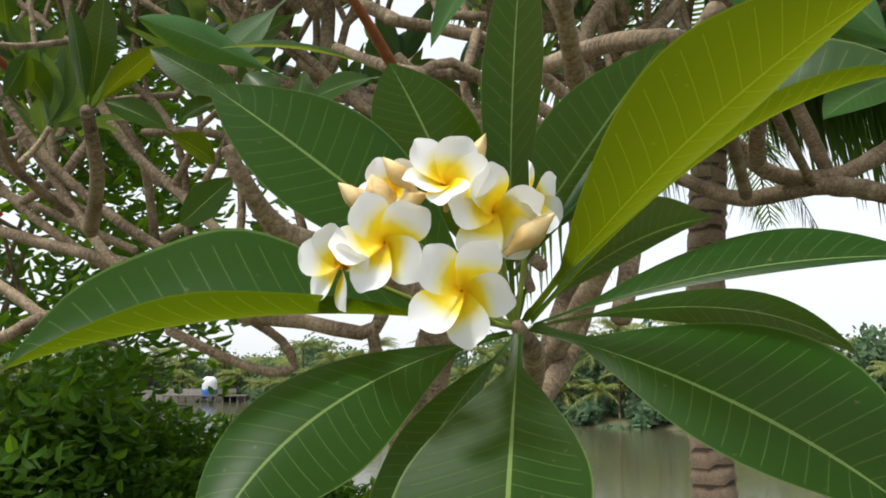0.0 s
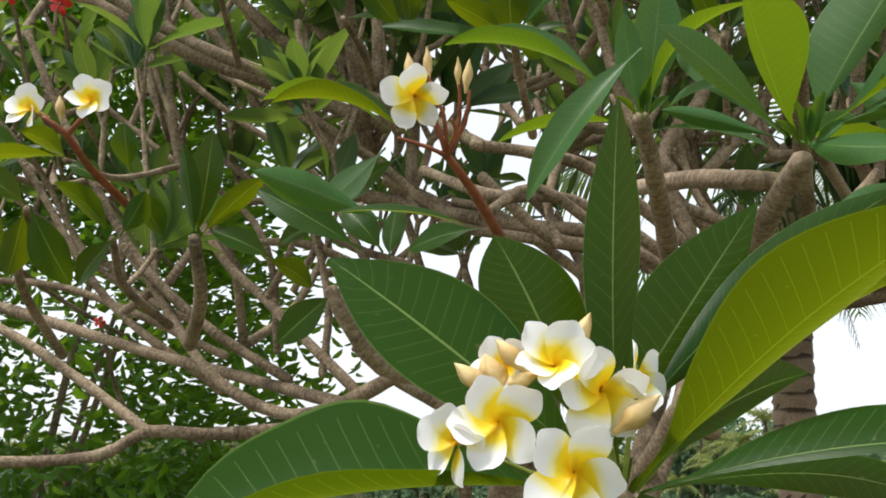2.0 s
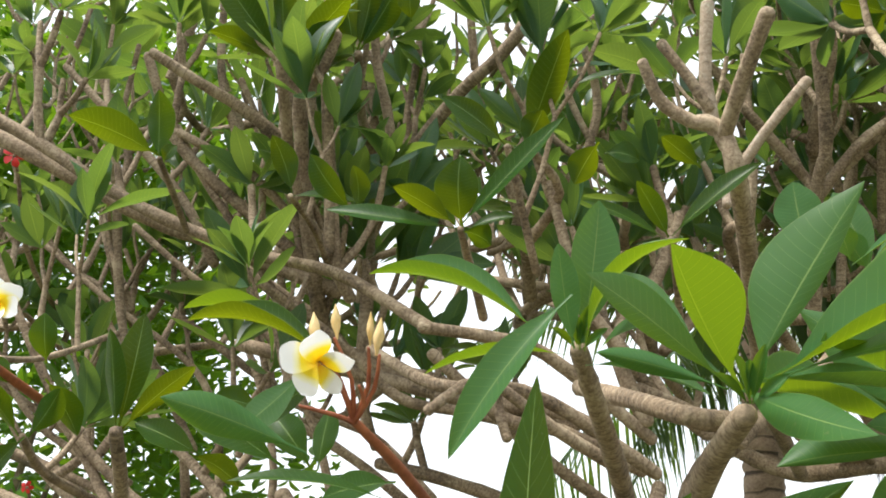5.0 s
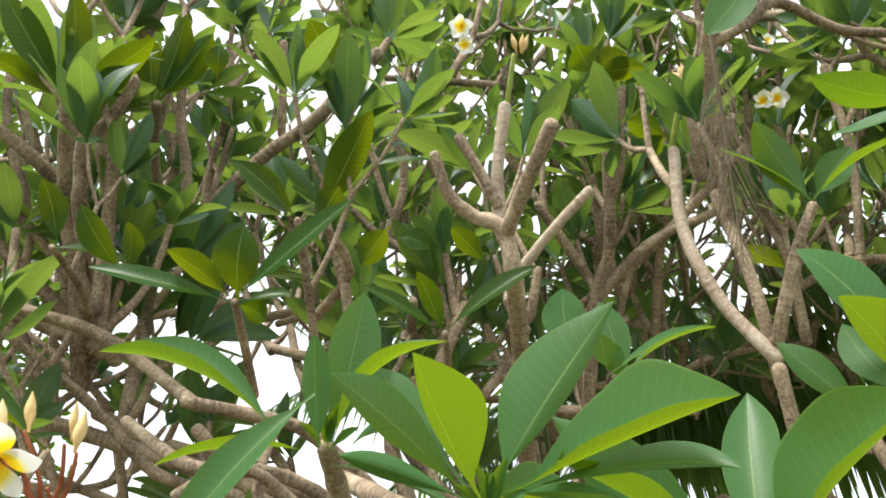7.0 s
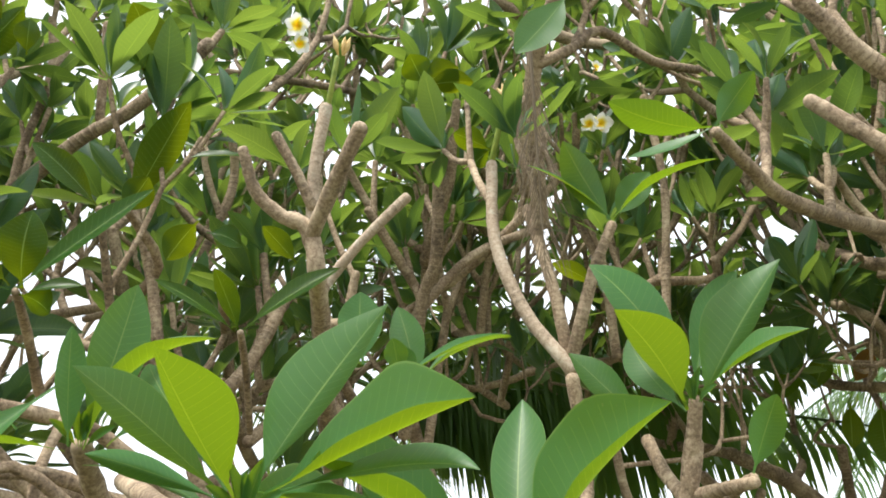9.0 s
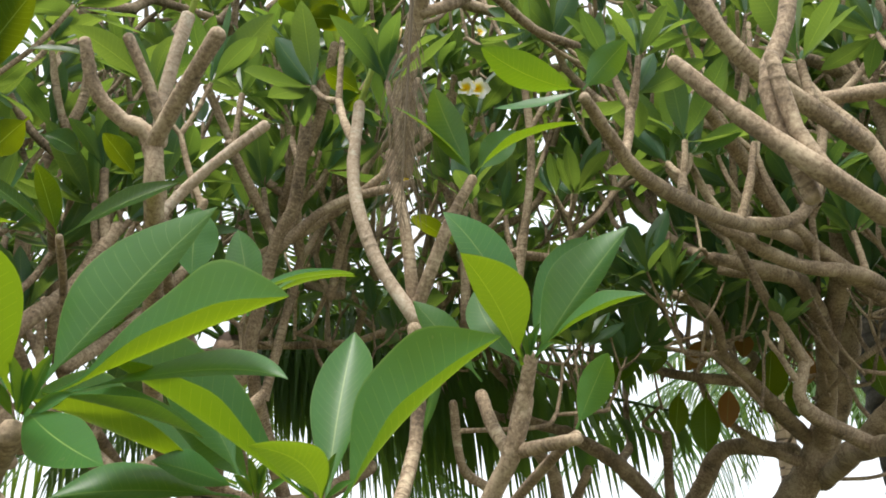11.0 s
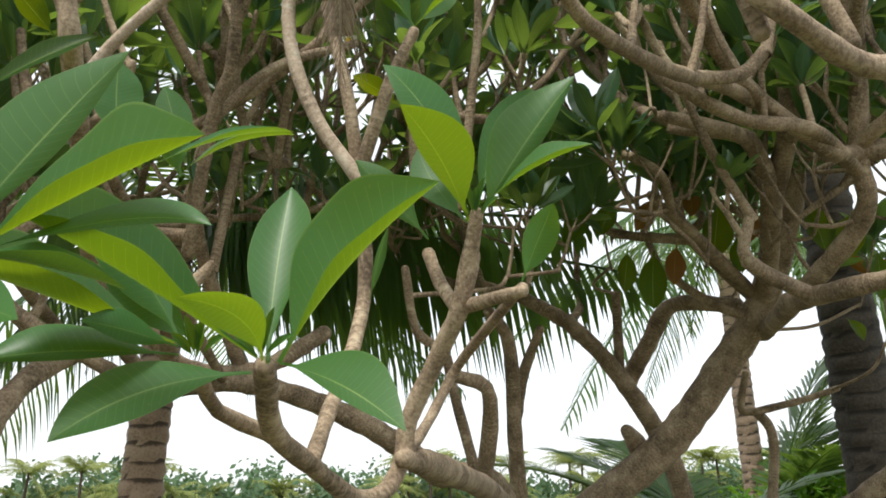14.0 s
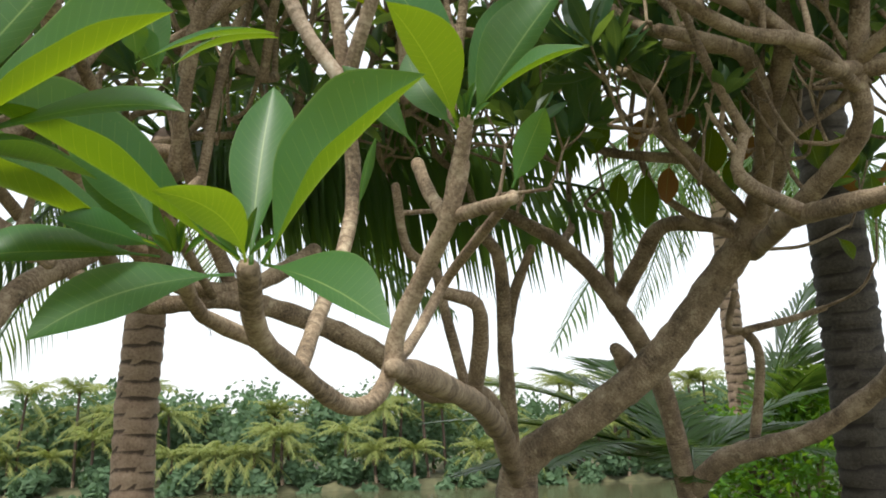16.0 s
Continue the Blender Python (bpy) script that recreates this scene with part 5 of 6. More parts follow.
leaf(tree_middle, (-0.229, 1.432, 2.473), (-0.234, 1.392, 2.552), (0.43, 0.66, 0.61), 0.050, 0.008, 0.3)
leaf(tree_middle, (0.305, 1.191, 2.313), (0.254, 1.157, 2.398), (0.41, 0.6, 0.69), 0.039, 0.006, 0.3)
leaf(tree_middle, (0.314, 1.216, 2.328), (0.445, 1.144, 2.423), (-0.49, -0.76, 0.43), 0.046, 0.007, 0.3)
leaf(tree_middle, (0.3, 1.192, 2.313), (0.173, 1.182, 2.377), (-0.17, -0.84, 0.51), 0.030, 0.004, 0.3)
leaf(tree_middle, (0.42, 1.393, 2.544), (0.348, 1.376, 2.602), (0.08, 0.51, 0.86), 0.048, 0.007, 0.3)
leaf(tree_middle, (0.325, 1.408, 2.769), (0.202, 1.435, 2.758), (-0.16, -0.76, 0.63), 0.036, 0.005, 0.3)
leaf(tree_middle, (0.103, 1.551, 2.679), (0.188, 1.428, 2.887), (-0.22, 0.69, 0.69), 0.084, 0.013, 0.3)
leaf(tree_middle, (0.091, 1.626, 3.089), (0.033, 1.565, 3.225), (0.32, 0.64, 0.7), 0.105, 0.016, 0.3)
leaf(tree_middle, (0.105, 1.549, 3.013), (0.021, 1.539, 3.061), (-0.17, -0.84, 0.51), 0.041, 0.006, 0.3)
leaf(tree_middle, (0.097, 1.509, 2.652), (0.134, 1.468, 2.719), (0.33, 0.61, 0.72), 0.068, 0.010, 0.3)
leaf(tree_middle, (0.257, 1.492, 2.63), (0.326, 1.489, 2.611), (-0.19, -0.95, 0.23), 0.057, 0.009, 0.3)
leaf(tree_middle, (0.234, 1.396, 2.602), (0.189, 1.44, 2.534), (0.08, 0.51, 0.86), 0.064, 0.010, 0.3)
leaf(tree_middle, (1.16, 1.536, 2.674), (1.042, 1.535, 2.717), (0.05, 0.38, 0.92), 0.051, 0.008, 0.3)
leaf(tree_middle, (0.894, 1.53, 2.998), (0.798, 1.532, 3.026), (0.09, 0.59, 0.8), 0.067, 0.010, 0.3)
leaf(tree_middle, (0.894, 1.53, 2.998), (0.858, 1.555, 2.961), (0.09, 0.59, 0.8), 0.060, 0.009, 0.3)
leaf(tree_middle, (0.738, 1.572, 3.19), (0.69, 1.548, 3.252), (0.09, 0.59, 0.8), 0.084, 0.013, 0.3)
leaf(tree_middle, (0.738, 1.572, 3.19), (0.816, 1.534, 3.236), (0.31, 0.53, 0.79), 0.084, 0.013, 0.3)
leaf(tree_middle, (0.739, 1.575, 3.184), (0.861, 1.542, 3.205), (0.28, 0.46, 0.84), 0.070, 0.011, 0.3)
leaf(tree_left, (-0.807, 1.004, 2.027), (-0.754, 1.043, 1.925), (0.12, -0.93, 0.34), 0.072, 0.011, 0.3)
leaf(tree_left, (-0.76, 1.116, 2.025), (-0.703, 1.159, 1.91), (-0.09, -0.96, 0.25), 0.063, 0.009, 0.3)
leaf(tree_left, (-0.655, 1.191, 1.996), (-0.719, 1.207, 1.92), (0.11, -0.88, 0.47), 0.054, 0.008, 0.3)
leaf(tree_left, (-0.809, 1.147, 1.908), (-0.896, 1.143, 1.887), (0.09, -0.65, 0.75), 0.037, 0.005, 0.3)
leaf(tree_left, (-0.664, 1.189, 1.997), (-0.75, 1.154, 2.076), (-0.06, 0.53, 0.85), 0.056, 0.008, 0.3)
leaf(tree_left, (-0.65, 1.191, 1.997), (-0.607, 1.175, 2.066), (0.24, 0.78, 0.58), 0.045, 0.007, 0.3)
leaf(tree_left, (-0.764, 1.116, 2.025), (-0.844, 1.089, 2.079), (0.11, -0.84, 0.53), 0.052, 0.008, 0.3)
leaf(tree_left, (-0.769, 1.117, 2.021), (-0.799, 1.144, 1.921), (-0.07, 0.65, 0.76), 0.052, 0.008, 0.3)
leaf(tree_left, (-0.809, 0.974, 2.462), (-0.836, 0.99, 2.399), (0.12, -0.99, 0.12), 0.061, 0.009, 0.3)
leaf(tree_left, (-0.576, 1.299, 2.523), (-0.738, 1.26, 2.586), (-0.06, 0.53, 0.85), 0.080, 0.012, 0.3)
leaf(tree_left, (-0.576, 1.301, 2.518), (-0.579, 1.262, 2.641), (0.11, 0.87, 0.48), 0.059, 0.009, 0.3)
leaf(tree_left, (-0.566, 1.304, 2.512), (-0.543, 1.297, 2.543), (0.12, -0.99, 0.12), 0.032, 0.005, 0.3)
leaf(tree_left, (-0.767, 1.093, 2.097), (-0.831, 1.072, 2.139), (0.12, -0.91, 0.4), 0.039, 0.006, 0.3)
leaf(tree_left, (-0.765, 1.079, 2.144), (-0.796, 1.062, 2.183), (0.11, 0.81, 0.57), 0.028, 0.004, 0.3)
leaf(tree_left, (-0.701, 1.102, 2.093), (-0.771, 1.081, 2.133), (-0.05, 0.46, 0.89), 0.052, 0.008, 0.3)
leaf(tree_left, (-0.654, 1.208, 2.111), (-0.66, 1.184, 2.186), (0.12, -0.99, 0.02), 0.045, 0.007, 0.3)
leaf(tree_left, (-0.705, 1.104, 2.087), (-0.654, 1.118, 2.061), (0.1, -0.79, 0.6), 0.044, 0.007, 0.3)
leaf(tree_left, (-0.655, 1.214, 2.089), (-0.603, 1.246, 2.008), (-0.07, 0.6, 0.8), 0.056, 0.008, 0.3)
leaf(tree_left, (-0.679, 1.056, 2.08), (-0.821, 1.041, 2.073), (-0.01, 0.16, 0.99), 0.046, 0.007, 0.3)
leaf(tree_left, (-0.383, 1.458, 2.091), (-0.47, 1.46, 2.051), (0.12, -0.91, 0.4), 0.048, 0.007, 0.3)
leaf(tree_left, (-0.383, 1.456, 2.096), (-0.467, 1.441, 2.112), (0.12, -0.96, 0.25), 0.054, 0.008, 0.3)
leaf(tree_left, (-0.364, 1.435, 2.507), (-0.228, 1.453, 2.501), (0.1, -0.75, 0.65), 0.046, 0.007, 0.3)
leaf(tree_left, (-0.382, 1.523, 2.555), (-0.425, 1.482, 2.671), (0.14, 0.79, 0.6), 0.060, 0.009, 0.3)
leaf(tree_near, (0.05, 0.581, 1.633), (0.042, 0.568, 1.657), (0.64, -0.77, 0.1), 0.008, 0.001, 0.6)
leaf(tree_near, (0.052, 0.581, 1.633), (0.057, 0.567, 1.659), (-0.52, -0.85, 0.08), 0.008, 0.001, 0.6)
leaf(tree_near, (0.051, 0.581, 1.633), (0.05, 0.568, 1.653), (0.1, 0.96, 0.25), 0.008, 0.001, 0.6)
leaf(tree_near, (0.049, 0.581, 1.633), (0.034, 0.569, 1.647), (0.23, -0.78, 0.58), 0.008, 0.001, 0.6)
leaf(tree_near, (0.053, 0.581, 1.633), (0.067, 0.569, 1.646), (-0.21, -0.74, 0.64), 0.008, 0.001, 0.6)
leaf(tree_near, (0.281, 0.807, 1.976), (0.26, 0.776, 2.023), (0.65, -0.76, -0.07), 0.018, 0.001, 0.6, leaf_lit)
leaf(tree_near, (0.284, 0.807, 1.976), (0.293, 0.774, 2.028), (-0.5, -0.85, -0.15), 0.018, 0.001, 0.6, leaf_lit)
leaf(tree_near, (0.282, 0.807, 1.976), (0.278, 0.78, 2.014), (0.08, 0.87, 0.48), 0.018, 0.001, 0.6, leaf_lit)
leaf(tree_near, (0.279, 0.807, 1.976), (0.243, 0.785, 2.001), (0.23, -0.9, 0.37), 0.018, 0.001, 0.6, leaf_lit)
leaf(tree_near, (0.286, 0.807, 1.976), (0.317, 0.787, 2.001), (-0.22, -0.88, 0.43), 0.018, 0.001, 0.6, leaf_lit)
leaf(tree_near, (0.126, 0.9, 2.055), (0.11, 0.872, 2.094), (0.65, -0.76, -0.07), 0.015, 0.001, 0.6, leaf_lit)
leaf(tree_near, (0.129, 0.9, 2.055), (0.138, 0.871, 2.099), (-0.5, -0.85, -0.15), 0.015, 0.001, 0.6, leaf_lit)
leaf(tree_near, (0.128, 0.9, 2.055), (0.126, 0.876, 2.086), (0.08, 0.87, 0.48), 0.015, 0.001, 0.6, leaf_lit)
leaf(tree_near, (0.124, 0.9, 2.055), (0.095, 0.88, 2.075), (0.23, -0.9, 0.37), 0.015, 0.001, 0.6, leaf_lit)
leaf(tree_near, (0.131, 0.9, 2.055), (0.159, 0.881, 2.075), (-0.22, -0.88, 0.43), 0.015, 0.001, 0.6, leaf_lit)
leaf(tree_right, (0.571, 0.836, 1.942), (0.548, 0.822, 1.984), (0.09, -1, -0.02), 0.014, 0.001, 0.6, leaf_lit)
leaf(tree_right, (0.573, 0.834, 1.942), (0.572, 0.804, 1.987), (-0.91, -0.42, -0.01), 0.014, 0.001, 0.6, leaf_lit)
leaf(tree_right, (0.572, 0.835, 1.942), (0.562, 0.814, 1.975), (0.61, 0.7, 0.37), 0.014, 0.001, 0.6, leaf_lit)
leaf(tree_right, (0.570, 0.837, 1.942), (0.538, 0.835, 1.966), (-0.28, -0.84, 0.47), 0.014, 0.001, 0.6, leaf_lit)
leaf(tree_right, (0.574, 0.834, 1.942), (0.591, 0.799, 1.961), (-0.62, -0.56, 0.54), 0.014, 0.001, 0.6, leaf_lit)
leaf(tree_right, (0.977, 1.018, 2.218), (0.949, 1.003, 2.265), (0.09, -1, -0.02), 0.017, 0.001, 0.6, leaf_lit)
leaf(tree_right, (0.980, 1.016, 2.218), (0.976, 0.983, 2.269), (-0.91, -0.42, -0.01), 0.017, 0.001, 0.6, leaf_lit)
leaf(tree_right, (0.979, 1.017, 2.218), (0.966, 0.996, 2.255), (0.61, 0.7, 0.37), 0.017, 0.001, 0.6, leaf_lit)
leaf(tree_right, (0.974, 1.020, 2.218), (0.937, 1.018, 2.244), (-0.28, -0.84, 0.47), 0.017, 0.001, 0.6, leaf_lit)
leaf(tree_right, (0.983, 1.014, 2.218), (0.998, 0.977, 2.240), (-0.62, -0.56, 0.54), 0.017, 0.001, 0.6, leaf_lit)
leaf(tree_right, (0.521, 0.880, 1.946), (0.503, 0.867, 1.984), (0.09, -1, -0.02), 0.014, 0.001, 0.6, leaf_lit)
leaf(tree_right, (0.523, 0.879, 1.946), (0.522, 0.852, 1.987), (-0.91, -0.42, -0.01), 0.014, 0.001, 0.6, leaf_lit)
leaf(tree_right, (0.522, 0.880, 1.946), (0.514, 0.861, 1.976), (0.61, 0.7, 0.37), 0.014, 0.001, 0.6, leaf_lit)
leaf(tree_right, (0.520, 0.882, 1.946), (0.494, 0.878, 1.967), (-0.28, -0.84, 0.47), 0.014, 0.001, 0.6, leaf_lit)
leaf(tree_right, (0.526, 0.878, 1.946), (0.541, 0.847, 1.964), (-0.62, -0.56, 0.54), 0.014, 0.001, 0.6, leaf_lit)
leaf(tree_right, (2.956, 2.354, 3.058), (2.858, 2.4, 2.903), (-0.38, -0.93, 0), 0.086, 0.010, 0.3, leaf_old)
leaf(tree_right, (3.081, 2.258, 3.09), (3.048, 2.254, 2.955), (-0.73, -0.68, -0.09), 0.081, 0.010, 0.3, leaf_old)
leaf(tree_right, (3.292, 2.129, 3.024), (3.262, 2.134, 2.844), (-0.28, -0.96, -0.1), 0.086, 0.010, 0.3, leaf_old)
leaf(tree_right, (3.045, 2.344, 2.855), (3.009, 2.353, 2.673), (-0.57, -0.82, -0.1), 0.096, 0.010, 0.3, leaf_old)
leaf(tree_right, (3.119, 2.202, 3.206), (3.151, 2.129, 3.161), (-0.46, -0.7, 0.54), 0.062, 0.010, 0.3, leaf_old)
leaf(tree_right, (2.874, 2.467, 2.837), (2.84, 2.478, 2.648), (-0.37, -0.92, -0.1), 0.096, 0.010, 0.3)
leaf(tree_right, (2.968, 2.403, 2.834), (2.949, 2.421, 2.575), (-0.73, -0.68, -0.09), 0.125, 0.010, 0.3)
leaf(tree_right, (3.181, 2.205, 3.028), (3.14, 2.236, 2.778), (-0.38, -0.93, 0), 0.149, 0.010, 0.3)
leaf(tree_right, (3.25, 2.194, 2.884), (3.244, 2.179, 2.717), (-0.73, -0.68, -0.09), 0.096, 0.010, 0.3)
leaf(tree_right, (2.713, 2.511, 3.101), (2.614, 2.582, 2.852), (-0.28, -0.96, 0), 0.120, 0.010, 0.3)
leaf(tree_right, (2.808, 2.458, 3.051), (2.729, 2.494, 2.884), (-0.79, -0.61, 0.02), 0.101, 0.010, 0.3)
leaf(tree_right, (2.993, 2.27, 3.28), (2.937, 2.306, 3.051), (-0.38, -0.92, 0.1), 0.120, 0.010, 0.3)
leaf(tree_right, (2.814, 2.393, 3.286), (2.921, 2.276, 3.214), (-0.49, -0.73, 0.48), 0.115, 0.010, 0.3)
leaf(tree_right, (3.042, 2.261, 3.185), (2.871, 2.334, 3.123), (-0.49, -0.73, 0.48), 0.108, 0.010, 0.3)
leaf(tree_right, (3.662, 1.999, 2.531), (3.683, 1.949, 2.425), (-0.35, -0.92, 0.14), 0.067, 0.010, 0.3)
leaf(tree_right, (3.494, 1.987, 3.03), (3.528, 1.96, 2.801), (-0.47, -0.88, 0.01), 0.144, 0.010, 0.3)
leaf(tree_right, (3.657, 1.887, 2.978), (3.592, 1.928, 2.753), (-0.73, -0.69, 0.01), 0.144, 0.010, 0.3)
leaf(tree_right, (3.753, 1.863, 2.81), (3.735, 1.871, 2.586), (-0.38, -0.93, 0), 0.132, 0.010, 0.3)
flower(tree_near, (0.011, 0.497, 1.649), (-0.05, -0.98, -0.16), 0.066, -13, 0.32)
flower(tree_near, (-0.036, 0.514, 1.68), (-0.1, -0.99, -0.05), 0.066, 30, 0.36)
flower(tree_near, (0.002, 0.518, 1.717), (0, -0.93, 0.36), 0.064, 50, 0.66)
flower(tree_near, (0.031, 0.521, 1.701), (0.15, -0.95, -0.29), 0.067, 20, 0.42)
flower(tree_near, (-0.063, 0.526, 1.668), (-0.62, -0.75, -0.22), 0.059, 0, 0.4)
bud(tree_near, (0.016, 0.543, 1.728), (0.028, 0.538, 1.757), 0.0060)
flower(tree_near, (0.054, 0.538, 1.710), (0.80, -0.58, 0.10), 0.055, 40, 0.5)
flower(tree_near, (-0.031, 0.539, 1.716), (-0.3, -0.91, 0.27), 0.052, 35, 0.55)
bud(tree_near, (-0.016, 0.519, 1.712), (-0.038, 0.516, 1.735), 0.0067)
bud(tree_near, (-0.043, 0.521, 1.7), (-0.066, 0.518, 1.719), 0.0067)
bud(tree_near, (0.038, 0.515, 1.673), (0.069, 0.511, 1.698), 0.0080)
bud(tree_near, (-0.041, 0.53, 1.706), (-0.047, 0.527, 1.725), 0.0054)
bud(tree_near, (-0.03, 0.52, 1.705), (-0.009, 0.519, 1.712), 0.0057)
bud(tree_near, (-0.03, 0.53, 1.70), (-0.046, 0.524, 1.726), 0.0075)
flower(tree_near, (-0.112, 0.635, 1.970), (0.02, -0.72, -0.69), 0.060, 12, 0.20)
bud(tree_near, (-0.116, 0.642, 1.983), (-0.119, 0.635, 2.012), 0.0046)
bud(tree_near, (-0.101, 0.652, 1.993), (-0.103, 0.644, 2.022), 0.0041)
bud(tree_near, (-0.068, 0.658, 1.981), (-0.064, 0.65, 2.012), 0.0046)
bud(tree_near, (-0.076, 0.675, 1.994), (-0.076, 0.667, 2.023), 0.0032)
flower(tree_near, (-0.678, 0.961, 2.113), (-0.22, -0.97, -0.04), 0.069, 10, 0.5)
flower(tree_near, (-0.597, 0.965, 2.125), (0.29, -0.95, 0.06), 0.069, 40, 0.5)
flower(tree_near, (-0.8, 0.989, 2.051), (0.13, -0.99, -0.09), 0.056, 25, 0.5)
flower(tree_near, (-0.813, 1.029, 2.086), (0.33, -0.91, 0.24), 0.050, 5, 0.5)
bud(tree_near, (-0.639, 0.968, 2.099), (-0.64, 0.959, 2.132), 0.0062)
flower(tree_right, (0.432, 1.733, 3.424), (-0.13, -0.76, -0.64), 0.074, 20, 0.6)
flower(tree_right, (1.45, 1.881, 3.449), (-0.18, -0.95, -0.25), 0.087, 5, 0.6)
flower(tree_right, (1.416, 1.889, 3.445), (-0.47, -0.85, -0.24), 0.070, 5, 0.6)
flower(tree_right, (1.409, 1.805, 3.609), (-0.19, -0.98, 0.09), 0.052, 5, 0.6)
flower(tree_right, (1.304, 2.061, 3.152), (-0.18, -0.95, -0.25), 0.059, 35, 0.6)
flower(tree_right, (0.444, 1.754, 3.38), (0.18, -0.78, -0.6), 0.062, 50, 0.6)
bud(tree_right, (0.856, 1.35, 3.005), (0.827, 1.343, 3.03), 0.0074)
bud(tree_right, (0.864, 1.349, 3.005), (0.843, 1.331, 3.047), 0.0074)
bud(tree_right, (0.871, 1.347, 3.005), (0.866, 1.319, 3.062), 0.0074)
bud(tree_right, (0.878, 1.346, 3.005), (0.886, 1.323, 3.046), 0.0074)
bud(tree_right, (0.856, 1.35, 3.005), (0.838, 1.335, 3.041), 0.0074)
bud(tree_right, (0.426, 1.169, 2.866), (0.412, 1.154, 2.898), 0.0052)
bud(tree_right, (0.433, 1.167, 2.866), (0.433, 1.15, 2.898), 0.0052)
bud(tree_right, (0.436, 1.167, 2.866), (0.443, 1.149, 2.898), 0.0052)

# trunks down to the ground
limb(tree_right, (TRUNK_R[:2] + (-0.1,), (TRUNK_R[0] + 0.03, TRUNK_R[1], 0.6), TRUNK_R), 0.11, 0.085, "trunk")
limb(tree_left, (TRUNK_L[:2] + (-0.1,), (TRUNK_L[0] - 0.05, TRUNK_L[1], 0.7), TRUNK_L, (TRUNK_L[0] + 0.1, TRUNK_L[1] - 0.2, 1.75)), 0.09, 0.05, "trunk")
limb(tree_near, ((NEAR_FOOT[0], NEAR_FOOT[1], -0.1), (NEAR_FOOT[0] + 0.03, NEAR_FOOT[1], 0.8), NEAR_FOOT), 0.06, 0.036, "trunk")


# crowns: forking boughs over and behind the limbs, on rising limbs from each trunk
def ring_point(bearing, distance, elevation):
    a, e = radians(bearing), radians(elevation)
    return Vector((0.15 - distance * math.sin(a), distance * math.cos(a), 1.7 + distance * math.tan(e)))


def crown(tree, n, bearings, distances, elevations, seed, size=0.19, levels=3, leafy=8):
    """Boughs over a sector of the plan, each on a rising limb from the nearest wood below it."""
    rng = random.Random(seed)
    for k in range(n):
        p = ring_point(bearings[0] + (bearings[1] - bearings[0]) * (k + rng.random()) / n, rng.uniform(*distances), rng.uniform(*elevations))
        held = [q for q in wood[tree] if q[0].y > 1.1 or q[0].x > 1.2]
        root, rad = min(held, key=lambda q: (q[0] - p).length + (1.6 if levels > 1 else 0.2) * max(0, q[0].z - p.z + 0.15) + 0.3 * rng.random())
        way = p - root
        m = root.lerp(p, 0.55) + Vector((rng.uniform(-.12, .12), rng.uniform(-.12, .12), -0.10 * way.length))
        limb(tree, (tuple(root), tuple(m), tuple(p)), min(rad, 0.028 if levels > 1 else 0.009), 0.017 if levels > 1 else 0.007)
        out = Vector((way.x, way.y, 0))
        d = out.normalized() * 0.45 + Vector((rng.uniform(-.4, .4), rng.uniform(-.2, .4), 1.0))
        bough(tree, p - d.normalized() * 0.02, d, rng.uniform(0.32, 0.48) * (1 if levels > 1 else 0.5), 0.017 if levels > 1 else 0.007, levels, rng.random(), leafy, size)


def shoots(tree, n, seed, low, size=0.19):
    """Short leafy shoots along the limbs."""
    rng = random.Random(seed)
    made, taken = 0, []
    spots = wood[tree][:]
    rng.shuffle(spots)
    for p, rad in spots:
        b, e = bearing_of(p)
        if made == n or (p - Vector((0.15, 0, 1.7))).length < 1.75 or e < low(b) or any((p - q).length < 0.12 for q in taken):
            continue
        taken.append(p)
        d = Vector((rng.uniform(-.7, .7), rng.uniform(-.6, .6), 1.0))
        bough(tree, p, d, rng.uniform(0.10, 0.24), min(rad * 0.8, 0.012), rng.choice((0, 1, 1)), rng.random(), 9, size, 0.5)
        made += 1


crown(tree_left, 8, (36, 8), (2.6, 4.2), (10, 18), 5)
crown(tree_left, 8, (46, 0), (3.4, 5.5), (16, 28), 6)
crown(tree_left, 6, (46, -4), (2.4, 3.4), (26, 38), 16)
crown(tree_right, 12, (4, -24), (2.5, 4.0), (17, 25), 7)
crown(tree_right, 11, (0, -32), (3.2, 5.2), (19, 32), 8)
crown(tree_right, 5, (2, -30), (2.2, 3.2), (32, 42), 17)
crown(tree_right, 10, (8, -34), (2.8, 4.6), (36, 47), 31)
crown(tree_right, 12, (-24, -62), (2.8, 4.4), (18, 28), 9)
crown(tree_right, 13, (-24, -66), (3.8, 5.8), (15, 27), 10)
crown(tree_right, 7, (-26, -66), (2.4, 3.4), (29, 40), 18)
crown(tree_right, 28, (-31, -60), (2.9, 4.6), (16, 21), 19, 0.20, 1, 10)
crown(tree_right, 16, (-48, -78), (2.6, 4.8), (17, 29), 21)
crown(tree_right, 12, (-40, -84), (2.2, 4.0), (27, 42), 23)
crown(tree_right, 38, (-40, -80), (3.1, 4.8), (15, 26), 22, 0.21, 1, 11)
crown(tree_right, 7, (-16, -34), (2.8, 4.2), (18, 22), 20, 0.18, 1, 9)
crown(tree_right, 26, (-60, -84), (3.4, 5.0), (9, 24), 25, 0.22, 1, 11)
shoots(tree_left, 62, 3, lambda b: 9 if b > 0 else 12, 0.17)
shoots(tree_right, 290, 4, lambda b: 17)
for t in (tree_left, tree_right):
    dress(t)

# a dry palm frond caught in the crown
caught = thing("dry_palm_frond", (0.831, 1.181, 3.007), "dry grey palm frond caught hanging in the branches", "palm frond")
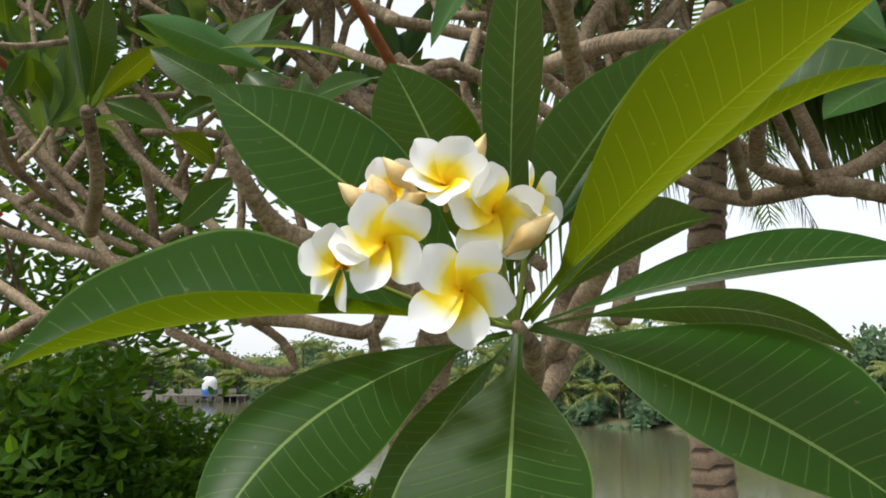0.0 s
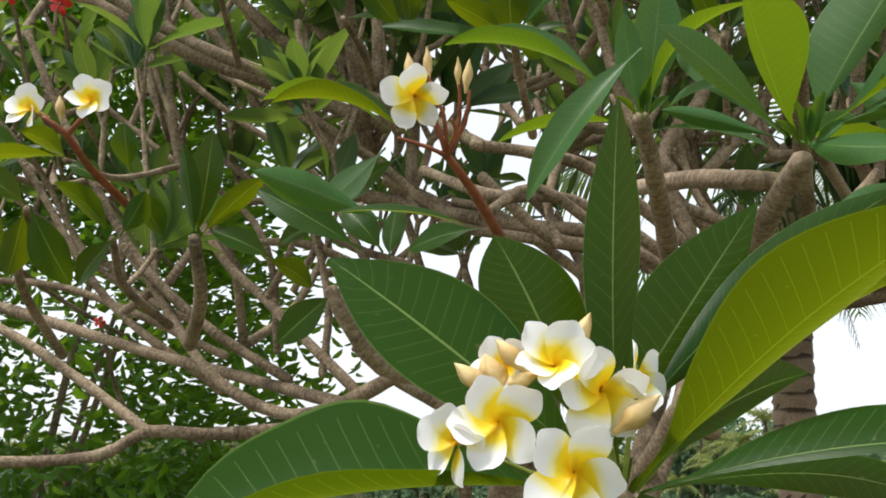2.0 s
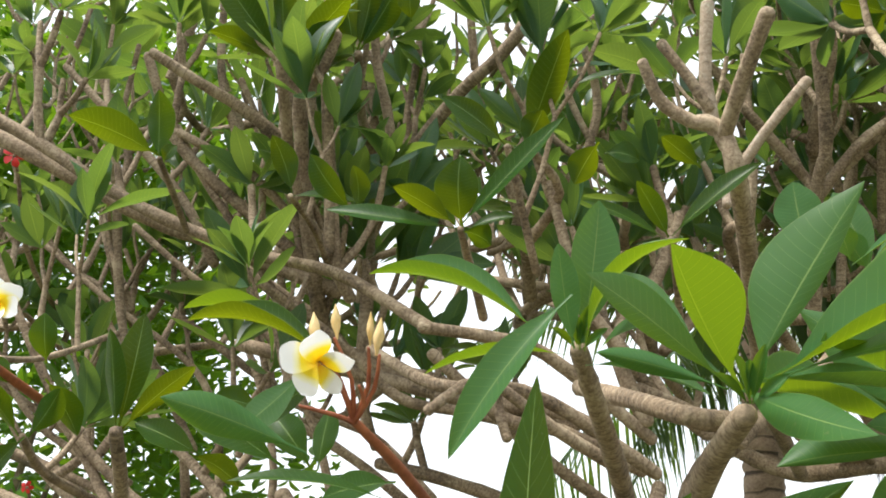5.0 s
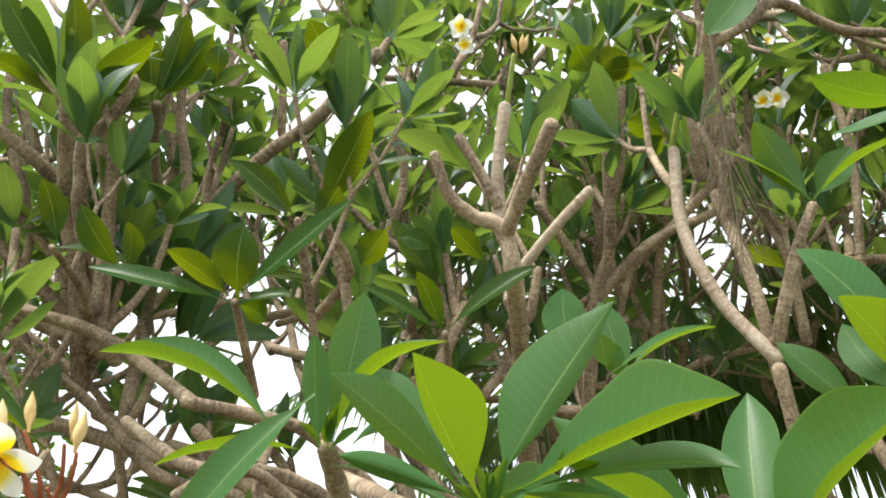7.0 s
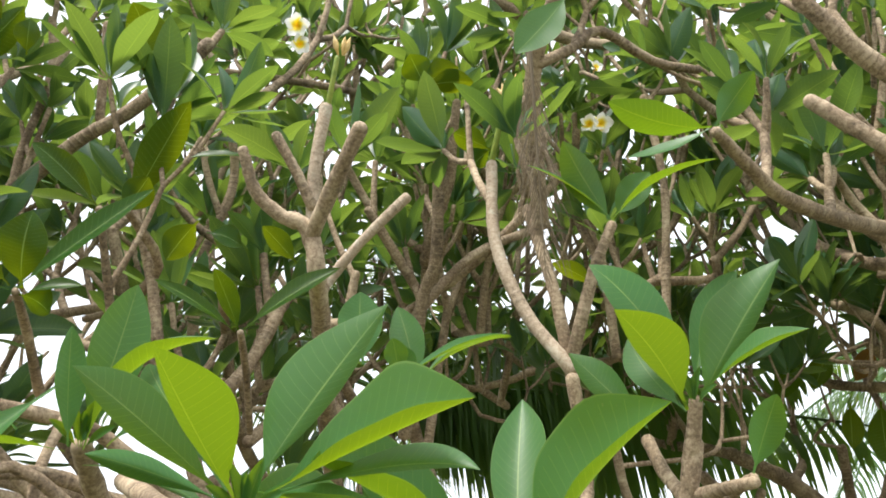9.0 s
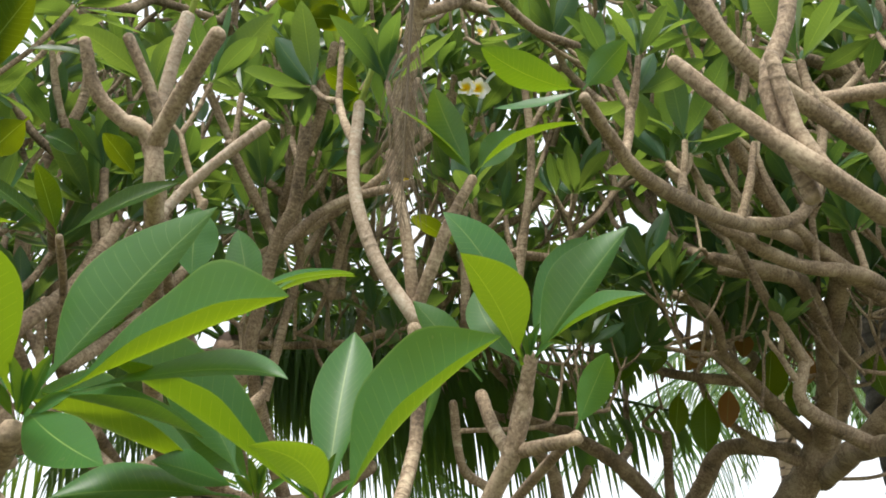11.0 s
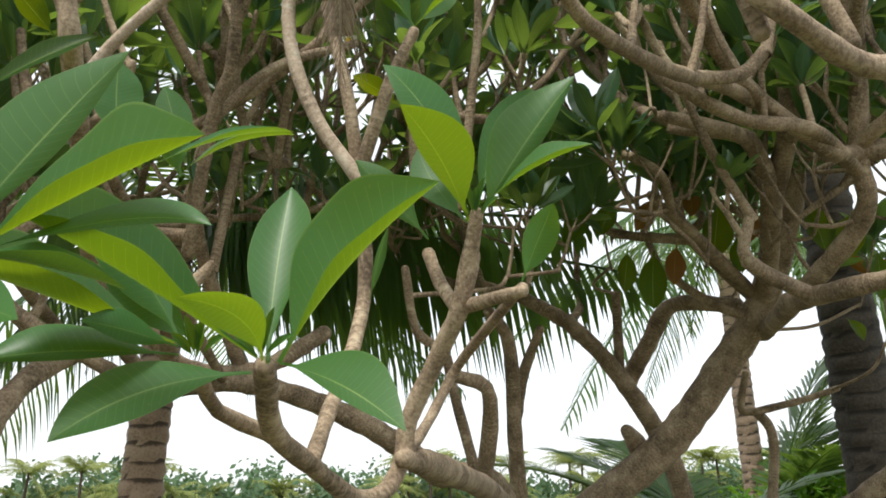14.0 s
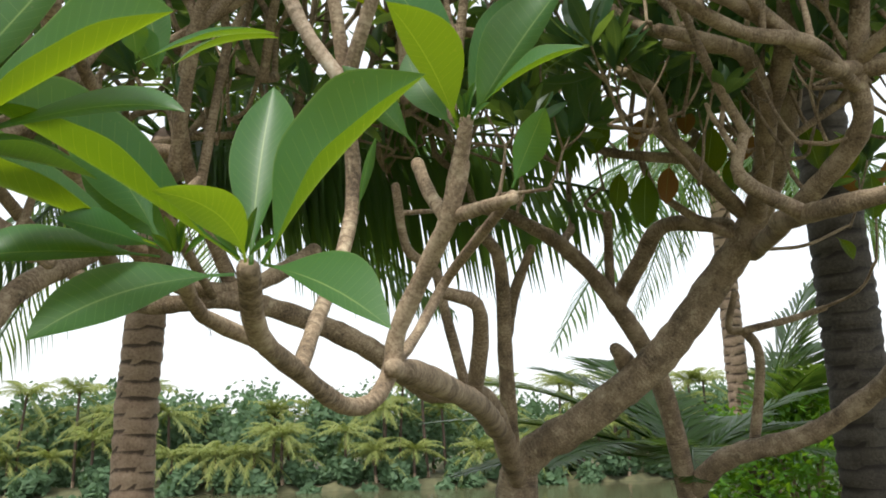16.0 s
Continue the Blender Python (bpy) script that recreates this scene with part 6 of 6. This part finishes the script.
frond(caught, (0.831, 1.181, 3.007), (0.05, 0.1, -1.0), 0.46, 0.1, frond_dry, 34, 1.0, 5, 0.6)

# ---- coconut palms ----
PALM_A, PALM_B, PALM_C, YOUNG = (1.761, 5.548, 1.684), (5.129, 2.844, 1.579), (8.957, 6.407, 2.064), (5.234, 4.168, 1.466)


def palm_tree(foot, top, r0, r1, fronds, flen, seed, label, mat=None, skirt=0, skin=None):
    palm = thing("coconut_palm", (foot[0], foot[1], height(foot[0], foot[1])), label, "palm tree", "coconut palms")
    rng = random.Random(seed)
    f, t = Vector(foot), Vector(top)
    f.z = height(foot[0], foot[1]) - 0.1
    m = f.lerp(t, 0.5) + Vector((rng.uniform(-.15, .15), rng.uniform(-.1, .1), 0))
    line = spline([tuple(f), tuple(m), tuple(t)], 24)
    run = [0.0]
    for i in range(1, len(line)):
        run.append(run[-1] + float(np.linalg.norm(line[i] - line[i - 1])))
    steps = int(run[-1] / 0.025)
    rings = [np.array([np.interp(run[-1] * k / steps, run, [q[c] for q in line]) for c in range(3)]) for k in range(steps + 1)]
    v, fc, u = tube(rings, r0, r1, 18, 0.006, seed)
    wob = random.Random(seed + 5)
    phase = [wob.uniform(-0.18, 0.18) for _ in range(18)]
    for i in range(steps + 1):
        for q in range(18):
            lip = ((i + phase[q] + 0.5 * math.sin(i * 0.11 + q * 0.7)) / 4.4) % 1.0
            k = i * 18 + q
            c = rings[i]
            v[k] = c + (v[k] - c) * (1.03 - 0.10 * lip ** 3 + 0.02 * math.sin(q * 2.1 + i * 0.2))
            u[k] = (lip, q / 18)
    part_mesh("trunk", palm, mesh_from("trunk", v, fc, skin or palm_bark, u))
    for k in range(fronds):
        a = 2.399 * k + rng.uniform(-.25, .25)
        e = rng.uniform(-0.5, 0.95)
        frond(palm, tuple(t), (math.cos(a), math.sin(a), e), flen * rng.uniform(0.8, 1.1), 0.35 + 0.25 * rng.random(), mat or frond_green, 44, rng.uniform(.45, .75), rng.randint(0, 9999))
    for k in range(skirt):
        a = 2.399 * k + 0.7
        frond(palm, (t.x, t.y, t.z - 0.2), (math.cos(a), math.sin(a), -0.9), flen * rng.uniform(0.26, 0.4), 0.6, frond_dry, 34, 0.95, rng.randint(0, 9999), 0.4, "dead_frond")
    return palm


palm_a = palm_tree((PALM_A[0], PALM_A[1], 0), (PALM_A[0] + 0.12, PALM_A[1] + 0.1, 3.75), 0.145, 0.115, 12, 2.7, 3, "coconut palm with a ringed brown trunk and drooping fronds", skirt=4)
# this trunk's bark colour carries the shade of the foliage above it
palm_tree((PALM_B[0] + 0.1, PALM_B[1], 0), (PALM_B[0] - 0.15, PALM_B[1], 5.4), 0.175, 0.15, 12, 2.8, 4, "coconut palm with a thick shaded trunk behind the limbs", skirt=4, skin=palm_bark_shaded)
palm_tree((PALM_C[0], PALM_C[1], 0), (PALM_C[0] - 0.1, PALM_C[1], 5.2), 0.14, 0.11, 14, 3.0, 5, "slender coconut palm farther back")
crown_a = (PALM_A[0] + 0.12, PALM_A[1] + 0.1, 3.7)
for k, (hx, hy, hz) in enumerate(((0.95, -0.25, 0.3), (0.99, 0.1, -0.15), (0.3, -0.95, 0.1), (-0.5, -0.85, -0.3))):
    frond(palm_a, crown_a, (hx, hy, hz), 2.6, 0.22, frond_green, 60, 1.0, 40 + k, 0.30)
for k, tip in enumerate(((2.73, 3.60, 3.16), (3.69, 3.23, 3.01), (3.46, 3.72, 3.16), (3.20, 3.14, 3.22))):
    way = Vector(tip) - Vector(crown_a)
    frond(palm_a, crown_a, tuple(way + Vector((0, 0, 0.10 * way.length))), way.length * 1.04, 0.10, frond_green, 56, 1.3, 60 + k, 0.32, wide=0.006)
young = thing("young_coconut_palm", (YOUNG[0], YOUNG[1], 0), "young coconut palm with low arching dark green fronds", "palm tree", "coconut palms")
for k, (turn, e, ln, dr) in enumerate(((152, 0.42, 1.75, 0.24), (138, 0.75, 1.65, 0.30), (168, 0.25, 1.6, 0.25), (120, 1.1, 1.5, 0.34), (95, 1.5, 1.4, 0.35), (60, 1.0, 1.3, 0.36),
                                        (20, 0.7, 1.3, 0.4), (-20, 0.6, 1.3, 0.4), (190, 0.4, 1.5, 0.35), (-70, 0.4, 1.1, 0.4), (-40, 0.9, 1.3, 0.36), (220, 0.4, 1.3, 0.4))):
    a = radians(turn)
    frond(young, YOUNG, (math.cos(a), math.sin(a), e * 1.05), ln * 1.2, dr, frond_green, 54, 0.10, k, 0.34, wide=0.010)
upright = thing("young_coconut_palm", (8.247, 5.816, 0), "young coconut palm with tall upright pale green fronds", "palm tree", "coconut palms")
for k, (turn, e, ln, dr) in enumerate(((-40, 5.0, 2.4, 0.10), (-10, 2.6, 2.2, 0.2), (-60, 4.0, 2.3, 0.12), (-100, 2.2, 1.7, 0.2), (-20, 1.2, 1.6, 0.3))):
    a = radians(turn)
    frond(upright, (8.247, 5.816, 1.442), (math.cos(a), math.sin(a), e * 0.6), ln, dr + 0.1, frond_green, 40, 0.15, 80 + k, 0.46, wide=0.012)
limb(upright, ((8.247, 5.816, -0.1), (8.247, 5.816, 0.6), (8.247, 5.816, 1.442)), 0.12, 0.07, "trunk", palm_bark)
limb(young, ((YOUNG[0], YOUNG[1], -0.1), (YOUNG[0], YOUNG[1], 0.2), (YOUNG[0], YOUNG[1], YOUNG[2])), 0.14, 0.09, "trunk", palm_bark)

# ---- shrubs ----
def shrub(foot, size, n, leaf_size, seed, label, mat):
    """A rounded but ragged shrub: stems and a crown of many small leaves."""
    sh = thing("shrub", foot, label, "shrub")
    rng = random.Random(seed)
    f = Vector(foot)
    for k in range(7):
        a = rng.uniform(0, 6.28)
        e = f + Vector((math.cos(a) * size[0] * 0.5, math.sin(a) * size[1] * 0.5, size[2] * rng.uniform(.6, .9)))
        v, fc, u = tube(spline([tuple(f), tuple((f + e) / 2 + Vector((0, 0, .1))), tuple(e)], 5), 0.03, 0.008, 6, 0.05, k)
        part_mesh("stem", sh, mesh_from("stem", v, fc, bark, u))
    verts, faces = [], []
    for k in range(n):
        d = Vector((rng.gauss(0, 1), rng.gauss(0, 1), rng.gauss(0.35, 1))).normalized()
        lump = 0.78 + 0.32 * noise.noise(d * 2.6 + Vector((seed, 0, 0))) + 0.14 * noise.noise(d * 7)
        rad = lump * (1 - 0.45 * rng.random() ** 2.2)
        c = f + Vector((d.x * size[0] * rad, d.y * size[1] * rad, max(0.02, size[2] * (0.45 + 0.55 * d.z * rad))))
        ax = Vector((rng.gauss(d.x, .8), rng.gauss(d.y, .8), rng.gauss(0.1, .6))).normalized()
        sd = ax.cross(Vector((rng.gauss(0, .5), rng.gauss(0, .5), 1))).normalized()
        ln = leaf_size * rng.uniform(.6, 1.2)
        up = ax.cross(sd) * ln * 0.12
        b = len(verts)
        verts.extend((c, c + ax * ln * .3 + sd * ln * .22 + up, c + ax * ln * .7 + sd * ln * .20 + up, c + ax * ln,
                      c + ax * ln * .7 - sd * ln * .20 + up, c + ax * ln * .3 - sd * ln * .22 + up))
        faces.append((b, b + 1, b + 2, b + 3))
        faces.append((b, b + 3, b + 4, b + 5))
    part_mesh("foliage", sh, mesh_from("foliage", verts, faces, mat, None, False))["kind"] = "stuff"
    return sh


shrub((-2.75, 5.9, 0), (1.65, 1.3, 1.62), 30000, 0.085, 2, "dense dark green shrub on the river bank", leaf_shrub)
shrub((-0.75, 5.6, 0), (0.6, 0.6, 1.05), 6000, 0.085, 3, "low dark green shrub on the river bank", leaf_shrub)
shrub((8.6, 5.4, 0), (1.6, 1.3, 2.3), 6000, 0.13, 8, "leafy green shrub behind the old frangipani", leaf_shrub)
hibiscus = shrub((-3.1, 5.0, 0), (2.2, 1.6, 6.2), 20000, 0.12, 4, "tall hibiscus shrub with scattered red flowers", leaf_shrub)


def hibiscus_flower(bush, at, facing, size):
    turn = Vector(facing).to_track_quat('Z', 'Y').to_matrix()
    verts, faces = [], []
    for k in range(5):
        a = 2 * math.pi * k / 5
        b = len(verts)
        for u, w, z in ((0.05, 0.02, 0), (0.45, 0.30, .16), (0.8, 0.36, .12), (1.0, 0.15, -.05)):
            for q in (-1, 0, 1):
                x, y = u, w * q
                verts.append(Vector(at) + turn @ Vector((x * math.cos(a) - y * math.sin(a), x * math.sin(a) + y * math.cos(a), z + .08 * q)) * size / 2)
        for i in range(3):
            for j in range(2):
                faces.append((b + i * 3 + j, b + i * 3 + j + 1, b + i * 3 + j + 4, b + i * 3 + j + 3))
    part_mesh("hibiscus_flower", bush, mesh_from("hibiscus_flower", verts, faces, red_petal), "red five-petalled flower")
    p = Vector(at)
    v, f, u = tube(spline([tuple(p), tuple(p + Vector((-0.1, 0.5, -0.25))), (p.x - 0.4, 4.3, p.z - 0.3)], 6), 0.005, 0.012, 6, 0.05, 3)
    part_mesh("stem", bush, mesh_from("stem", v, f, bark, u))


hibiscus_flower(hibiscus, (-1.32, 2.018, 2.919), [0.13, -0.94, -0.3], 0.066)
hibiscus_flower(hibiscus, (-1.46, 1.993, 2.941), [0.13, -0.94, -0.3], 0.062)
hibiscus_flower(hibiscus, (-1.065, 2.068, 2.869), [0.13, -0.94, -0.3], 0.035)
hibiscus_flower(hibiscus, (-1.245, 2.309, 2.043), [0.13, -0.94, -0.3], 0.035)
hibiscus_flower(hibiscus, (-1.622, 2.1, 2.538), [0.13, -0.94, -0.3], 0.027)

# ---- far bank: woods, palms, landing ----
def far_woods(name, x0, x1, back, rows, n, hmin, hmax, seed, label):
    """A belt of mixed trees: clumps of leafy sprays at uneven heights."""
    rng = random.Random(seed)
    verts, faces = [], []
    for k in range(n):
        x = rng.uniform(x0, x1)
        y = far_edge(x) + back + rng.uniform(0, rows)
        g = height(x, y)
        top = rng.uniform(hmin, hmax) * (0.8 + 0.4 * noise.noise((x * 0.08, 3.1, seed)))
        rad = rng.uniform(1.3, 2.8) * min(1, hmax / 5)
        for q in range(240):
            d = Vector((rng.gauss(0, 1), rng.gauss(0, 1), rng.gauss(0, 1))).normalized()
            c = Vector((x, y, g + top * rng.uniform(0.25, 0.9))) + Vector((d.x * rad, d.y * rad, d.z * rad * 0.8)) * rng.uniform(.4, 0.98)
            s = rng.uniform(0.16, 0.42)
            a = Vector((rng.gauss(0, 1), rng.gauss(0, .6), rng.gauss(0, .8))).normalized()
            b2 = a.cross(Vector((rng.gauss(0, .4), -1, rng.gauss(0.5, .4)))).normalized()
            b = len(verts)
            verts.extend((c - a * s, c + b2 * s * .5, c + a * s, c - b2 * s * .5))
            faces.append((b, b + 1, b + 2, b + 3))
    ob = new(name, mesh_from(name, verts, faces, wood_far, None, False))
    return tagged(ob, label, "woods", kind="stuff")


far_woods("far_woods", -120, 85, 6, 18, 520, 5.2, 9.6, 31, "belt of mixed green trees on the far bank")
far_woods("far_undergrowth", -120, 85, -1.6, 7, 620, 0.7, 2.0, 32, "low green undergrowth along the far bank")


def far_palm_mesh(seed, trunk_len, flen):
    rng = random.Random(seed)
    verts, faces = [], []
    for k in range(19):
        a, e = 2.399 * k, rng.uniform(-0.35, 1.5)
        h = Vector((math.cos(a), math.sin(a), e)).normalized()
        side = h.cross(Vector((0, 0, 1))).normalized()
        pts = [Vector((0, 0, trunk_len)) + h * flen * t - Vector((0, 0, 1)) * flen * 0.5 * t * t for t in (0, .2, .4, .6, .8, 1)]
        for i in range(1, 6):
            w = flen * 0.15 * (0.5, 1.0, 1.0, 0.8, 0.35)[i - 1]
            for q in range(5):
                p0 = pts[i - 1].lerp(pts[i], q / 5)
                for sg in (1, -1):
                    b = len(verts)
                    t1 = p0 + (pts[i] - pts[i - 1]) * 0.16
                    verts.extend((p0, t1, p0 + side * sg * w - Vector((0, 0, w * rng.uniform(.5, 1.1))) + (pts[i] - pts[i - 1]) * rng.uniform(.3, .7)))
                    faces.append((b, b + 1, b + 2))
    crown_me = mesh_from("crown", verts, faces, frond_far, None, False)
    v, f, u = tube(spline([(0, 0, -0.3), (0.1, 0.05, trunk_len * .5), (0, 0, trunk_len)], 5), 0.14, 0.10, 7, 0.05, seed)
    return crown_me, mesh_from("trunk", v, f, palm_bark, u)


far_palms = []
for s, (tl, fl) in enumerate(((2.2, 2.9), (3.6, 3.1), (5.4, 3.1), (7.2, 3.2))):
    c_me, t_me = far_palm_mesh(60 + s, tl, fl)
    palm = tagged(new("far_coconut_palm"), "coconut palm with yellow-green fronds on the far bank", "palm tree", "far palms")
    under(new("crown", c_me), palm)
    under(new("trunk", t_me), palm)
    far_palms.append(palm)
rng = random.Random(77)
first = set()
for k in range(210):
    x = -95 + 175 * (k + rng.random()) / 210
    back = rng.choice((0.8, 2.0, 3.5, 6, 10))
    y = far_edge(x) + back
    tall = rng.choice((0, 0, 1)) if back < 3 else rng.choice((2, 2, 3))
    m = pose(x, y, height(x, y), rng.uniform(-4, 4), rng.uniform(-5, 5), rng.uniform(0, 360))
    if tall not in first:
        first.add(tall)
        far_palms[tall].matrix_basis = m
    else:
        copy_thing(far_palms[tall], m)

# landing stage with posts, wall, water tank and a hanging net
def box(name, parent, c, size, mat, bevel=0.03):
    bm = bmesh.new()
    bmesh.ops.create_cube(bm, size=1)
    bmesh.ops.scale(bm, vec=size, verts=bm.verts)
    bmesh.ops.bevel(bm, geom=bm.edges[:], offset=bevel, segments=2, affect='EDGES')
    bmesh.ops.translate(bm, vec=c, verts=bm.verts)
    me = bpy.data.meshes.new(name)
    bm.to_mesh(me)
    bm.free()
    me.materials.append(mat)
    return part_mesh(name, parent, me)


LX = -36.0
ly = far_edge(LX) - 3
WL = -2.6
landing = thing("landing_stage", (LX, ly, WL), "weathered landing stage on posts at the river edge", "jetty")
box("deck", landing, (LX, ly, WL + 1.0), (13, 3.2, 0.22), mud_wood)
for k in range(12):
    box("post", landing, (LX - 6.2 + k * 1.12, ly - 1.4, WL + 0.25), (0.2, 0.2, 1.6), mud_wood, 0.02)
wall = thing("river_wall", (LX - 2, ly + 3.2, WL), "low concrete retaining wall by the landing", "wall", kind="structure")
box("wall_face", wall, (LX - 9, ly + 2.2, WL + 0.7), (26, 0.5, 2.6), concrete)
box("pier_block", wall, (LX + 14.0, ly + 1.6, WL + 1.4), (3.2, 1.8, 3.0), concrete)
box("ledge", wall, (LX + 9.0, ly + 1.4, WL + 0.5), (9.5, 1.5, 1.1), concrete)
tank = thing("water_drum", (LX + 0.3, ly, WL + 1.1), "white drum with a blue lower half on the landing", "drum")
for nm, z0, z1, mt in (("upper_half", 0.85, 1.9, tank_white), ("lower_half", 0.0, 0.85, tank_blue)):
    v, f, u = tube([np.array((LX + 0.3, ly, WL + 1.11 + z0 + (z1 - z0) * k / 3)) for k in range(4)], 1.15, 1.15, 18, 0.0, 1)
    part_mesh(nm, tank, mesh_from(nm, v, f, mt, u))
net = thing("lift_net", (LX - 16, ly - 2, WL), "pale fishing net hung from poles at the bank", "fishing net")
for sx in (-3, 0, 3):
    v, f, u = tube([np.array((LX - 16 + sx, ly - 2, WL - 0.4)), np.array((LX - 16 + sx * 0.9, ly - 2, WL + 4)), np.array((LX - 16 + sx * .5, ly - 2, WL + 9))], 0.09, 0.06, 6, 0, 1)
    part_mesh("pole", net, mesh_from("pole", v, f, mud_wood, u))
nv_, nf_ = [], []
for i in range(15):
    for j in range(15):
        a, b = i / 14, j / 14
        nv_.append((LX - 16 + (a - .5) * 6 * (1 - .6 * b), ly - 2 + 0.8 * math.sin(a * 9) * (1 - b), WL + 3.2 + 5.6 * b - 1.8 * (1 - b) * math.sin(math.pi * a)))
for i in range(14):
    for j in range(14):
        k = i * 15 + j
        nf_.append((k, k + 1, k + 16, k + 15))
mesh_net = part_mesh("netting", net, mesh_from("netting", nv_, nf_, net_cord))
wire = mesh_net.modifiers.new("cords", 'WIREFRAME')
wire.thickness = 0.05
